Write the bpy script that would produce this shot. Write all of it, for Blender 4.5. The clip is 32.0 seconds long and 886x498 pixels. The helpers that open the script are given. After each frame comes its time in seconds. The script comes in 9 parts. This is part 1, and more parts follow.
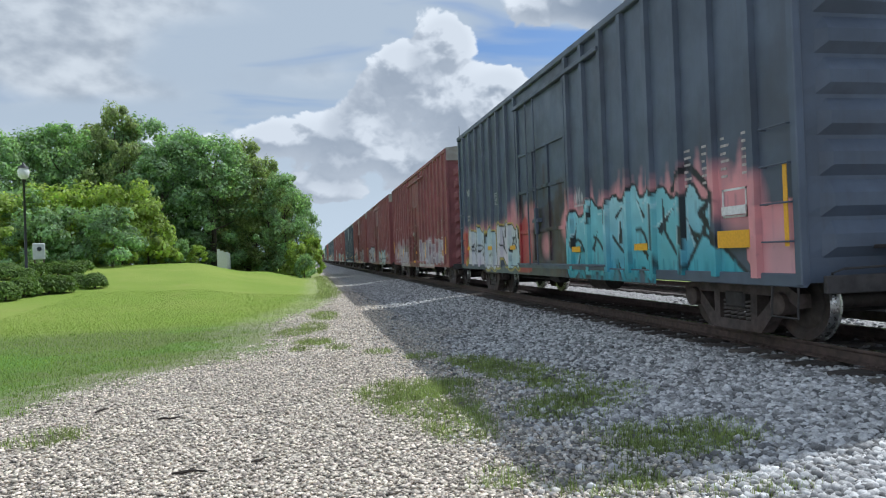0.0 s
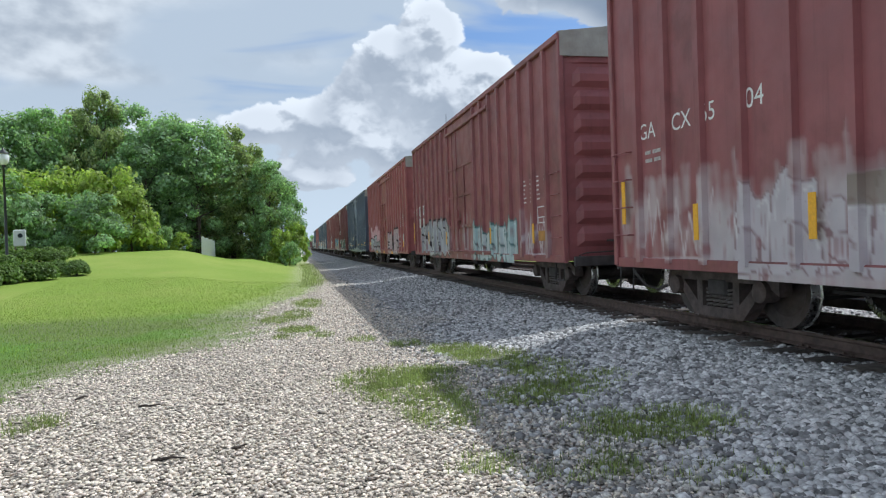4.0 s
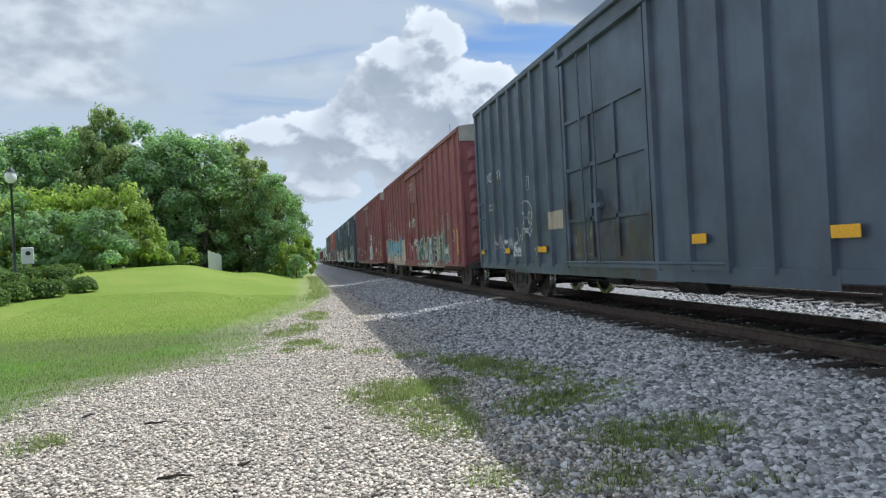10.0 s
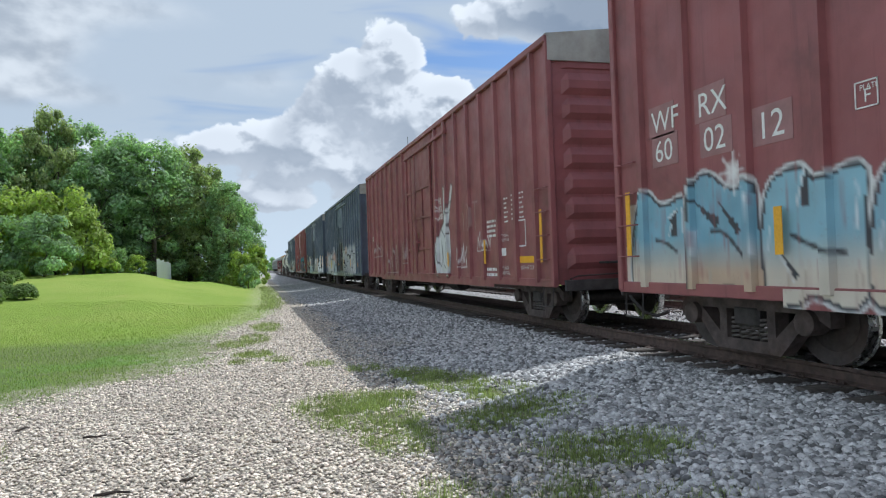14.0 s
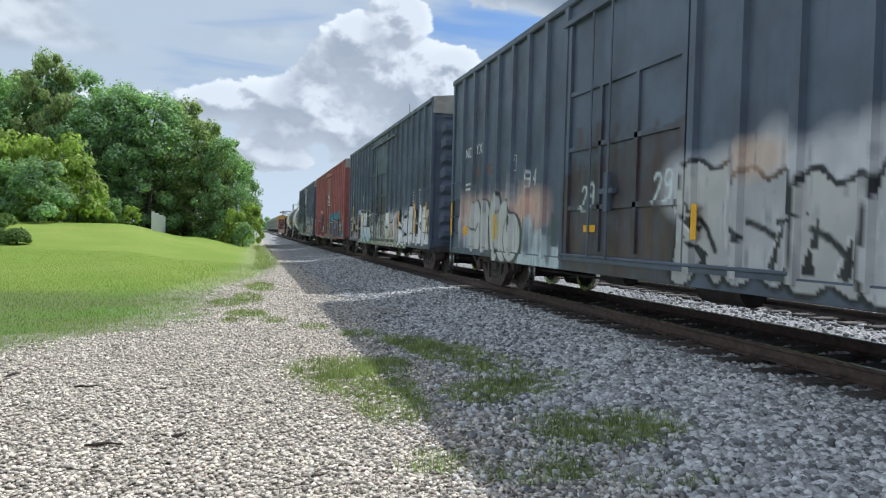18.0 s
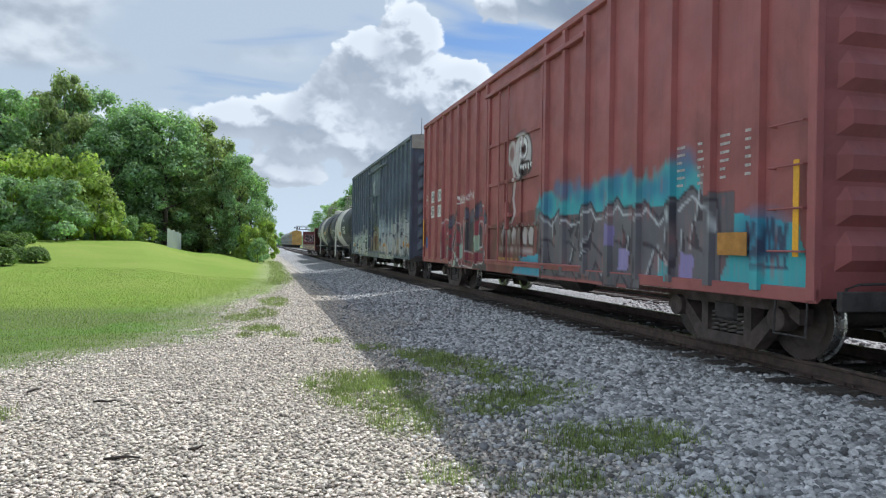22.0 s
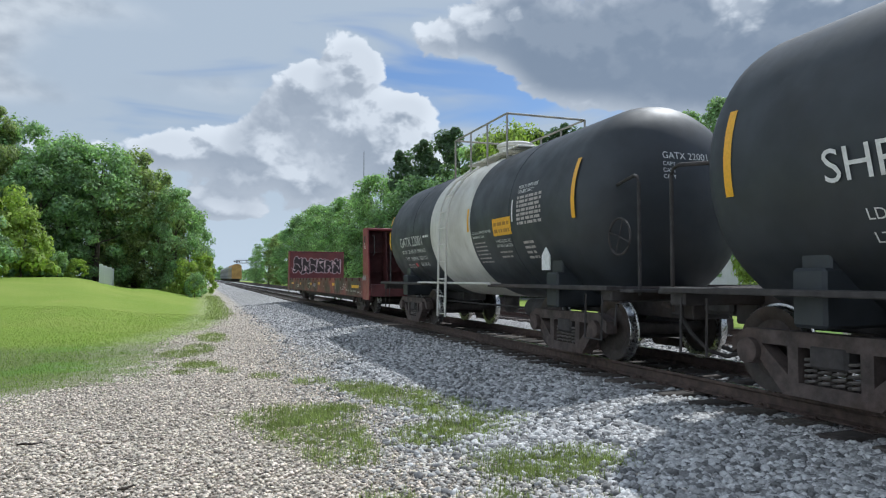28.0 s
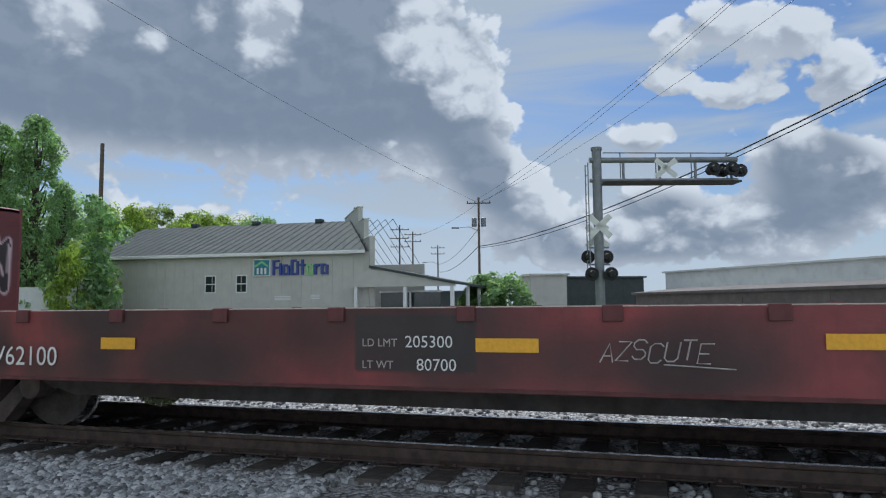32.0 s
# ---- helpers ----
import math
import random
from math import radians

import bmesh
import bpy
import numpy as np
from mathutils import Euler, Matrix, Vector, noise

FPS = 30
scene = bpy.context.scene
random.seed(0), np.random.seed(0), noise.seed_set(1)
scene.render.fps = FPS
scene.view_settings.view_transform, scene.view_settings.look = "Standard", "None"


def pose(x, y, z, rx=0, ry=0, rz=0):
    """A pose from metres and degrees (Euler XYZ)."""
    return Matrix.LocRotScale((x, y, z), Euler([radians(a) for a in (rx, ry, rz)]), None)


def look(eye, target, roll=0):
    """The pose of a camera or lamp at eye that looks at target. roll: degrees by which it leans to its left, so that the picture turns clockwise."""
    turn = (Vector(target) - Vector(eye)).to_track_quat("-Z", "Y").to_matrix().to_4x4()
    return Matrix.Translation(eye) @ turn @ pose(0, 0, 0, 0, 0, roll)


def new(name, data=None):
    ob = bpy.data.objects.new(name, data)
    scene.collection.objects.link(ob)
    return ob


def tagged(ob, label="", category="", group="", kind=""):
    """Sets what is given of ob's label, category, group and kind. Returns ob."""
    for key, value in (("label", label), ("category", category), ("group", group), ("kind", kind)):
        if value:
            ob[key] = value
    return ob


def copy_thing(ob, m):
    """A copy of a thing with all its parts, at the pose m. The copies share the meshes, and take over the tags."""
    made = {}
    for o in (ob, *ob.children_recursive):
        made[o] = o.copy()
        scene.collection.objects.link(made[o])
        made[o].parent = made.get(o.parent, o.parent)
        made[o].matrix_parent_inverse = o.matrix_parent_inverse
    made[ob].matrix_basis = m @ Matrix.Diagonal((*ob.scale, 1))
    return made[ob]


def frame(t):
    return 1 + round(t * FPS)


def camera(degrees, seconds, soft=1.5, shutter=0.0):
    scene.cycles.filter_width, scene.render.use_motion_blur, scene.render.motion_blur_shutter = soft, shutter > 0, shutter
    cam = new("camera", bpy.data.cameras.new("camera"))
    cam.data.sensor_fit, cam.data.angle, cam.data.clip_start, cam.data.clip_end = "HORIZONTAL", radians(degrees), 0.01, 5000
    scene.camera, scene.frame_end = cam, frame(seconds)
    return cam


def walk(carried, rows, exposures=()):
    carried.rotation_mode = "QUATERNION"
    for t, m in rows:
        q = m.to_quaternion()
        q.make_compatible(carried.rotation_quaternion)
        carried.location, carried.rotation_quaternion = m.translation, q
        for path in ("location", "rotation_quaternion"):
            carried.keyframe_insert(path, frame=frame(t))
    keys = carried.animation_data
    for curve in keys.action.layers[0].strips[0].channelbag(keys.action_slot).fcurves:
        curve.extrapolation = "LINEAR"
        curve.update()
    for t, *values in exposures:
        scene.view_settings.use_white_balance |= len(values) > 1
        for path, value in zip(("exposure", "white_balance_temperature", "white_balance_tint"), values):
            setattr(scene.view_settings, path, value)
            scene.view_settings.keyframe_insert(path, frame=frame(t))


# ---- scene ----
# ---- camera ----
cam = camera(65.93, 32.0, soft=1.15)
PATH = (
    (0.0, -0.038, 0.011, 1.521, 90.47, 2.05, -11.13),
    (0.5, -0.040, 0.007, 1.522, 89.45, 1.79, -10.84),
    (1.0, -0.028, -0.013, 1.511, 88.76, 1.93, -10.69),
    (1.5, -0.014, -0.008, 1.507, 88.44, 2.07, -10.52),
    (2.0, -0.004, -0.006, 1.509, 88.42, 2.14, -10.44),
    (2.5, 0.002, -0.001, 1.511, 88.52, 2.27, -10.60),
    (3.0, 0.009, 0.004, 1.511, 88.76, 2.15, -11.01),
    (3.5, 0.006, 0.003, 1.513, 89.07, 2.00, -11.53),
    (4.0, 0.005, -0.005, 1.515, 89.43, 1.88, -12.26),
    (4.5, 0.009, -0.017, 1.522, 89.69, 1.90, -12.97),
    (6.5, 0.045, -0.008, 1.523, 90.14, 2.35, -14.07),
    (7.0, 0.044, -0.022, 1.530, 90.40, 2.40, -14.01),
    (7.5, 0.032, -0.027, 1.529, 90.61, 2.33, -13.87),
    (8.0, 0.038, -0.023, 1.535, 90.61, 2.36, -13.50),
    (8.5, 0.039, -0.015, 1.534, 90.51, 2.49, -13.03),
    (9.0, 0.033, -0.007, 1.530, 90.44, 2.57, -12.55),
    (9.5, 0.029, -0.001, 1.529, 90.38, 2.70, -12.12),
    (10.0, 0.032, -0.003, 1.533, 90.27, 2.91, -11.74),
    (10.5, 0.027, -0.008, 1.531, 90.15, 3.09, -11.45),
    (11.0, 0.027, -0.003, 1.523, 89.94, 3.24, -11.36),
    (11.5, 0.027, 0.004, 1.525, 89.84, 3.47, -11.53),
    (12.0, 0.036, 0.002, 1.510, 90.15, 3.31, -12.01),
    (12.5, 0.043, 0.005, 1.518, 90.77, 3.08, -12.73),
    (13.0, 0.048, 0.012, 1.529, 91.41, 2.91, -13.61),
    (13.5, 0.040, 0.020, 1.522, 91.75, 2.29, -14.64),
    (14.0, 0.048, 0.030, 1.530, 91.16, 1.96, -15.46),
    (14.5, 0.052, 0.031, 1.523, 90.11, 1.28, -15.95),
    (15.0, 0.046, 0.036, 1.522, 88.87, 0.57, -16.02),
    (15.5, 0.018, 0.053, 1.517, 88.03, -0.23, -15.81),
    (17.5, -0.012, 0.100, 1.530, 88.12, -1.47, -15.99),
    (18.0, -0.010, 0.122, 1.530, 88.66, -1.52, -15.91),
    (18.5, -0.002, 0.130, 1.527, 89.04, -1.43, -15.76),
    (19.0, -0.002, 0.131, 1.529, 89.22, -1.39, -15.67),
    (19.5, 0.005, 0.122, 1.526, 89.26, -1.37, -15.57),
    (20.0, 0.009, 0.111, 1.531, 89.27, -1.30, -15.35),
    (20.5, 0.002, 0.100, 1.532, 89.34, -1.27, -15.11),
    (21.0, -0.002, 0.085, 1.530, 89.40, -1.05, -14.90),
    (21.5, -0.009, 0.063, 1.520, 89.63, -1.11, -14.84),
    (22.0, -0.004, 0.045, 1.532, 89.76, -0.83, -14.78),
    (22.5, -0.017, 0.032, 1.536, 90.07, -0.87, -14.90),
    (23.0, -0.015, 0.014, 1.537, 90.44, -0.88, -15.10),
    (23.5, -0.004, -0.003, 1.549, 90.76, -0.76, -15.37),
    (24.0, -0.030, -0.018, 1.539, 91.29, -1.09, -15.90),
    (24.5, -0.022, -0.039, 1.546, 91.60, -0.96, -16.39),
    (25.0, -0.008, -0.059, 1.563, 91.81, -0.71, -16.99),
    (25.5, -0.016, -0.078, 1.564, 92.09, -0.92, -17.70),
    (27.5, -0.024, -0.100, 1.554, 92.57, -0.44, -18.61),
    (28.0, 0.031, -0.129, 1.539, 92.44, -0.04, -19.49),
    (28.5, 0.075, -0.148, 1.528, 92.20, 0.31, -21.88),
    (29.0, 0.006, -0.130, 1.543, 92.16, 0.29, -26.27),
    (29.5, -0.124, -0.089, 1.566, 92.60, -0.72, -33.69),
    (30.0, -0.107, -0.076, 1.564, 93.44, -2.07, -44.41),
    (30.5, -0.093, -0.067, 1.562, 94.50, -3.37, -56.88),
    (31.0, -0.084, -0.060, 1.561, 94.90, -3.61, -70.91),
    (31.5, -0.078, -0.056, 1.560, 94.71, -1.55, -74.82),
    (32.0, -0.075, -0.053, 1.560, 94.73, 0.54, -72.88),
)
walk(cam, [(t, pose(*m)) for t, *m in PATH], ((0, 0.28, 5900, 8), (1, 0.4, 5900, 8), (3, 0.42, 5900, 8), (25, 0.44, 5900, 8), (28, 0.24, 5900, 8), (29.5, 0.32, 5900, 8), (30.1, 0.38, 5850, 8), (30.8, 0.14, 5850, 8), (32, 0.07, 5850, 8)))

# ---- world: hazy summer sky with cumulus, sun high ahead to the right of the track ----
SUN_AZ, SUN_EL = 61.0, 53.4          # degrees from the track's direction towards the right, and above the horizon
scene.view_settings.exposure = 0.0


class Nodes:
    """A small wrapper to write node graphs as expressions."""

    def __init__(self, tree):
        self.tree = tree
        tree.nodes.clear()

    def add(self, kind, **settings):
        n = self.tree.nodes.new(kind)
        for k, v in settings.items():
            setattr(n, k, v)
        return n

    def put(self, socket, v):
        if isinstance(v, bpy.types.NodeSocket):
            self.tree.links.new(v, socket)
        elif v is not None:
            socket.default_value = v

    def math(self, op, a, b=None, c=None, clamp=False):
        n = self.add("ShaderNodeMath", operation=op, use_clamp=clamp)
        for s, v in zip(n.inputs, (a, b, c)):
            self.put(s, v)
        return n.outputs[0]

    def vmath(self, op, a, b=None):
        n = self.add("ShaderNodeVectorMath", operation=op)
        self.put(n.inputs[0], a)
        self.put(n.inputs[1], b)
        return n.outputs["Value"] if op in ("LENGTH", "DOT_PRODUCT") else n.outputs[0]

    def mix(self, f, a, b, blend="MIX"):
        n = self.add("ShaderNodeMix", data_type="RGBA", blend_type=blend)
        self.put(n.inputs[0], f)
        self.put(n.inputs[6], (*a, 1) if isinstance(a, tuple) and len(a) == 3 else a)
        self.put(n.inputs[7], (*b, 1) if isinstance(b, tuple) and len(b) == 3 else b)
        return n.outputs[2]

    def step(self, v, lo, hi, a=0.0, b=1.0, kind="SMOOTHSTEP"):
        n = self.add("ShaderNodeMapRange", interpolation_type=kind)
        for s, x in zip(n.inputs, (v, lo, hi, a, b)):
            self.put(s, x)
        return n.outputs[0]

    def noise(self, vec, scale, detail=4.0, rough=0.55, distortion=0.0):
        n = self.add("ShaderNodeTexNoise")
        self.put(n.inputs["Vector"], vec)
        n.inputs["Scale"].default_value, n.inputs["Detail"].default_value = scale, detail
        n.inputs["Roughness"].default_value, n.inputs["Distortion"].default_value = rough, distortion
        return n.outputs["Fac"]

    def voronoi(self, vec, scale, detail=0.0, feature="F1", out="Distance", randomness=1.0, smooth=0.5):
        n = self.add("ShaderNodeTexVoronoi", feature=feature)
        self.put(n.inputs["Vector"], vec)
        n.inputs["Scale"].default_value, n.inputs["Randomness"].default_value = scale, randomness
        if "Detail" in n.inputs:
            n.inputs["Detail"].default_value = detail
        if feature == "SMOOTH_F1":
            n.inputs["Smoothness"].default_value = smooth
        return n.outputs[out]

    def xyz(self, x, y, z):
        n = self.add("ShaderNodeCombineXYZ")
        for s, v in zip(n.inputs, (x, y, z)):
            self.put(s, v)
        return n.outputs[0]


# Clouds by bearing and height in degrees: bearing, height, half width, half height, thickness.
CLOUDS = (
    (11.7, 18.3, 2.2, 1.9, 1.3), (9.6, 15.4, 3.4, 2.6, 1.3), (7.4, 16.0, 1.8, 1.8, 0.9), (13.4, 16.9, 1.7, 1.8, 0.9), (16.7, 14.2, 2.6, 1.5, 1.2), (11.4, 12.0, 5.0, 3.0, 1.2),
    (16.0, 11.0, 4.2, 2.5, 1.0), (5.2, 13.6, 2.0, 1.4, 1.0), (1.0, 10.3, 3.8, 2.4, 1.3), (-2.8, 10.0, 2.0, 1.8, 1.1), (5.0, 11.2, 2.6, 2.0, 1.1), (3.2, 5.4, 2.8, 1.4, 1.0),
    (0.2, 6.0, 2.4, 1.7, 1.0), (3.6, 8.2, 4.5, 1.6, 0.6), (7.4, 8.6, 3.0, 1.8, 0.8), (9.5, 7.0, 4.6, 2.2, 0.9), (16.5, 8.8, 5.0, 2.4, 0.9),
    (19.6, 19.6, 3.6, 1.9, 1.25), (24.5, 20.6, 4.0, 2.4, 1.2), (28.5, 17.5, 5.0, 3.4, 1.2), (36.0, 18.0, 8.0, 6.0, 1.3), (45.0, 17.5, 9.0, 6.5, 1.35), (28.0, 25.0, 9.0, 3.2, 1.0),
    (56.0, 17.5, 9.5, 7.5, 1.4), (67.0, 17.0, 8.0, 7.0, 1.35), (62.0, 25.0, 13.0, 5.5, 1.2), (76.0, 12.8, 4.4, 4.6, 1.1), (79.5, 9.2, 4.6, 2.8, 1.2),
    (74.0, 19.5, 4.4, 4.0, 1.1), (94.7, 21.2, 5.0, 2.2, 1.25), (91.4, 17.6, 2.8, 1.6, 1.15), (96.6, 16.0, 3.8, 1.5, 1.2), (101.4, 19.6, 4.2, 2.6, 1.25), (104.5, 16.2, 2.8, 1.8, 1.1),
    (89.2, 13.2, 3.4, 1.9, 1.25), (101.2, 11.6, 4.4, 2.8, 1.25), (104.0, 8.6, 6.0, 3.0, 1.3), (97.0, 5.0, 10.0, 3.0, 1.3), (83.0, 4.8, 9.0, 2.6, 1.2), (90.5, 8.4, 4.8, 2.0, 1.05),
    (50.0, 7.0, 9.0, 2.2, 0.8), (-7.6, 9.8, 1.9, 1.5, 0.9), (-4.7, 9.6, 1.8, 1.4, 0.85), (-11.9, 9.4, 2.0, 1.5, 0.9), (-16.0, 8.5, 2.0, 1.4, 0.8),
)
# where the great cloud thins and the sun shines through or on it
THIN = (
    (58.2, 22.4, 3.4, 4.2, 1.15), (71.2, 22.4, 3.8, 3.6, 1.2), (75.6, 18.4, 3.0, 3.2, 1.2), (80.0, 13.2, 2.4, 3.0, 1.1), (81.5, 9.2, 3.0, 2.0, 1.1), (43.5, 20.6, 2.6, 3.2, 1.0),
    (49.5, 20.2, 1.6, 1.4, 0.8), (53.0, 22.8, 1.8, 1.8, 0.7), (37.0, 22.0, 3.0, 1.4, 0.6), (63.0, 8.0, 10.0, 1.5, 0.9), (47.0, 8.4, 6.0, 1.6, 0.8), (24.0, 21.4, 4.0, 1.2, 0.8), (20.0, 20.4, 2.6, 0.9, 0.8),
    (68.6, 13.6, 1.2, 0.6, 0.6), (94.7, 21.8, 6.0, 2.4, 1.1), (91.0, 18.2, 3.2, 1.6, 1.0), (96.6, 16.8, 4.2, 1.5, 1.0), (101.0, 20.4, 5.0, 2.6, 1.1), (105.0, 17.4, 3.0, 2.0, 1.0),
    (89.2, 14.0, 3.4, 1.6, 1.1), (101.0, 13.0, 4.4, 1.8, 1.0), (96.0, 7.0, 4.0, 1.6, 0.9), (86.0, 6.2, 6.0, 1.8, 0.9), (104.0, 9.8, 3.0, 1.4, 0.7), (99.0, 4.2, 9.0, 1.5, 0.8),
)
# soft layers without billows: bearing, height, half width, half height, strength
LAYERS = ((-16.0, 16.5, 4.2, 3.6, 1.0), (-21.0, 17.0, 5.0, 4.6, 1.0), (-10.0, 19.5, 9.0, 1.6, 0.6), (1.0, 15.0, 8.0, 2.2, 0.5), (-13.0, 13.2, 7.0, 1.3, 0.5), (-22.0, 8.0, 3.0, 2.0, 0.7))


def build_sky():
    world = bpy.data.worlds.new("sky")
    scene.world = world
    world.use_nodes = True
    g = Nodes(world.node_tree)
    way = g.add("ShaderNodeTexCoord").outputs["Generated"]
    sep = g.add("ShaderNodeSeparateXYZ")
    g.put(sep.inputs[0], way)
    az = g.math("MULTIPLY", g.math("ARCTAN2", sep.outputs[0], sep.outputs[1]), 57.2958)
    el = g.math("MULTIPLY", g.math("ARCSINE", sep.outputs[2]), 57.2958)
    sky = g.add("ShaderNodeTexSky", sky_type="NISHITA", sun_disc=False, sun_elevation=radians(SUN_EL), sun_rotation=radians(SUN_AZ),
                altitude=20, air_density=1.0, dust_density=1.2, ozone_density=2.5)
    blue = g.mix(1.0, sky.outputs[0], (0.064, 0.073, 0.084), "MULTIPLY")
    toward = g.vmath("DOT_PRODUCT", way, tuple(Vector((math.sin(radians(SUN_AZ)) * math.cos(radians(SUN_EL)), math.cos(radians(SUN_AZ)) * math.cos(radians(SUN_EL)), math.sin(radians(SUN_EL))))))
    # clouds away from the sun, mostly unseen, brightened to fill the shaded car sides
    front = g.step(toward, 0.25, -0.45, 1.0, 2.5)

    puff = bpy.data.node_groups.new("puff", "ShaderNodeTree")
    for name in ("a", "e", "ca", "ce", "wa", "we", "k", "total"):
        puff.interface.new_socket(name, in_out="INPUT", socket_type="NodeSocketFloat")
    puff.interface.new_socket("total", in_out="OUTPUT", socket_type="NodeSocketFloat")
    h = Nodes(puff)
    a, e, ca, ce, wa, we, k, total = h.add("NodeGroupInput").outputs[:8]
    x, y = h.math("DIVIDE", h.math("SUBTRACT", a, ca), wa), h.math("DIVIDE", h.math("SUBTRACT", e, ce), we)
    d = h.math("MULTIPLY_ADD", x, x, h.math("MULTIPLY", y, y))
    h.put(h.add("NodeGroupOutput").inputs[0], h.math("MULTIPLY_ADD", h.math("POWER", 2.718, h.math("MULTIPLY", d, -1.0)), k, total))

    def gauss(a, e, table):
        total = 0.0
        for row in table:
            n = g.add("ShaderNodeGroup", node_tree=puff)
            for socket, v in zip(n.inputs, (a, e, *row, total)):
                g.put(socket, v)
            total = n.outputs[0]
        return total

    # the field of billows in degrees, twice: here, and a little nearer to the sun
    def field(da, de):
        a, e = g.math("ADD", az, da), g.math("ADD", el, de)
        p = g.xyz(a, g.math("MULTIPLY", e, 1.3), 0.0)
        warp = g.add("ShaderNodeTexNoise")
        g.put(warp.inputs["Vector"], p)
        warp.inputs["Scale"].default_value, warp.inputs["Detail"].default_value = 0.3, 3.0
        off = g.vmath("SCALE", g.vmath("SUBTRACT", warp.outputs["Color"], (0.5, 0.5, 0.5)))
        off.node.inputs["Scale"].default_value = 2.4
        q = g.vmath("ADD", p, off)
        puffs = g.math("SUBTRACT", 0.5, g.voronoi(q, 0.30, 3.0, "SMOOTH_F1", smooth=0.6))
        fine = g.noise(q, 0.42, 7.0, 0.55)
        total = gauss(a, e, CLOUDS)
        # broken cover over the rest of the sky, out of view, added as fill light
        big = g.noise(g.vmath("MULTIPLY", way, (2.2, 2.2, 3.2)), 1.0, 4.0, 0.55)
        aside = g.math("MAXIMUM", g.step(g.math("ABSOLUTE", g.math("SUBTRACT", az, 40.0)), 68.0, 90.0), g.step(el, 27.0, 38.0))
        total = g.math("ADD", total, g.math("MULTIPLY", aside, g.step(big, 0.40, 0.62, 0.0, 1.3)))
        rough = g.math("ADD", g.math("MULTIPLY", puffs, 0.85), g.math("MULTIPLY", g.math("SUBTRACT", fine, 0.5), 1.0))
        return g.math("ADD", total, rough), total

    here, body = field(0.0, 0.0)
    sunward, _ = field(0.7, 0.9)
    beyond = gauss(g.math("ADD", az, 2.4), g.math("ADD", el, 2.2), CLOUDS)
    cover = g.step(here, 0.38, 0.60)
    thick = g.step(here, 0.5, 1.5)
    lit = g.step(g.math("SUBTRACT", here, sunward), -0.26, 0.40)
    side = g.step(g.math("SUBTRACT", body, beyond), -0.35, 0.55)
    bright = g.math("ADD", g.math("MULTIPLY", g.math("MULTIPLY", lit, g.math("MULTIPLY_ADD", side, 0.65, 0.5)), 0.95), g.math("MULTIPLY", g.math("SUBTRACT", 1.0, thick), 0.22), clamp=True)
    deep = g.math("MULTIPLY", g.step(body, 0.85, 1.55), g.step(az, 17.0, 27.0, 0.25, 1.0))
    thin = g.step(g.math("MULTIPLY_ADD", g.math("SUBTRACT", here, body), 0.55, gauss(az, el, THIN)), 0.15, 0.75)
    bright = g.math("MULTIPLY", bright, g.math("MULTIPLY_ADD", deep, -0.9, 1.0))
    bright = g.math("MAXIMUM", bright, g.math("MULTIPLY", thin, g.math("MULTIPLY_ADD", lit, 0.55, 0.33)))
    grey = g.mix(deep, (0.34, 0.37, 0.415), (0.20, 0.24, 0.30))
    cloud = g.mix(bright, grey, (0.67, 0.685, 0.705))
    cloud = g.mix(1.0, cloud, g.xyz(front, front, front), "MULTIPLY")
    # a thin high veil, streaked along the horizon
    vp = g.xyz(g.math("MULTIPLY", az, 0.045), g.math("MULTIPLY", el, 0.22), 3.0)
    veil = g.noise(vp, 1.0, 4.0, 0.5, 0.6)
    left = g.step(az, 30.0, -8.0)
    veil = g.math("MULTIPLY", g.step(g.math("MULTIPLY_ADD", left, 0.16, veil), 0.38, 0.62), 0.92)
    soft = g.step(g.math("ADD", gauss(az, el, LAYERS), g.math("MULTIPLY", g.math("SUBTRACT", g.noise(g.xyz(az, g.math("MULTIPLY", el, 2.0), 7.0), 0.16, 5.0, 0.5), 0.5), 0.7)), 0.25, 0.95)
    pale = g.step(g.noise(g.xyz(az, g.math("MULTIPLY", el, 1.6), 2.0), 0.22, 4.0, 0.5), 0.38, 0.66)
    haze = g.step(el, 13.0, -1.0, 0.0, 0.92)
    base = g.mix(veil, blue, (0.41, 0.455, 0.50))
    base = g.mix(soft, base, g.mix(pale, (0.33, 0.36, 0.40), (0.56, 0.58, 0.60)))
    base = g.mix(haze, base, (0.50, 0.56, 0.62))
    out = g.mix(cover, base, cloud)
    bg, end = g.add("ShaderNodeBackground"), g.add("ShaderNodeOutputWorld")
    g.put(bg.inputs[0], out)
    bg.inputs[1].default_value = 1.0
    g.put(end.inputs[0], bg.outputs[0])


build_sky()
sun = new("sun", bpy.data.lights.new("sun", "SUN"))
sun.data.energy, sun.data.angle, sun.data.color = 3.4, radians(0.6), (1.0, 0.965, 0.91)
_a, _e = radians(SUN_AZ), radians(SUN_EL)
sun.matrix_world = look((60 * math.sin(_a) * math.cos(_e), 60 * math.cos(_a) * math.cos(_e), 60 * math.sin(_e)), (0, 0, 0))

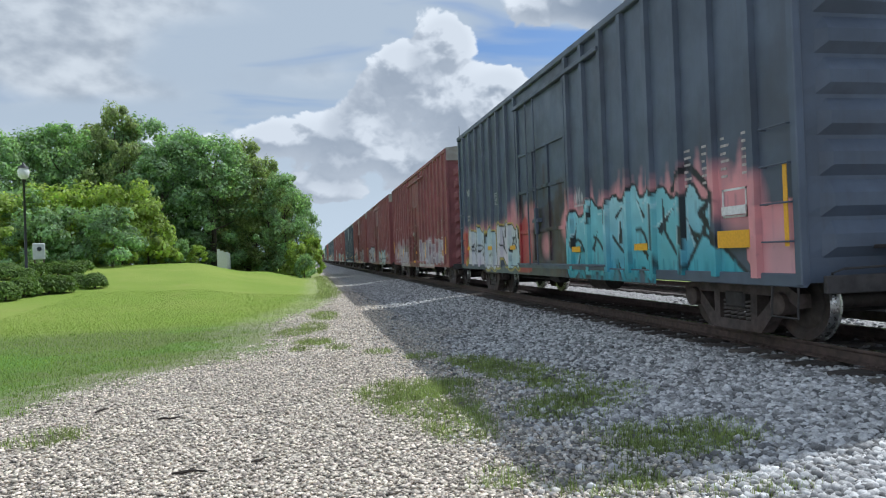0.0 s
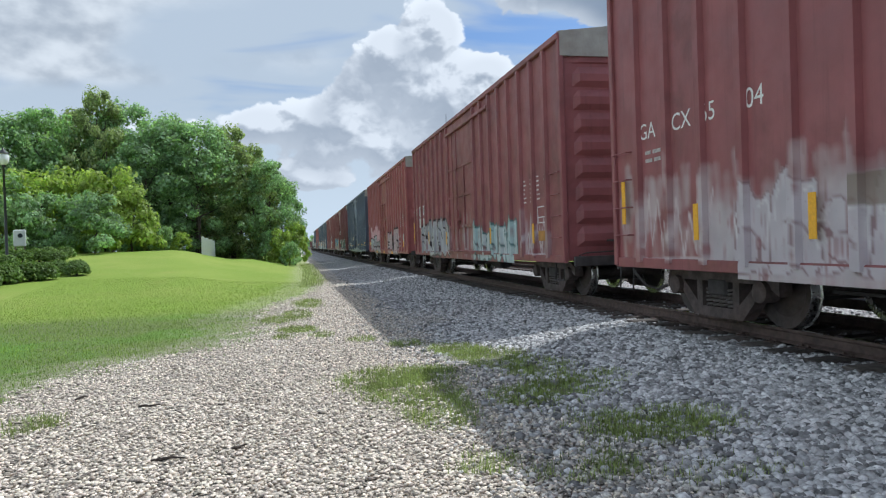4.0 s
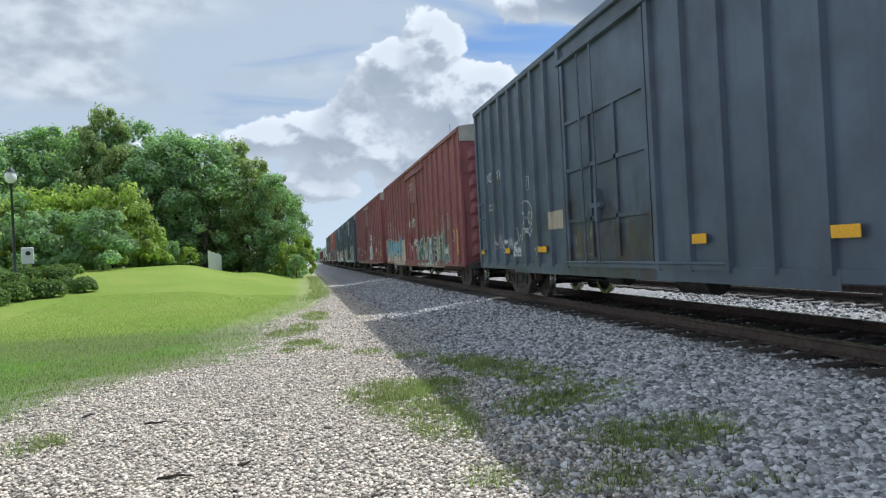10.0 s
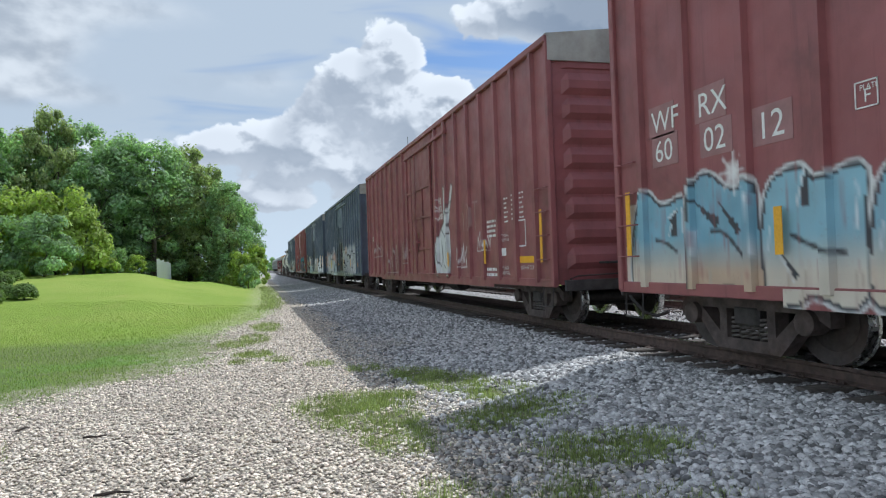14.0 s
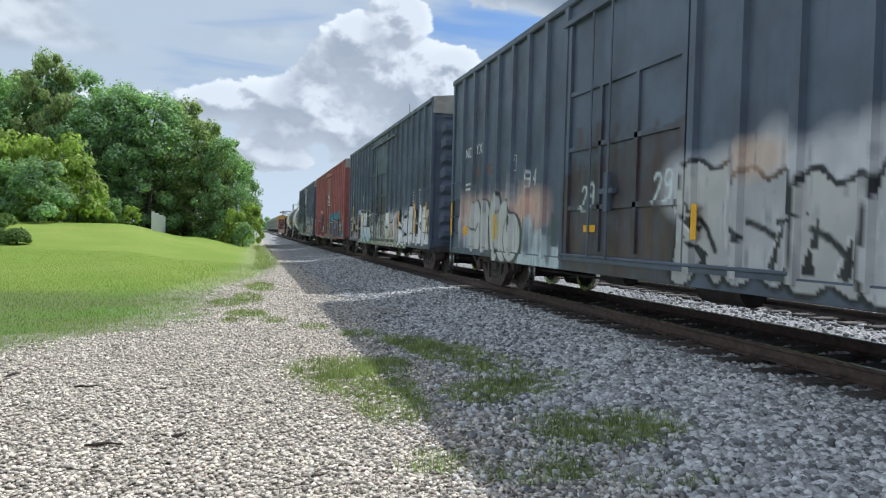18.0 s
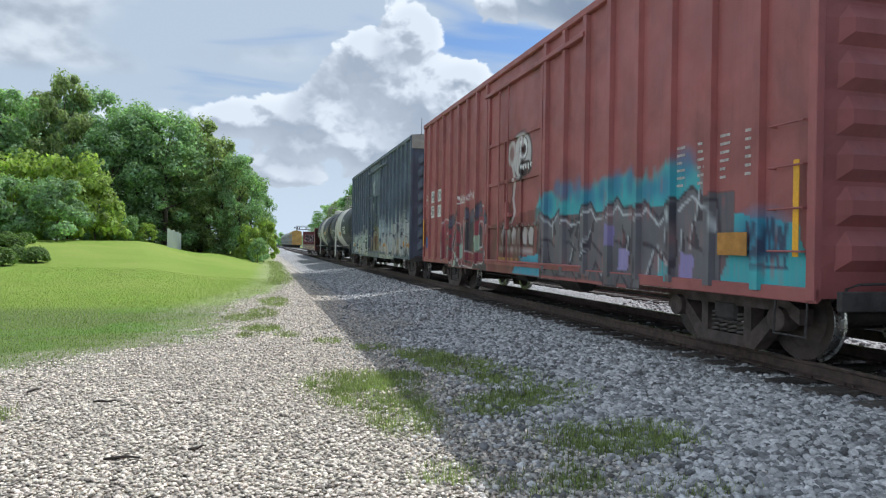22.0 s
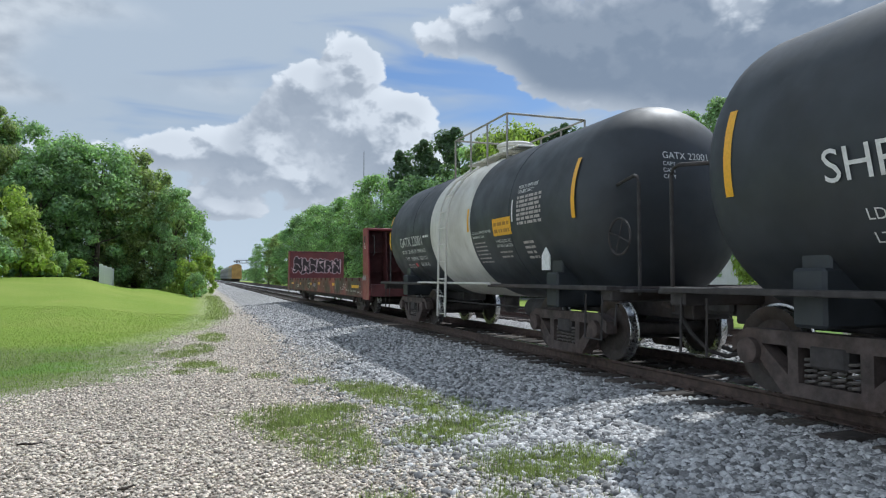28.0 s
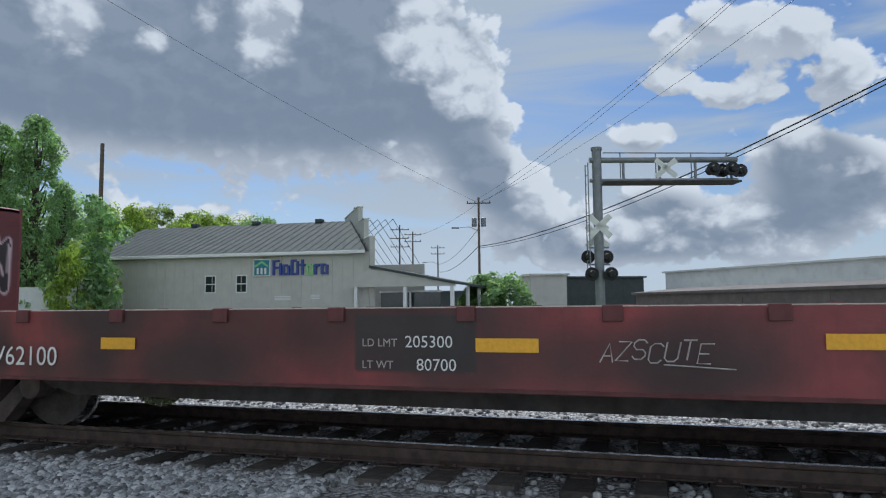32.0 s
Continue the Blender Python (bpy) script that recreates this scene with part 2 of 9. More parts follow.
# ---- materials ----
def material(name, colour, rough=0.7, metal=0.0, vary=0.25, grain=6.0, stain=None, stain_scale=0.6, stain_amount=0.5, bump=0.15,
             bump_scale=40.0, per_object=0.0, per_island=0.0, attribute="", streaks=0.0, spec=0.5, translucent=0.0):
    """Paint, metal, stone and so on: grain and stains at two scales, fine relief, and optionally a painted layer on top."""
    m = bpy.data.materials.new(name)
    m.use_nodes = True
    g = Nodes(m.node_tree)
    p = g.add("ShaderNodeTexCoord").outputs["Object"]
    dark = tuple(c * (1 - vary) for c in colour)
    light = tuple(min(1, c * (1 + vary)) for c in colour)
    n1 = g.noise(p, grain, 5.0, 0.6)
    col = g.mix(g.step(n1, 0.3, 0.7), dark, light)
    if stain:
        n2 = g.noise(p, stain_scale, 6.0, 0.62, 0.4)
        col = g.mix(g.math("MULTIPLY", g.step(n2, 0.45, 0.72), stain_amount), col, stain)
    if streaks:
        sp = g.vmath("MULTIPLY", p, (9.0, 9.0, 0.45))
        n3 = g.noise(sp, 1.0, 5.0, 0.65)
        col = g.mix(g.math("MULTIPLY", g.step(n3, 0.5, 0.8), streaks), col, stain or tuple(c * 0.4 for c in colour))
    if attribute:
        a = g.add("ShaderNodeAttribute", attribute_name=attribute)
        wear = g.step(g.noise(p, 14.0, 5.0, 0.65), 0.22, 0.42)
        col = g.mix(g.math("MULTIPLY", a.outputs["Alpha"], g.math("MULTIPLY_ADD", wear, 0.22, 0.78)), col, a.outputs["Color"])
    for amount, node, sock in ((per_object, "ShaderNodeObjectInfo", "Random"), (per_island, "ShaderNodeNewGeometry", "Random Per Island")):
        if amount:
            r = g.add(node).outputs[sock]
            h = g.add("ShaderNodeHueSaturation")
            g.put(h.inputs["Value"], g.step(r, 0.0, 1.0, 1 - amount, 1 + amount, "LINEAR"))
            g.put(h.inputs["Hue"], g.step(g.math("FRACT", g.math("MULTIPLY", r, 7.3)), 0.0, 1.0, 0.5 - amount * 0.03, 0.5 + amount * 0.03, "LINEAR"))
            g.put(h.inputs["Color"], col)
            col = h.outputs[0]
    b = g.add("ShaderNodeBsdfPrincipled")
    g.put(b.inputs["Base Color"], col)
    b.inputs["Metallic"].default_value = metal
    b.inputs["Specular IOR Level"].default_value = spec
    g.put(b.inputs["Roughness"], g.step(g.noise(p, grain * 2.3, 3.0), 0.2, 0.8, max(0.05, rough - 0.12), min(1.0, rough + 0.12)))
    if bump:
        bn = g.add("ShaderNodeBump")
        bn.inputs["Strength"].default_value, bn.inputs["Distance"].default_value = bump, 0.02
        g.put(bn.inputs["Height"], g.noise(p, bump_scale, 4.0, 0.6))
        g.put(b.inputs["Normal"], bn.outputs[0])
    o = g.add("ShaderNodeOutputMaterial")
    shader = b.outputs[0]
    if translucent:
        tr = g.add("ShaderNodeBsdfTranslucent")
        g.put(tr.inputs[0], g.mix(1.0, col, (1.1, 1.25, 0.55), "MULTIPLY"))
        ms = g.add("ShaderNodeMixShader")
        ms.inputs[0].default_value = translucent
        g.put(ms.inputs[1], b.outputs[0])
        g.put(ms.inputs[2], tr.outputs[0])
        shader = ms.outputs[0]
    g.put(o.inputs[0], shader)
    return m


RUST, SOOT = (0.10, 0.05, 0.03), (0.022, 0.02, 0.02)
MAT = {
    "oxide": material("oxide red car paint", (0.26, 0.085, 0.088), 0.5, vary=0.14, grain=1.2, stain=(0.075, 0.03, 0.027), stain_amount=0.55, streaks=0.35, bump=0.05),
    "red": material("brighter red car paint", (0.325, 0.102, 0.098), 0.5, vary=0.14, grain=1.2, stain=(0.10, 0.033, 0.028), stain_amount=0.5, streaks=0.3, bump=0.05),
    "navy": material("dark blue grey car paint", (0.082, 0.103, 0.143), 0.42, vary=0.2, grain=1.0, stain=(0.05, 0.045, 0.042), stain_amount=0.4, streaks=0.3, bump=0.05),
    "galv": material("weathered galvanised roof", (0.36, 0.34, 0.30), 0.5, 0.3, vary=0.2, grain=2.0, stain=(0.16, 0.10, 0.07), stain_amount=0.5, streaks=0.2),
    "underframe": material("sooty underframe", (0.046, 0.041, 0.040), 0.8, vary=0.35, grain=5.0, stain=(0.06, 0.035, 0.025), stain_amount=0.5, bump=0.2),
    "truckiron": material("dusty cast truck iron", (0.085, 0.066, 0.060), 0.85, vary=0.35, grain=7.0, stain=RUST, stain_amount=0.6, bump=0.3),
    "wheel": material("dark wheel steel", (0.065, 0.055, 0.05), 0.7, 0.3, vary=0.3, grain=8.0, stain=RUST, stain_amount=0.5),
    "springsteel": material("grimy spring steel", (0.13, 0.115, 0.105), 0.6, 0.4, vary=0.3, grain=12.0),
    "tread": material("polished wheel tread", (0.55, 0.54, 0.52), 0.28, 1.0, vary=0.1, grain=10.0),
    "railtop": material("polished rail head", (0.42, 0.42, 0.42), 0.25, 1.0, vary=0.15, grain=3.0),
    "rail": material("rusty rail web", (0.085, 0.058, 0.048), 0.85, vary=0.35, grain=9.0, stain=(0.03, 0.024, 0.02), bump=0.25),
    "tie": material("creosoted timber tie", (0.075, 0.064, 0.056), 0.9, vary=0.4, grain=12.0, stain=(0.12, 0.10, 0.085), stain_amount=0.45, bump=0.5, per_object=0.35),
    "yellow": material("yellow reflective stripe", (0.78, 0.40, 0.02), 0.4, vary=0.08, grain=30.0, stain=(0.35, 0.2, 0.04), stain_amount=0.25),
    "white": material("white stencil paint", (0.72, 0.72, 0.70), 0.6, vary=0.1, grain=20.0, stain=(0.3, 0.25, 0.22), stain_scale=3.0, stain_amount=0.4, bump=0.0),
    "stencil": material("worn pale stencil paint", (0.42, 0.38, 0.36), 0.7, vary=0.25, grain=20.0, bump=0.0),
    "tankblack": material("black tank paint", (0.034, 0.039, 0.045), 0.56, vary=0.25, grain=1.0, stain=(0.035, 0.032, 0.03), stain_amount=0.5, streaks=0.25, bump=0.03),
    "tankwhite": material("grimy white tank paint", (0.62, 0.60, 0.55), 0.5, vary=0.1, grain=2.0, stain=(0.34, 0.29, 0.23), stain_amount=0.45, streaks=0.5, bump=0.05),
    "flatred": material("red flat car paint", (0.235, 0.046, 0.048), 0.5, vary=0.2, grain=1.5, stain=(0.05, 0.025, 0.024), stain_scale=0.9, stain_amount=0.75, streaks=0.25, bump=0.08),
    "deckwood": material("weathered deck timber", (0.16, 0.12, 0.10), 0.9, vary=0.35, grain=8.0, bump=0.4),
    # the flat car's red again, darkened: shade put into the colour of its inner parts
    "shadedred": material("shaded dark red frame", (0.10, 0.03, 0.03), 0.7, vary=0.3, grain=3.0, stain=SOOT, stain_amount=0.5),
}

# the same paints with sprayed letters on top, read from the sides' own colours
PAINTED = {
    "oxide": material("oxide red car paint with graffiti", (0.26, 0.085, 0.088), 0.5, vary=0.14, grain=1.2, stain=(0.075, 0.03, 0.027), stain_amount=0.55, streaks=0.35, bump=0.05, attribute="paint"),
    "red": material("brighter red car paint with graffiti", (0.325, 0.102, 0.098), 0.5, vary=0.14, grain=1.2, stain=(0.10, 0.033, 0.028), stain_amount=0.5, streaks=0.3, bump=0.05, attribute="paint"),
    "navy": material("dark blue grey car paint with graffiti", (0.082, 0.103, 0.143), 0.42, vary=0.2, grain=1.0, stain=(0.05, 0.045, 0.042), stain_amount=0.4, streaks=0.3, bump=0.05, attribute="paint"),
    "flatred": material("red flat car paint with graffiti", (0.235, 0.046, 0.048), 0.5, vary=0.2, grain=1.5, stain=(0.05, 0.025, 0.024), stain_scale=0.9, stain_amount=0.75, streaks=0.25, bump=0.08, attribute="paint"),
}

# ---- shapes ----
def box(x0, x1, y0, y1, z0, z1, c=0.0):
    """A box as (verts, faces), its edges chamfered by c."""
    if c <= 0:
        v = [(x, y, z) for x in (x0, x1) for y in (y0, y1) for z in (z0, z1)]
        return v, [(0, 1, 3, 2), (4, 6, 7, 5), (0, 4, 5, 1), (2, 3, 7, 6), (0, 2, 6, 4), (1, 5, 7, 3)]
    c = min(c, 0.45 * min(x1 - x0, y1 - y0, z1 - z0))
    v, f, at = [], [], {}
    lo, hi = (x0, y0, z0), (x1, y1, z1)
    for i in range(8):
        s = [(i >> k) & 1 for k in range(3)]
        for a in range(3):
            p = [(hi[k] if s[k] else lo[k]) + (0 if k == a else (-c if s[k] else c)) for k in range(3)]
            at[i, a] = len(v)
            v.append(tuple(p))
    for a in range(3):
        b, d = (a + 1) % 3, (a + 2) % 3
        for s in (0, 1):
            q = [s << a | i << b | j << d for i, j in ((0, 0), (1, 0), (1, 1), (0, 1))]
            q = q if s else q[::-1]
            f.append(tuple(at[i, a] for i in q))
        for i in (0, 1):
            for j in (0, 1):
                p, q = i << b | j << d, 1 << a | i << b | j << d
                r = (at[p, b], at[q, b], at[q, d], at[p, d])
                f.append(r if i != j else r[::-1])
    for i in range(8):
        t = (at[i, 0], at[i, 1], at[i, 2])
        f.append(t if bin(i).count("1") % 2 else t[::-1])
    return v, f


def tube(points, r, n=8, closed=False):
    """A round bar along points."""
    v, f = [], []
    pts = [Vector(p) for p in points]
    m = len(pts)
    for i, p in enumerate(pts):
        a = pts[(i - 1) % m] if closed or i else p
        b = pts[(i + 1) % m] if closed or i < m - 1 else p
        t = (b - a).normalized()
        u = t.cross(Vector((0, 0, 1)) if abs(t.z) < 0.9 else Vector((1, 0, 0))).normalized()
        w = t.cross(u)
        rr = r[i] if isinstance(r, (list, tuple)) else r
        v += [tuple(p + rr * (math.cos(k * 2 * math.pi / n) * u + math.sin(k * 2 * math.pi / n) * w)) for k in range(n)]
    for i in range(m if closed else m - 1):
        j = (i + 1) % m
        f += [(i * n + k, j * n + k, j * n + (k + 1) % n, i * n + (k + 1) % n) for k in range(n)]
    if not closed:
        f += [tuple(range(n))[::1], tuple((m - 1) * n + k for k in reversed(range(n)))]
    return v, f


def lathe(profile, n=24, axis="y", centre=(0, 0, 0)):
    """A turned body: profile is rows of (along, radius)."""
    v, f = [], []
    for s, r in profile:
        for k in range(n):
            c, d = r * math.cos(2 * math.pi * k / n), r * math.sin(2 * math.pi * k / n)
            p = {"x": (s, c, d), "y": (d, s, c), "z": (c, d, s)}[axis]
            v.append(tuple(a + b for a, b in zip(p, centre)))
    for i in range(len(profile) - 1):
        f += [(i * n + k, (i + 1) * n + k, (i + 1) * n + (k + 1) % n, i * n + (k + 1) % n)[::-1] for k in range(n)]
    f += [tuple(range(n)), tuple((len(profile) - 1) * n + k for k in reversed(range(n)))]
    return v, f


def slab(outline, x0, x1):
    """An outline in (y, z), drawn out from x0 to x1."""
    n = len(outline)
    v = [(x, y, z) for x in (x0, x1) for y, z in outline]
    f = [tuple(range(n)), tuple(range(2 * n - 1, n - 1, -1))]
    f += [(i, n + i, n + (i + 1) % n, (i + 1) % n) for i in range(n)]
    return v, f


def join(*shapes):
    v, f = [], []
    for a, b in shapes:
        k = len(v)
        v += list(a)
        f += [tuple(i + k for i in q) for q in b]
    return v, f


def moved(shape, dx=0, dy=0, dz=0, m=None):
    v, f = shape
    return ([tuple(m @ Vector(p)) for p in v] if m else [(x + dx, y + dy, z + dz) for x, y, z in v]), f


def mesh(name, shape, mats, smooth=False, index=None):
    me = bpy.data.meshes.new(name)
    me.from_pydata(shape[0], [], shape[1])
    for m in mats if isinstance(mats, (list, tuple)) else [mats]:
        me.materials.append(m)
    if index is not None:
        me.polygons.foreach_set("material_index", index)
    bm = bmesh.new()
    bm.from_mesh(me)
    if len(bm.faces) < 6000:
        bmesh.ops.recalc_face_normals(bm, faces=bm.faces)
        bm.to_mesh(me)
    bm.free()
    if smooth:
        me.polygons.foreach_set("use_smooth", [True] * len(me.polygons))
        me.set_sharp_from_angle(angle=radians(40))
    return me


def part(name, me, parent, label="", m=None):
    """One mesh object under a thing or a part."""
    ob = new(name, me)
    ob.parent = parent
    if m:
        ob.matrix_local = m
    return tagged(ob, label) if label else ob


def thing(name, label, category, m=None, group="", kind="", me=None):
    ob = new(name, me)
    if m:
        ob.matrix_world = m
    return tagged(ob, label, category, group, kind)


def sstep(a, b, x):
    t = np.clip((np.asarray(x, float) - a) / (b - a), 0, 1)
    return t * t * (3 - 2 * t)


SIDE = Matrix(((0, 0, -1, 0), (-1, 0, 0, 0), (0, 1, 0, 0), (0, 0, 0, 1)))     # writing on a face that looks towards -x


def lettering(parent, text, y, z, x, size, mat, name="lettering", m=None, width=1.0):
    """Words in the built-in font, standing on the side that faces -x; y, z is their left end and foot."""
    cu = bpy.data.curves.new(name, "FONT")
    cu.body, cu.size, cu.space_character = text, size / 0.7, 1.0
    cu.resolution_u = 3
    cu.materials.append(mat)
    ob = new(name, cu)
    ob.parent = parent
    ob.matrix_local = Matrix.Translation((x, y, z)) @ (m or SIDE) @ Matrix.Diagonal((width, 1, 1, 1))
    return ob

# ---- ground: lawn, gravel drive, ballast shoulders, one sheet to the horizon ----
TRACK, TRACK2, RAIL = 6.35, 10.95, 0.38         # centre lines of the two tracks, height of the rail heads
EDGE_Y = (-50, 2.0, 5.0, 8.0, 8.9, 9.4, 10.35, 11.0, 12.1, 14.1, 16.7, 19.8, 22.5, 30.0, 48.0, 140.0, 2000.0)
EDGE_X = (-9.0, -6.0, -4.3, -3.0, -2.75, -2.5, -1.9, -1.2, -0.75, -0.5, -0.8, -0.35, 0.45, 1.0, 1.1, 1.0, 1.0)
# patches of grass on the drive: x, y, half width, half length, density
PATCHES = ((1.06, 7.6, 0.56, 0.55, 0.8), (1.15, 6.9, 0.44, 0.7, 0.9), (1.22, 6.05, 0.30, 0.6, 0.8), (1.62, 7.8, 0.16, 0.22, 1.3),
           (2.15, 9.2, 0.32, 0.55, 1.0), (2.42, 8.4, 0.42, 0.65, 1.0), (2.68, 7.55, 0.38, 0.55, 0.9), (2.12, 6.15, 0.32, 0.38, 0.8), (2.55, 6.3, 0.42, 0.48, 1.1), (2.98, 6.6, 0.34, 0.4, 1.0),
           (2.44, 5.0, 0.32, 0.42, 1.0), (2.75, 4.95, 0.42, 0.44, 1.1), (3.05, 4.85, 0.32, 0.36, 0.8), (1.25, 4.45, 0.24, 0.22, 0.35), (1.75, 4.1, 0.28, 0.18, 0.4), (2.0, 4.2, 0.22, 0.24, 0.6),
           (2.6, 3.8, 0.34, 0.2, 0.45), (-2.4, 6.7, 0.3, 0.28, 0.6), (0.0, 12.7, 0.3, 0.4, 0.7), (-0.2, 11.75, 0.18, 0.18, 0.6), (0.42, 11.8, 0.2, 0.3, 0.5), (1.58, 10.1, 0.24, 0.24, 0.6),
           (1.0, 10.9, 0.18, 0.24, 0.5), (0.0, 15.5, 0.3, 0.9, 0.4), (0.3, 18.5, 0.35, 1.2, 0.4), (-0.4, 14.6, 0.3, 0.6, 0.5), (-2.9, 5.0, 0.4, 0.3, 0.4))


def edge_x(y):
    return np.interp(y, EDGE_Y, EDGE_X)


def ground_z(x, y):
    x, y = np.asarray(x, float), np.asarray(y, float)
    d, a = np.hypot(x, y), np.degrees(np.arctan2(-x, np.maximum(y, 0.01)))
    lawn = (0.75 + 0.85 * sstep(4.5, 9.5, a)) * sstep(20, 50, d) * sstep(0.8, -4.0, x) * (y > 0)
    shoulder = 0.155 * (sstep(2.5, 4.7, x) - sstep(12.4, 15.0, x)) - 0.09 * sstep(7.9, 8.4, x) * sstep(9.4, 8.9, x)
    return lawn + shoulder - 0.12 * sstep(13.5, 17, x)


def ground_material():
    m = bpy.data.materials.new("lawn, gravel and ballast")
    m.use_nodes = True
    g = Nodes(m.node_tree)
    p = g.add("ShaderNodeTexCoord").outputs["Object"]

    def zone(name):
        return g.add("ShaderNodeAttribute", attribute_name=name).outputs["Fac"]

    rag = g.noise(p, 1.6, 6.0, 0.7)
    rag2 = g.noise(p, 9.0, 4.0, 0.7)
    wob = g.math("ADD", g.math("MULTIPLY", g.math("SUBTRACT", rag, 0.5), 2.4), g.math("MULTIPLY", g.math("SUBTRACT", rag2, 0.5), 0.8))
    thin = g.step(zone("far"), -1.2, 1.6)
    edge = g.math("ADD", zone("grass"), g.math("MULTIPLY", wob, g.math("MULTIPLY_ADD", thin, -0.8, 1.6)))
    tuft = g.step(g.noise(p, 17.0, 4.0, 0.75), 0.40, 0.58, 0.35, 1.0)
    grass = g.math("MULTIPLY", g.step(edge, -0.14, 0.22), g.math("MAXIMUM", tuft, g.step(edge, 0.2, 1.6)))
    weeds = g.math("MULTIPLY", g.step(g.math("ADD", zone("weeds"), g.math("MULTIPLY", wob, 0.5)), -0.22, 0.2), g.step(g.noise(p, 21.0, 4.0, 0.75), 0.30, 0.54, 0.15, 0.95))
    grass = g.math("MAXIMUM", grass, weeds)
    ballast = g.step(g.math("ADD", zone("ballast"), g.math("MULTIPLY", wob, 0.7)), -0.25, 0.25)
    lot = g.step(zone("lot"), -0.2, 0.2)
    cells = g.voronoi(p, 26.0, 0, "F1", "Color")
    dist = g.voronoi(p, 26.0, 0, "F1", "Distance")
    sepc = g.add("ShaderNodeSeparateColor")
    g.put(sepc.inputs[0], cells)
    tan = g.mix(sepc.outputs[0], (0.33, 0.285, 0.235), (0.72, 0.65, 0.555))
    tan = g.mix(g.step(g.noise(p, 0.45, 5.0), 0.42, 0.7, 0.0, 0.45), tan, (0.27, 0.225, 0.175))
    grey = g.mix(sepc.outputs[1], (0.19, 0.187, 0.184), (0.52, 0.51, 0.50))
    gaps = g.step(dist, 0.55, 0.8)
    stone = g.mix(ballast, tan, grey)
    # near-black in the gaps: shade between stones put into the colour
    stone = g.mix(g.math("MULTIPLY", gaps, 0.8), stone, (0.05, 0.045, 0.04))
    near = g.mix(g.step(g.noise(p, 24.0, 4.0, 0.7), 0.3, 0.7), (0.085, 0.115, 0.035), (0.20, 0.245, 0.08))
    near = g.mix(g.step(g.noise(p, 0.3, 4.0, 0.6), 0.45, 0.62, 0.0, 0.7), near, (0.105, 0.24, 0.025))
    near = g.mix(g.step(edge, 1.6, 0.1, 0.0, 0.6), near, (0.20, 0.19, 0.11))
    green = g.mix(g.step(g.noise(p, 24.0, 4.0, 0.7), 0.3, 0.7), (0.155, 0.24, 0.03), (0.235, 0.315, 0.05))
    green = g.mix(g.step(g.noise(p, 0.16, 5.0, 0.6), 0.40, 0.66), green, (0.235, 0.30, 0.055))
    green = g.mix(g.step(g.noise(p, 0.7, 5.0, 0.65), 0.52, 0.75, 0.0, 0.5), green, (0.27, 0.285, 0.075))
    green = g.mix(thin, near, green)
    asphalt = g.mix(g.noise(p, 30.0, 4.0), (0.16, 0.16, 0.16), (0.26, 0.255, 0.25))
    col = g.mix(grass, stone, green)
    col = g.mix(lot, col, asphalt)
    b, o, bn = g.add("ShaderNodeBsdfPrincipled"), g.add("ShaderNodeOutputMaterial"), g.add("ShaderNodeBump")
    g.put(b.inputs["Base Color"], col)
    b.inputs["Roughness"].default_value, b.inputs["Specular IOR Level"].default_value = 0.92, 0.25
    bn.inputs["Strength"].default_value, bn.inputs["Distance"].default_value = 0.9, 0.03
    hg = g.noise(p, 40.0, 4.0, 0.75)
    g.put(bn.inputs["Height"], g.math("ADD", g.math("MULTIPLY", g.math("SUBTRACT", 1.0, dist), g.math("SUBTRACT", 1.0, grass)), g.math("MULTIPLY", hg, grass)))
    g.put(b.inputs["Normal"], bn.outputs[0])
    g.put(o.inputs[0], b.outputs[0])
    return m


def build_ground():
    xs = np.concatenate([-np.geomspace(2500, 8, 26), np.arange(-7.5, 15.6, 0.15), np.geomspace(16, 2500, 26)])
    ys = np.concatenate([-np.geomspace(800, 6, 14), np.arange(-5, 30, 0.25), np.geomspace(30.5, 3500, 60)])
    X, Y = np.meshgrid(xs, ys, indexing="ij")
    Z = ground_z(X, Y)
    nx, ny = len(xs), len(ys)
    idx = np.arange(nx * ny).reshape(nx, ny)
    quads = np.stack([idx[:-1, :-1], idx[1:, :-1], idx[1:, 1:], idx[:-1, 1:]], -1).reshape(-1, 4)
    me = bpy.data.meshes.new("ground")
    me.from_pydata(np.stack([X, Y, Z], -1).reshape(-1, 3).tolist(), [], quads.tolist())
    me.materials.append(ground_material())
    me.polygons.foreach_set("use_smooth", [True] * len(me.polygons))
    grass = np.maximum(edge_x(Y) - X, np.minimum(X - 14.6, 60))
    weeds = np.full_like(grass, -3.0)
    for px, py, a, b, k in PATCHES:
        weeds = np.maximum(weeds, 0.42 * (min(1.0, 0.4 + 0.55 * k) - np.hypot((X - px) / a, (Y - py) / b) / 1.15))
    lot = np.minimum(X - 23.5, 200 - X)
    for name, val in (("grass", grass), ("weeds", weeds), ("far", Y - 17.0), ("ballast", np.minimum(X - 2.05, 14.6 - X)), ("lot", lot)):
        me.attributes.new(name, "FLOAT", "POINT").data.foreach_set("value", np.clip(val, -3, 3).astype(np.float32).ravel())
    tagged(new("ground", me), "level ground with mown lawn, tan gravel drive and grey ballast shoulders", "ground", kind="structure")


build_ground()


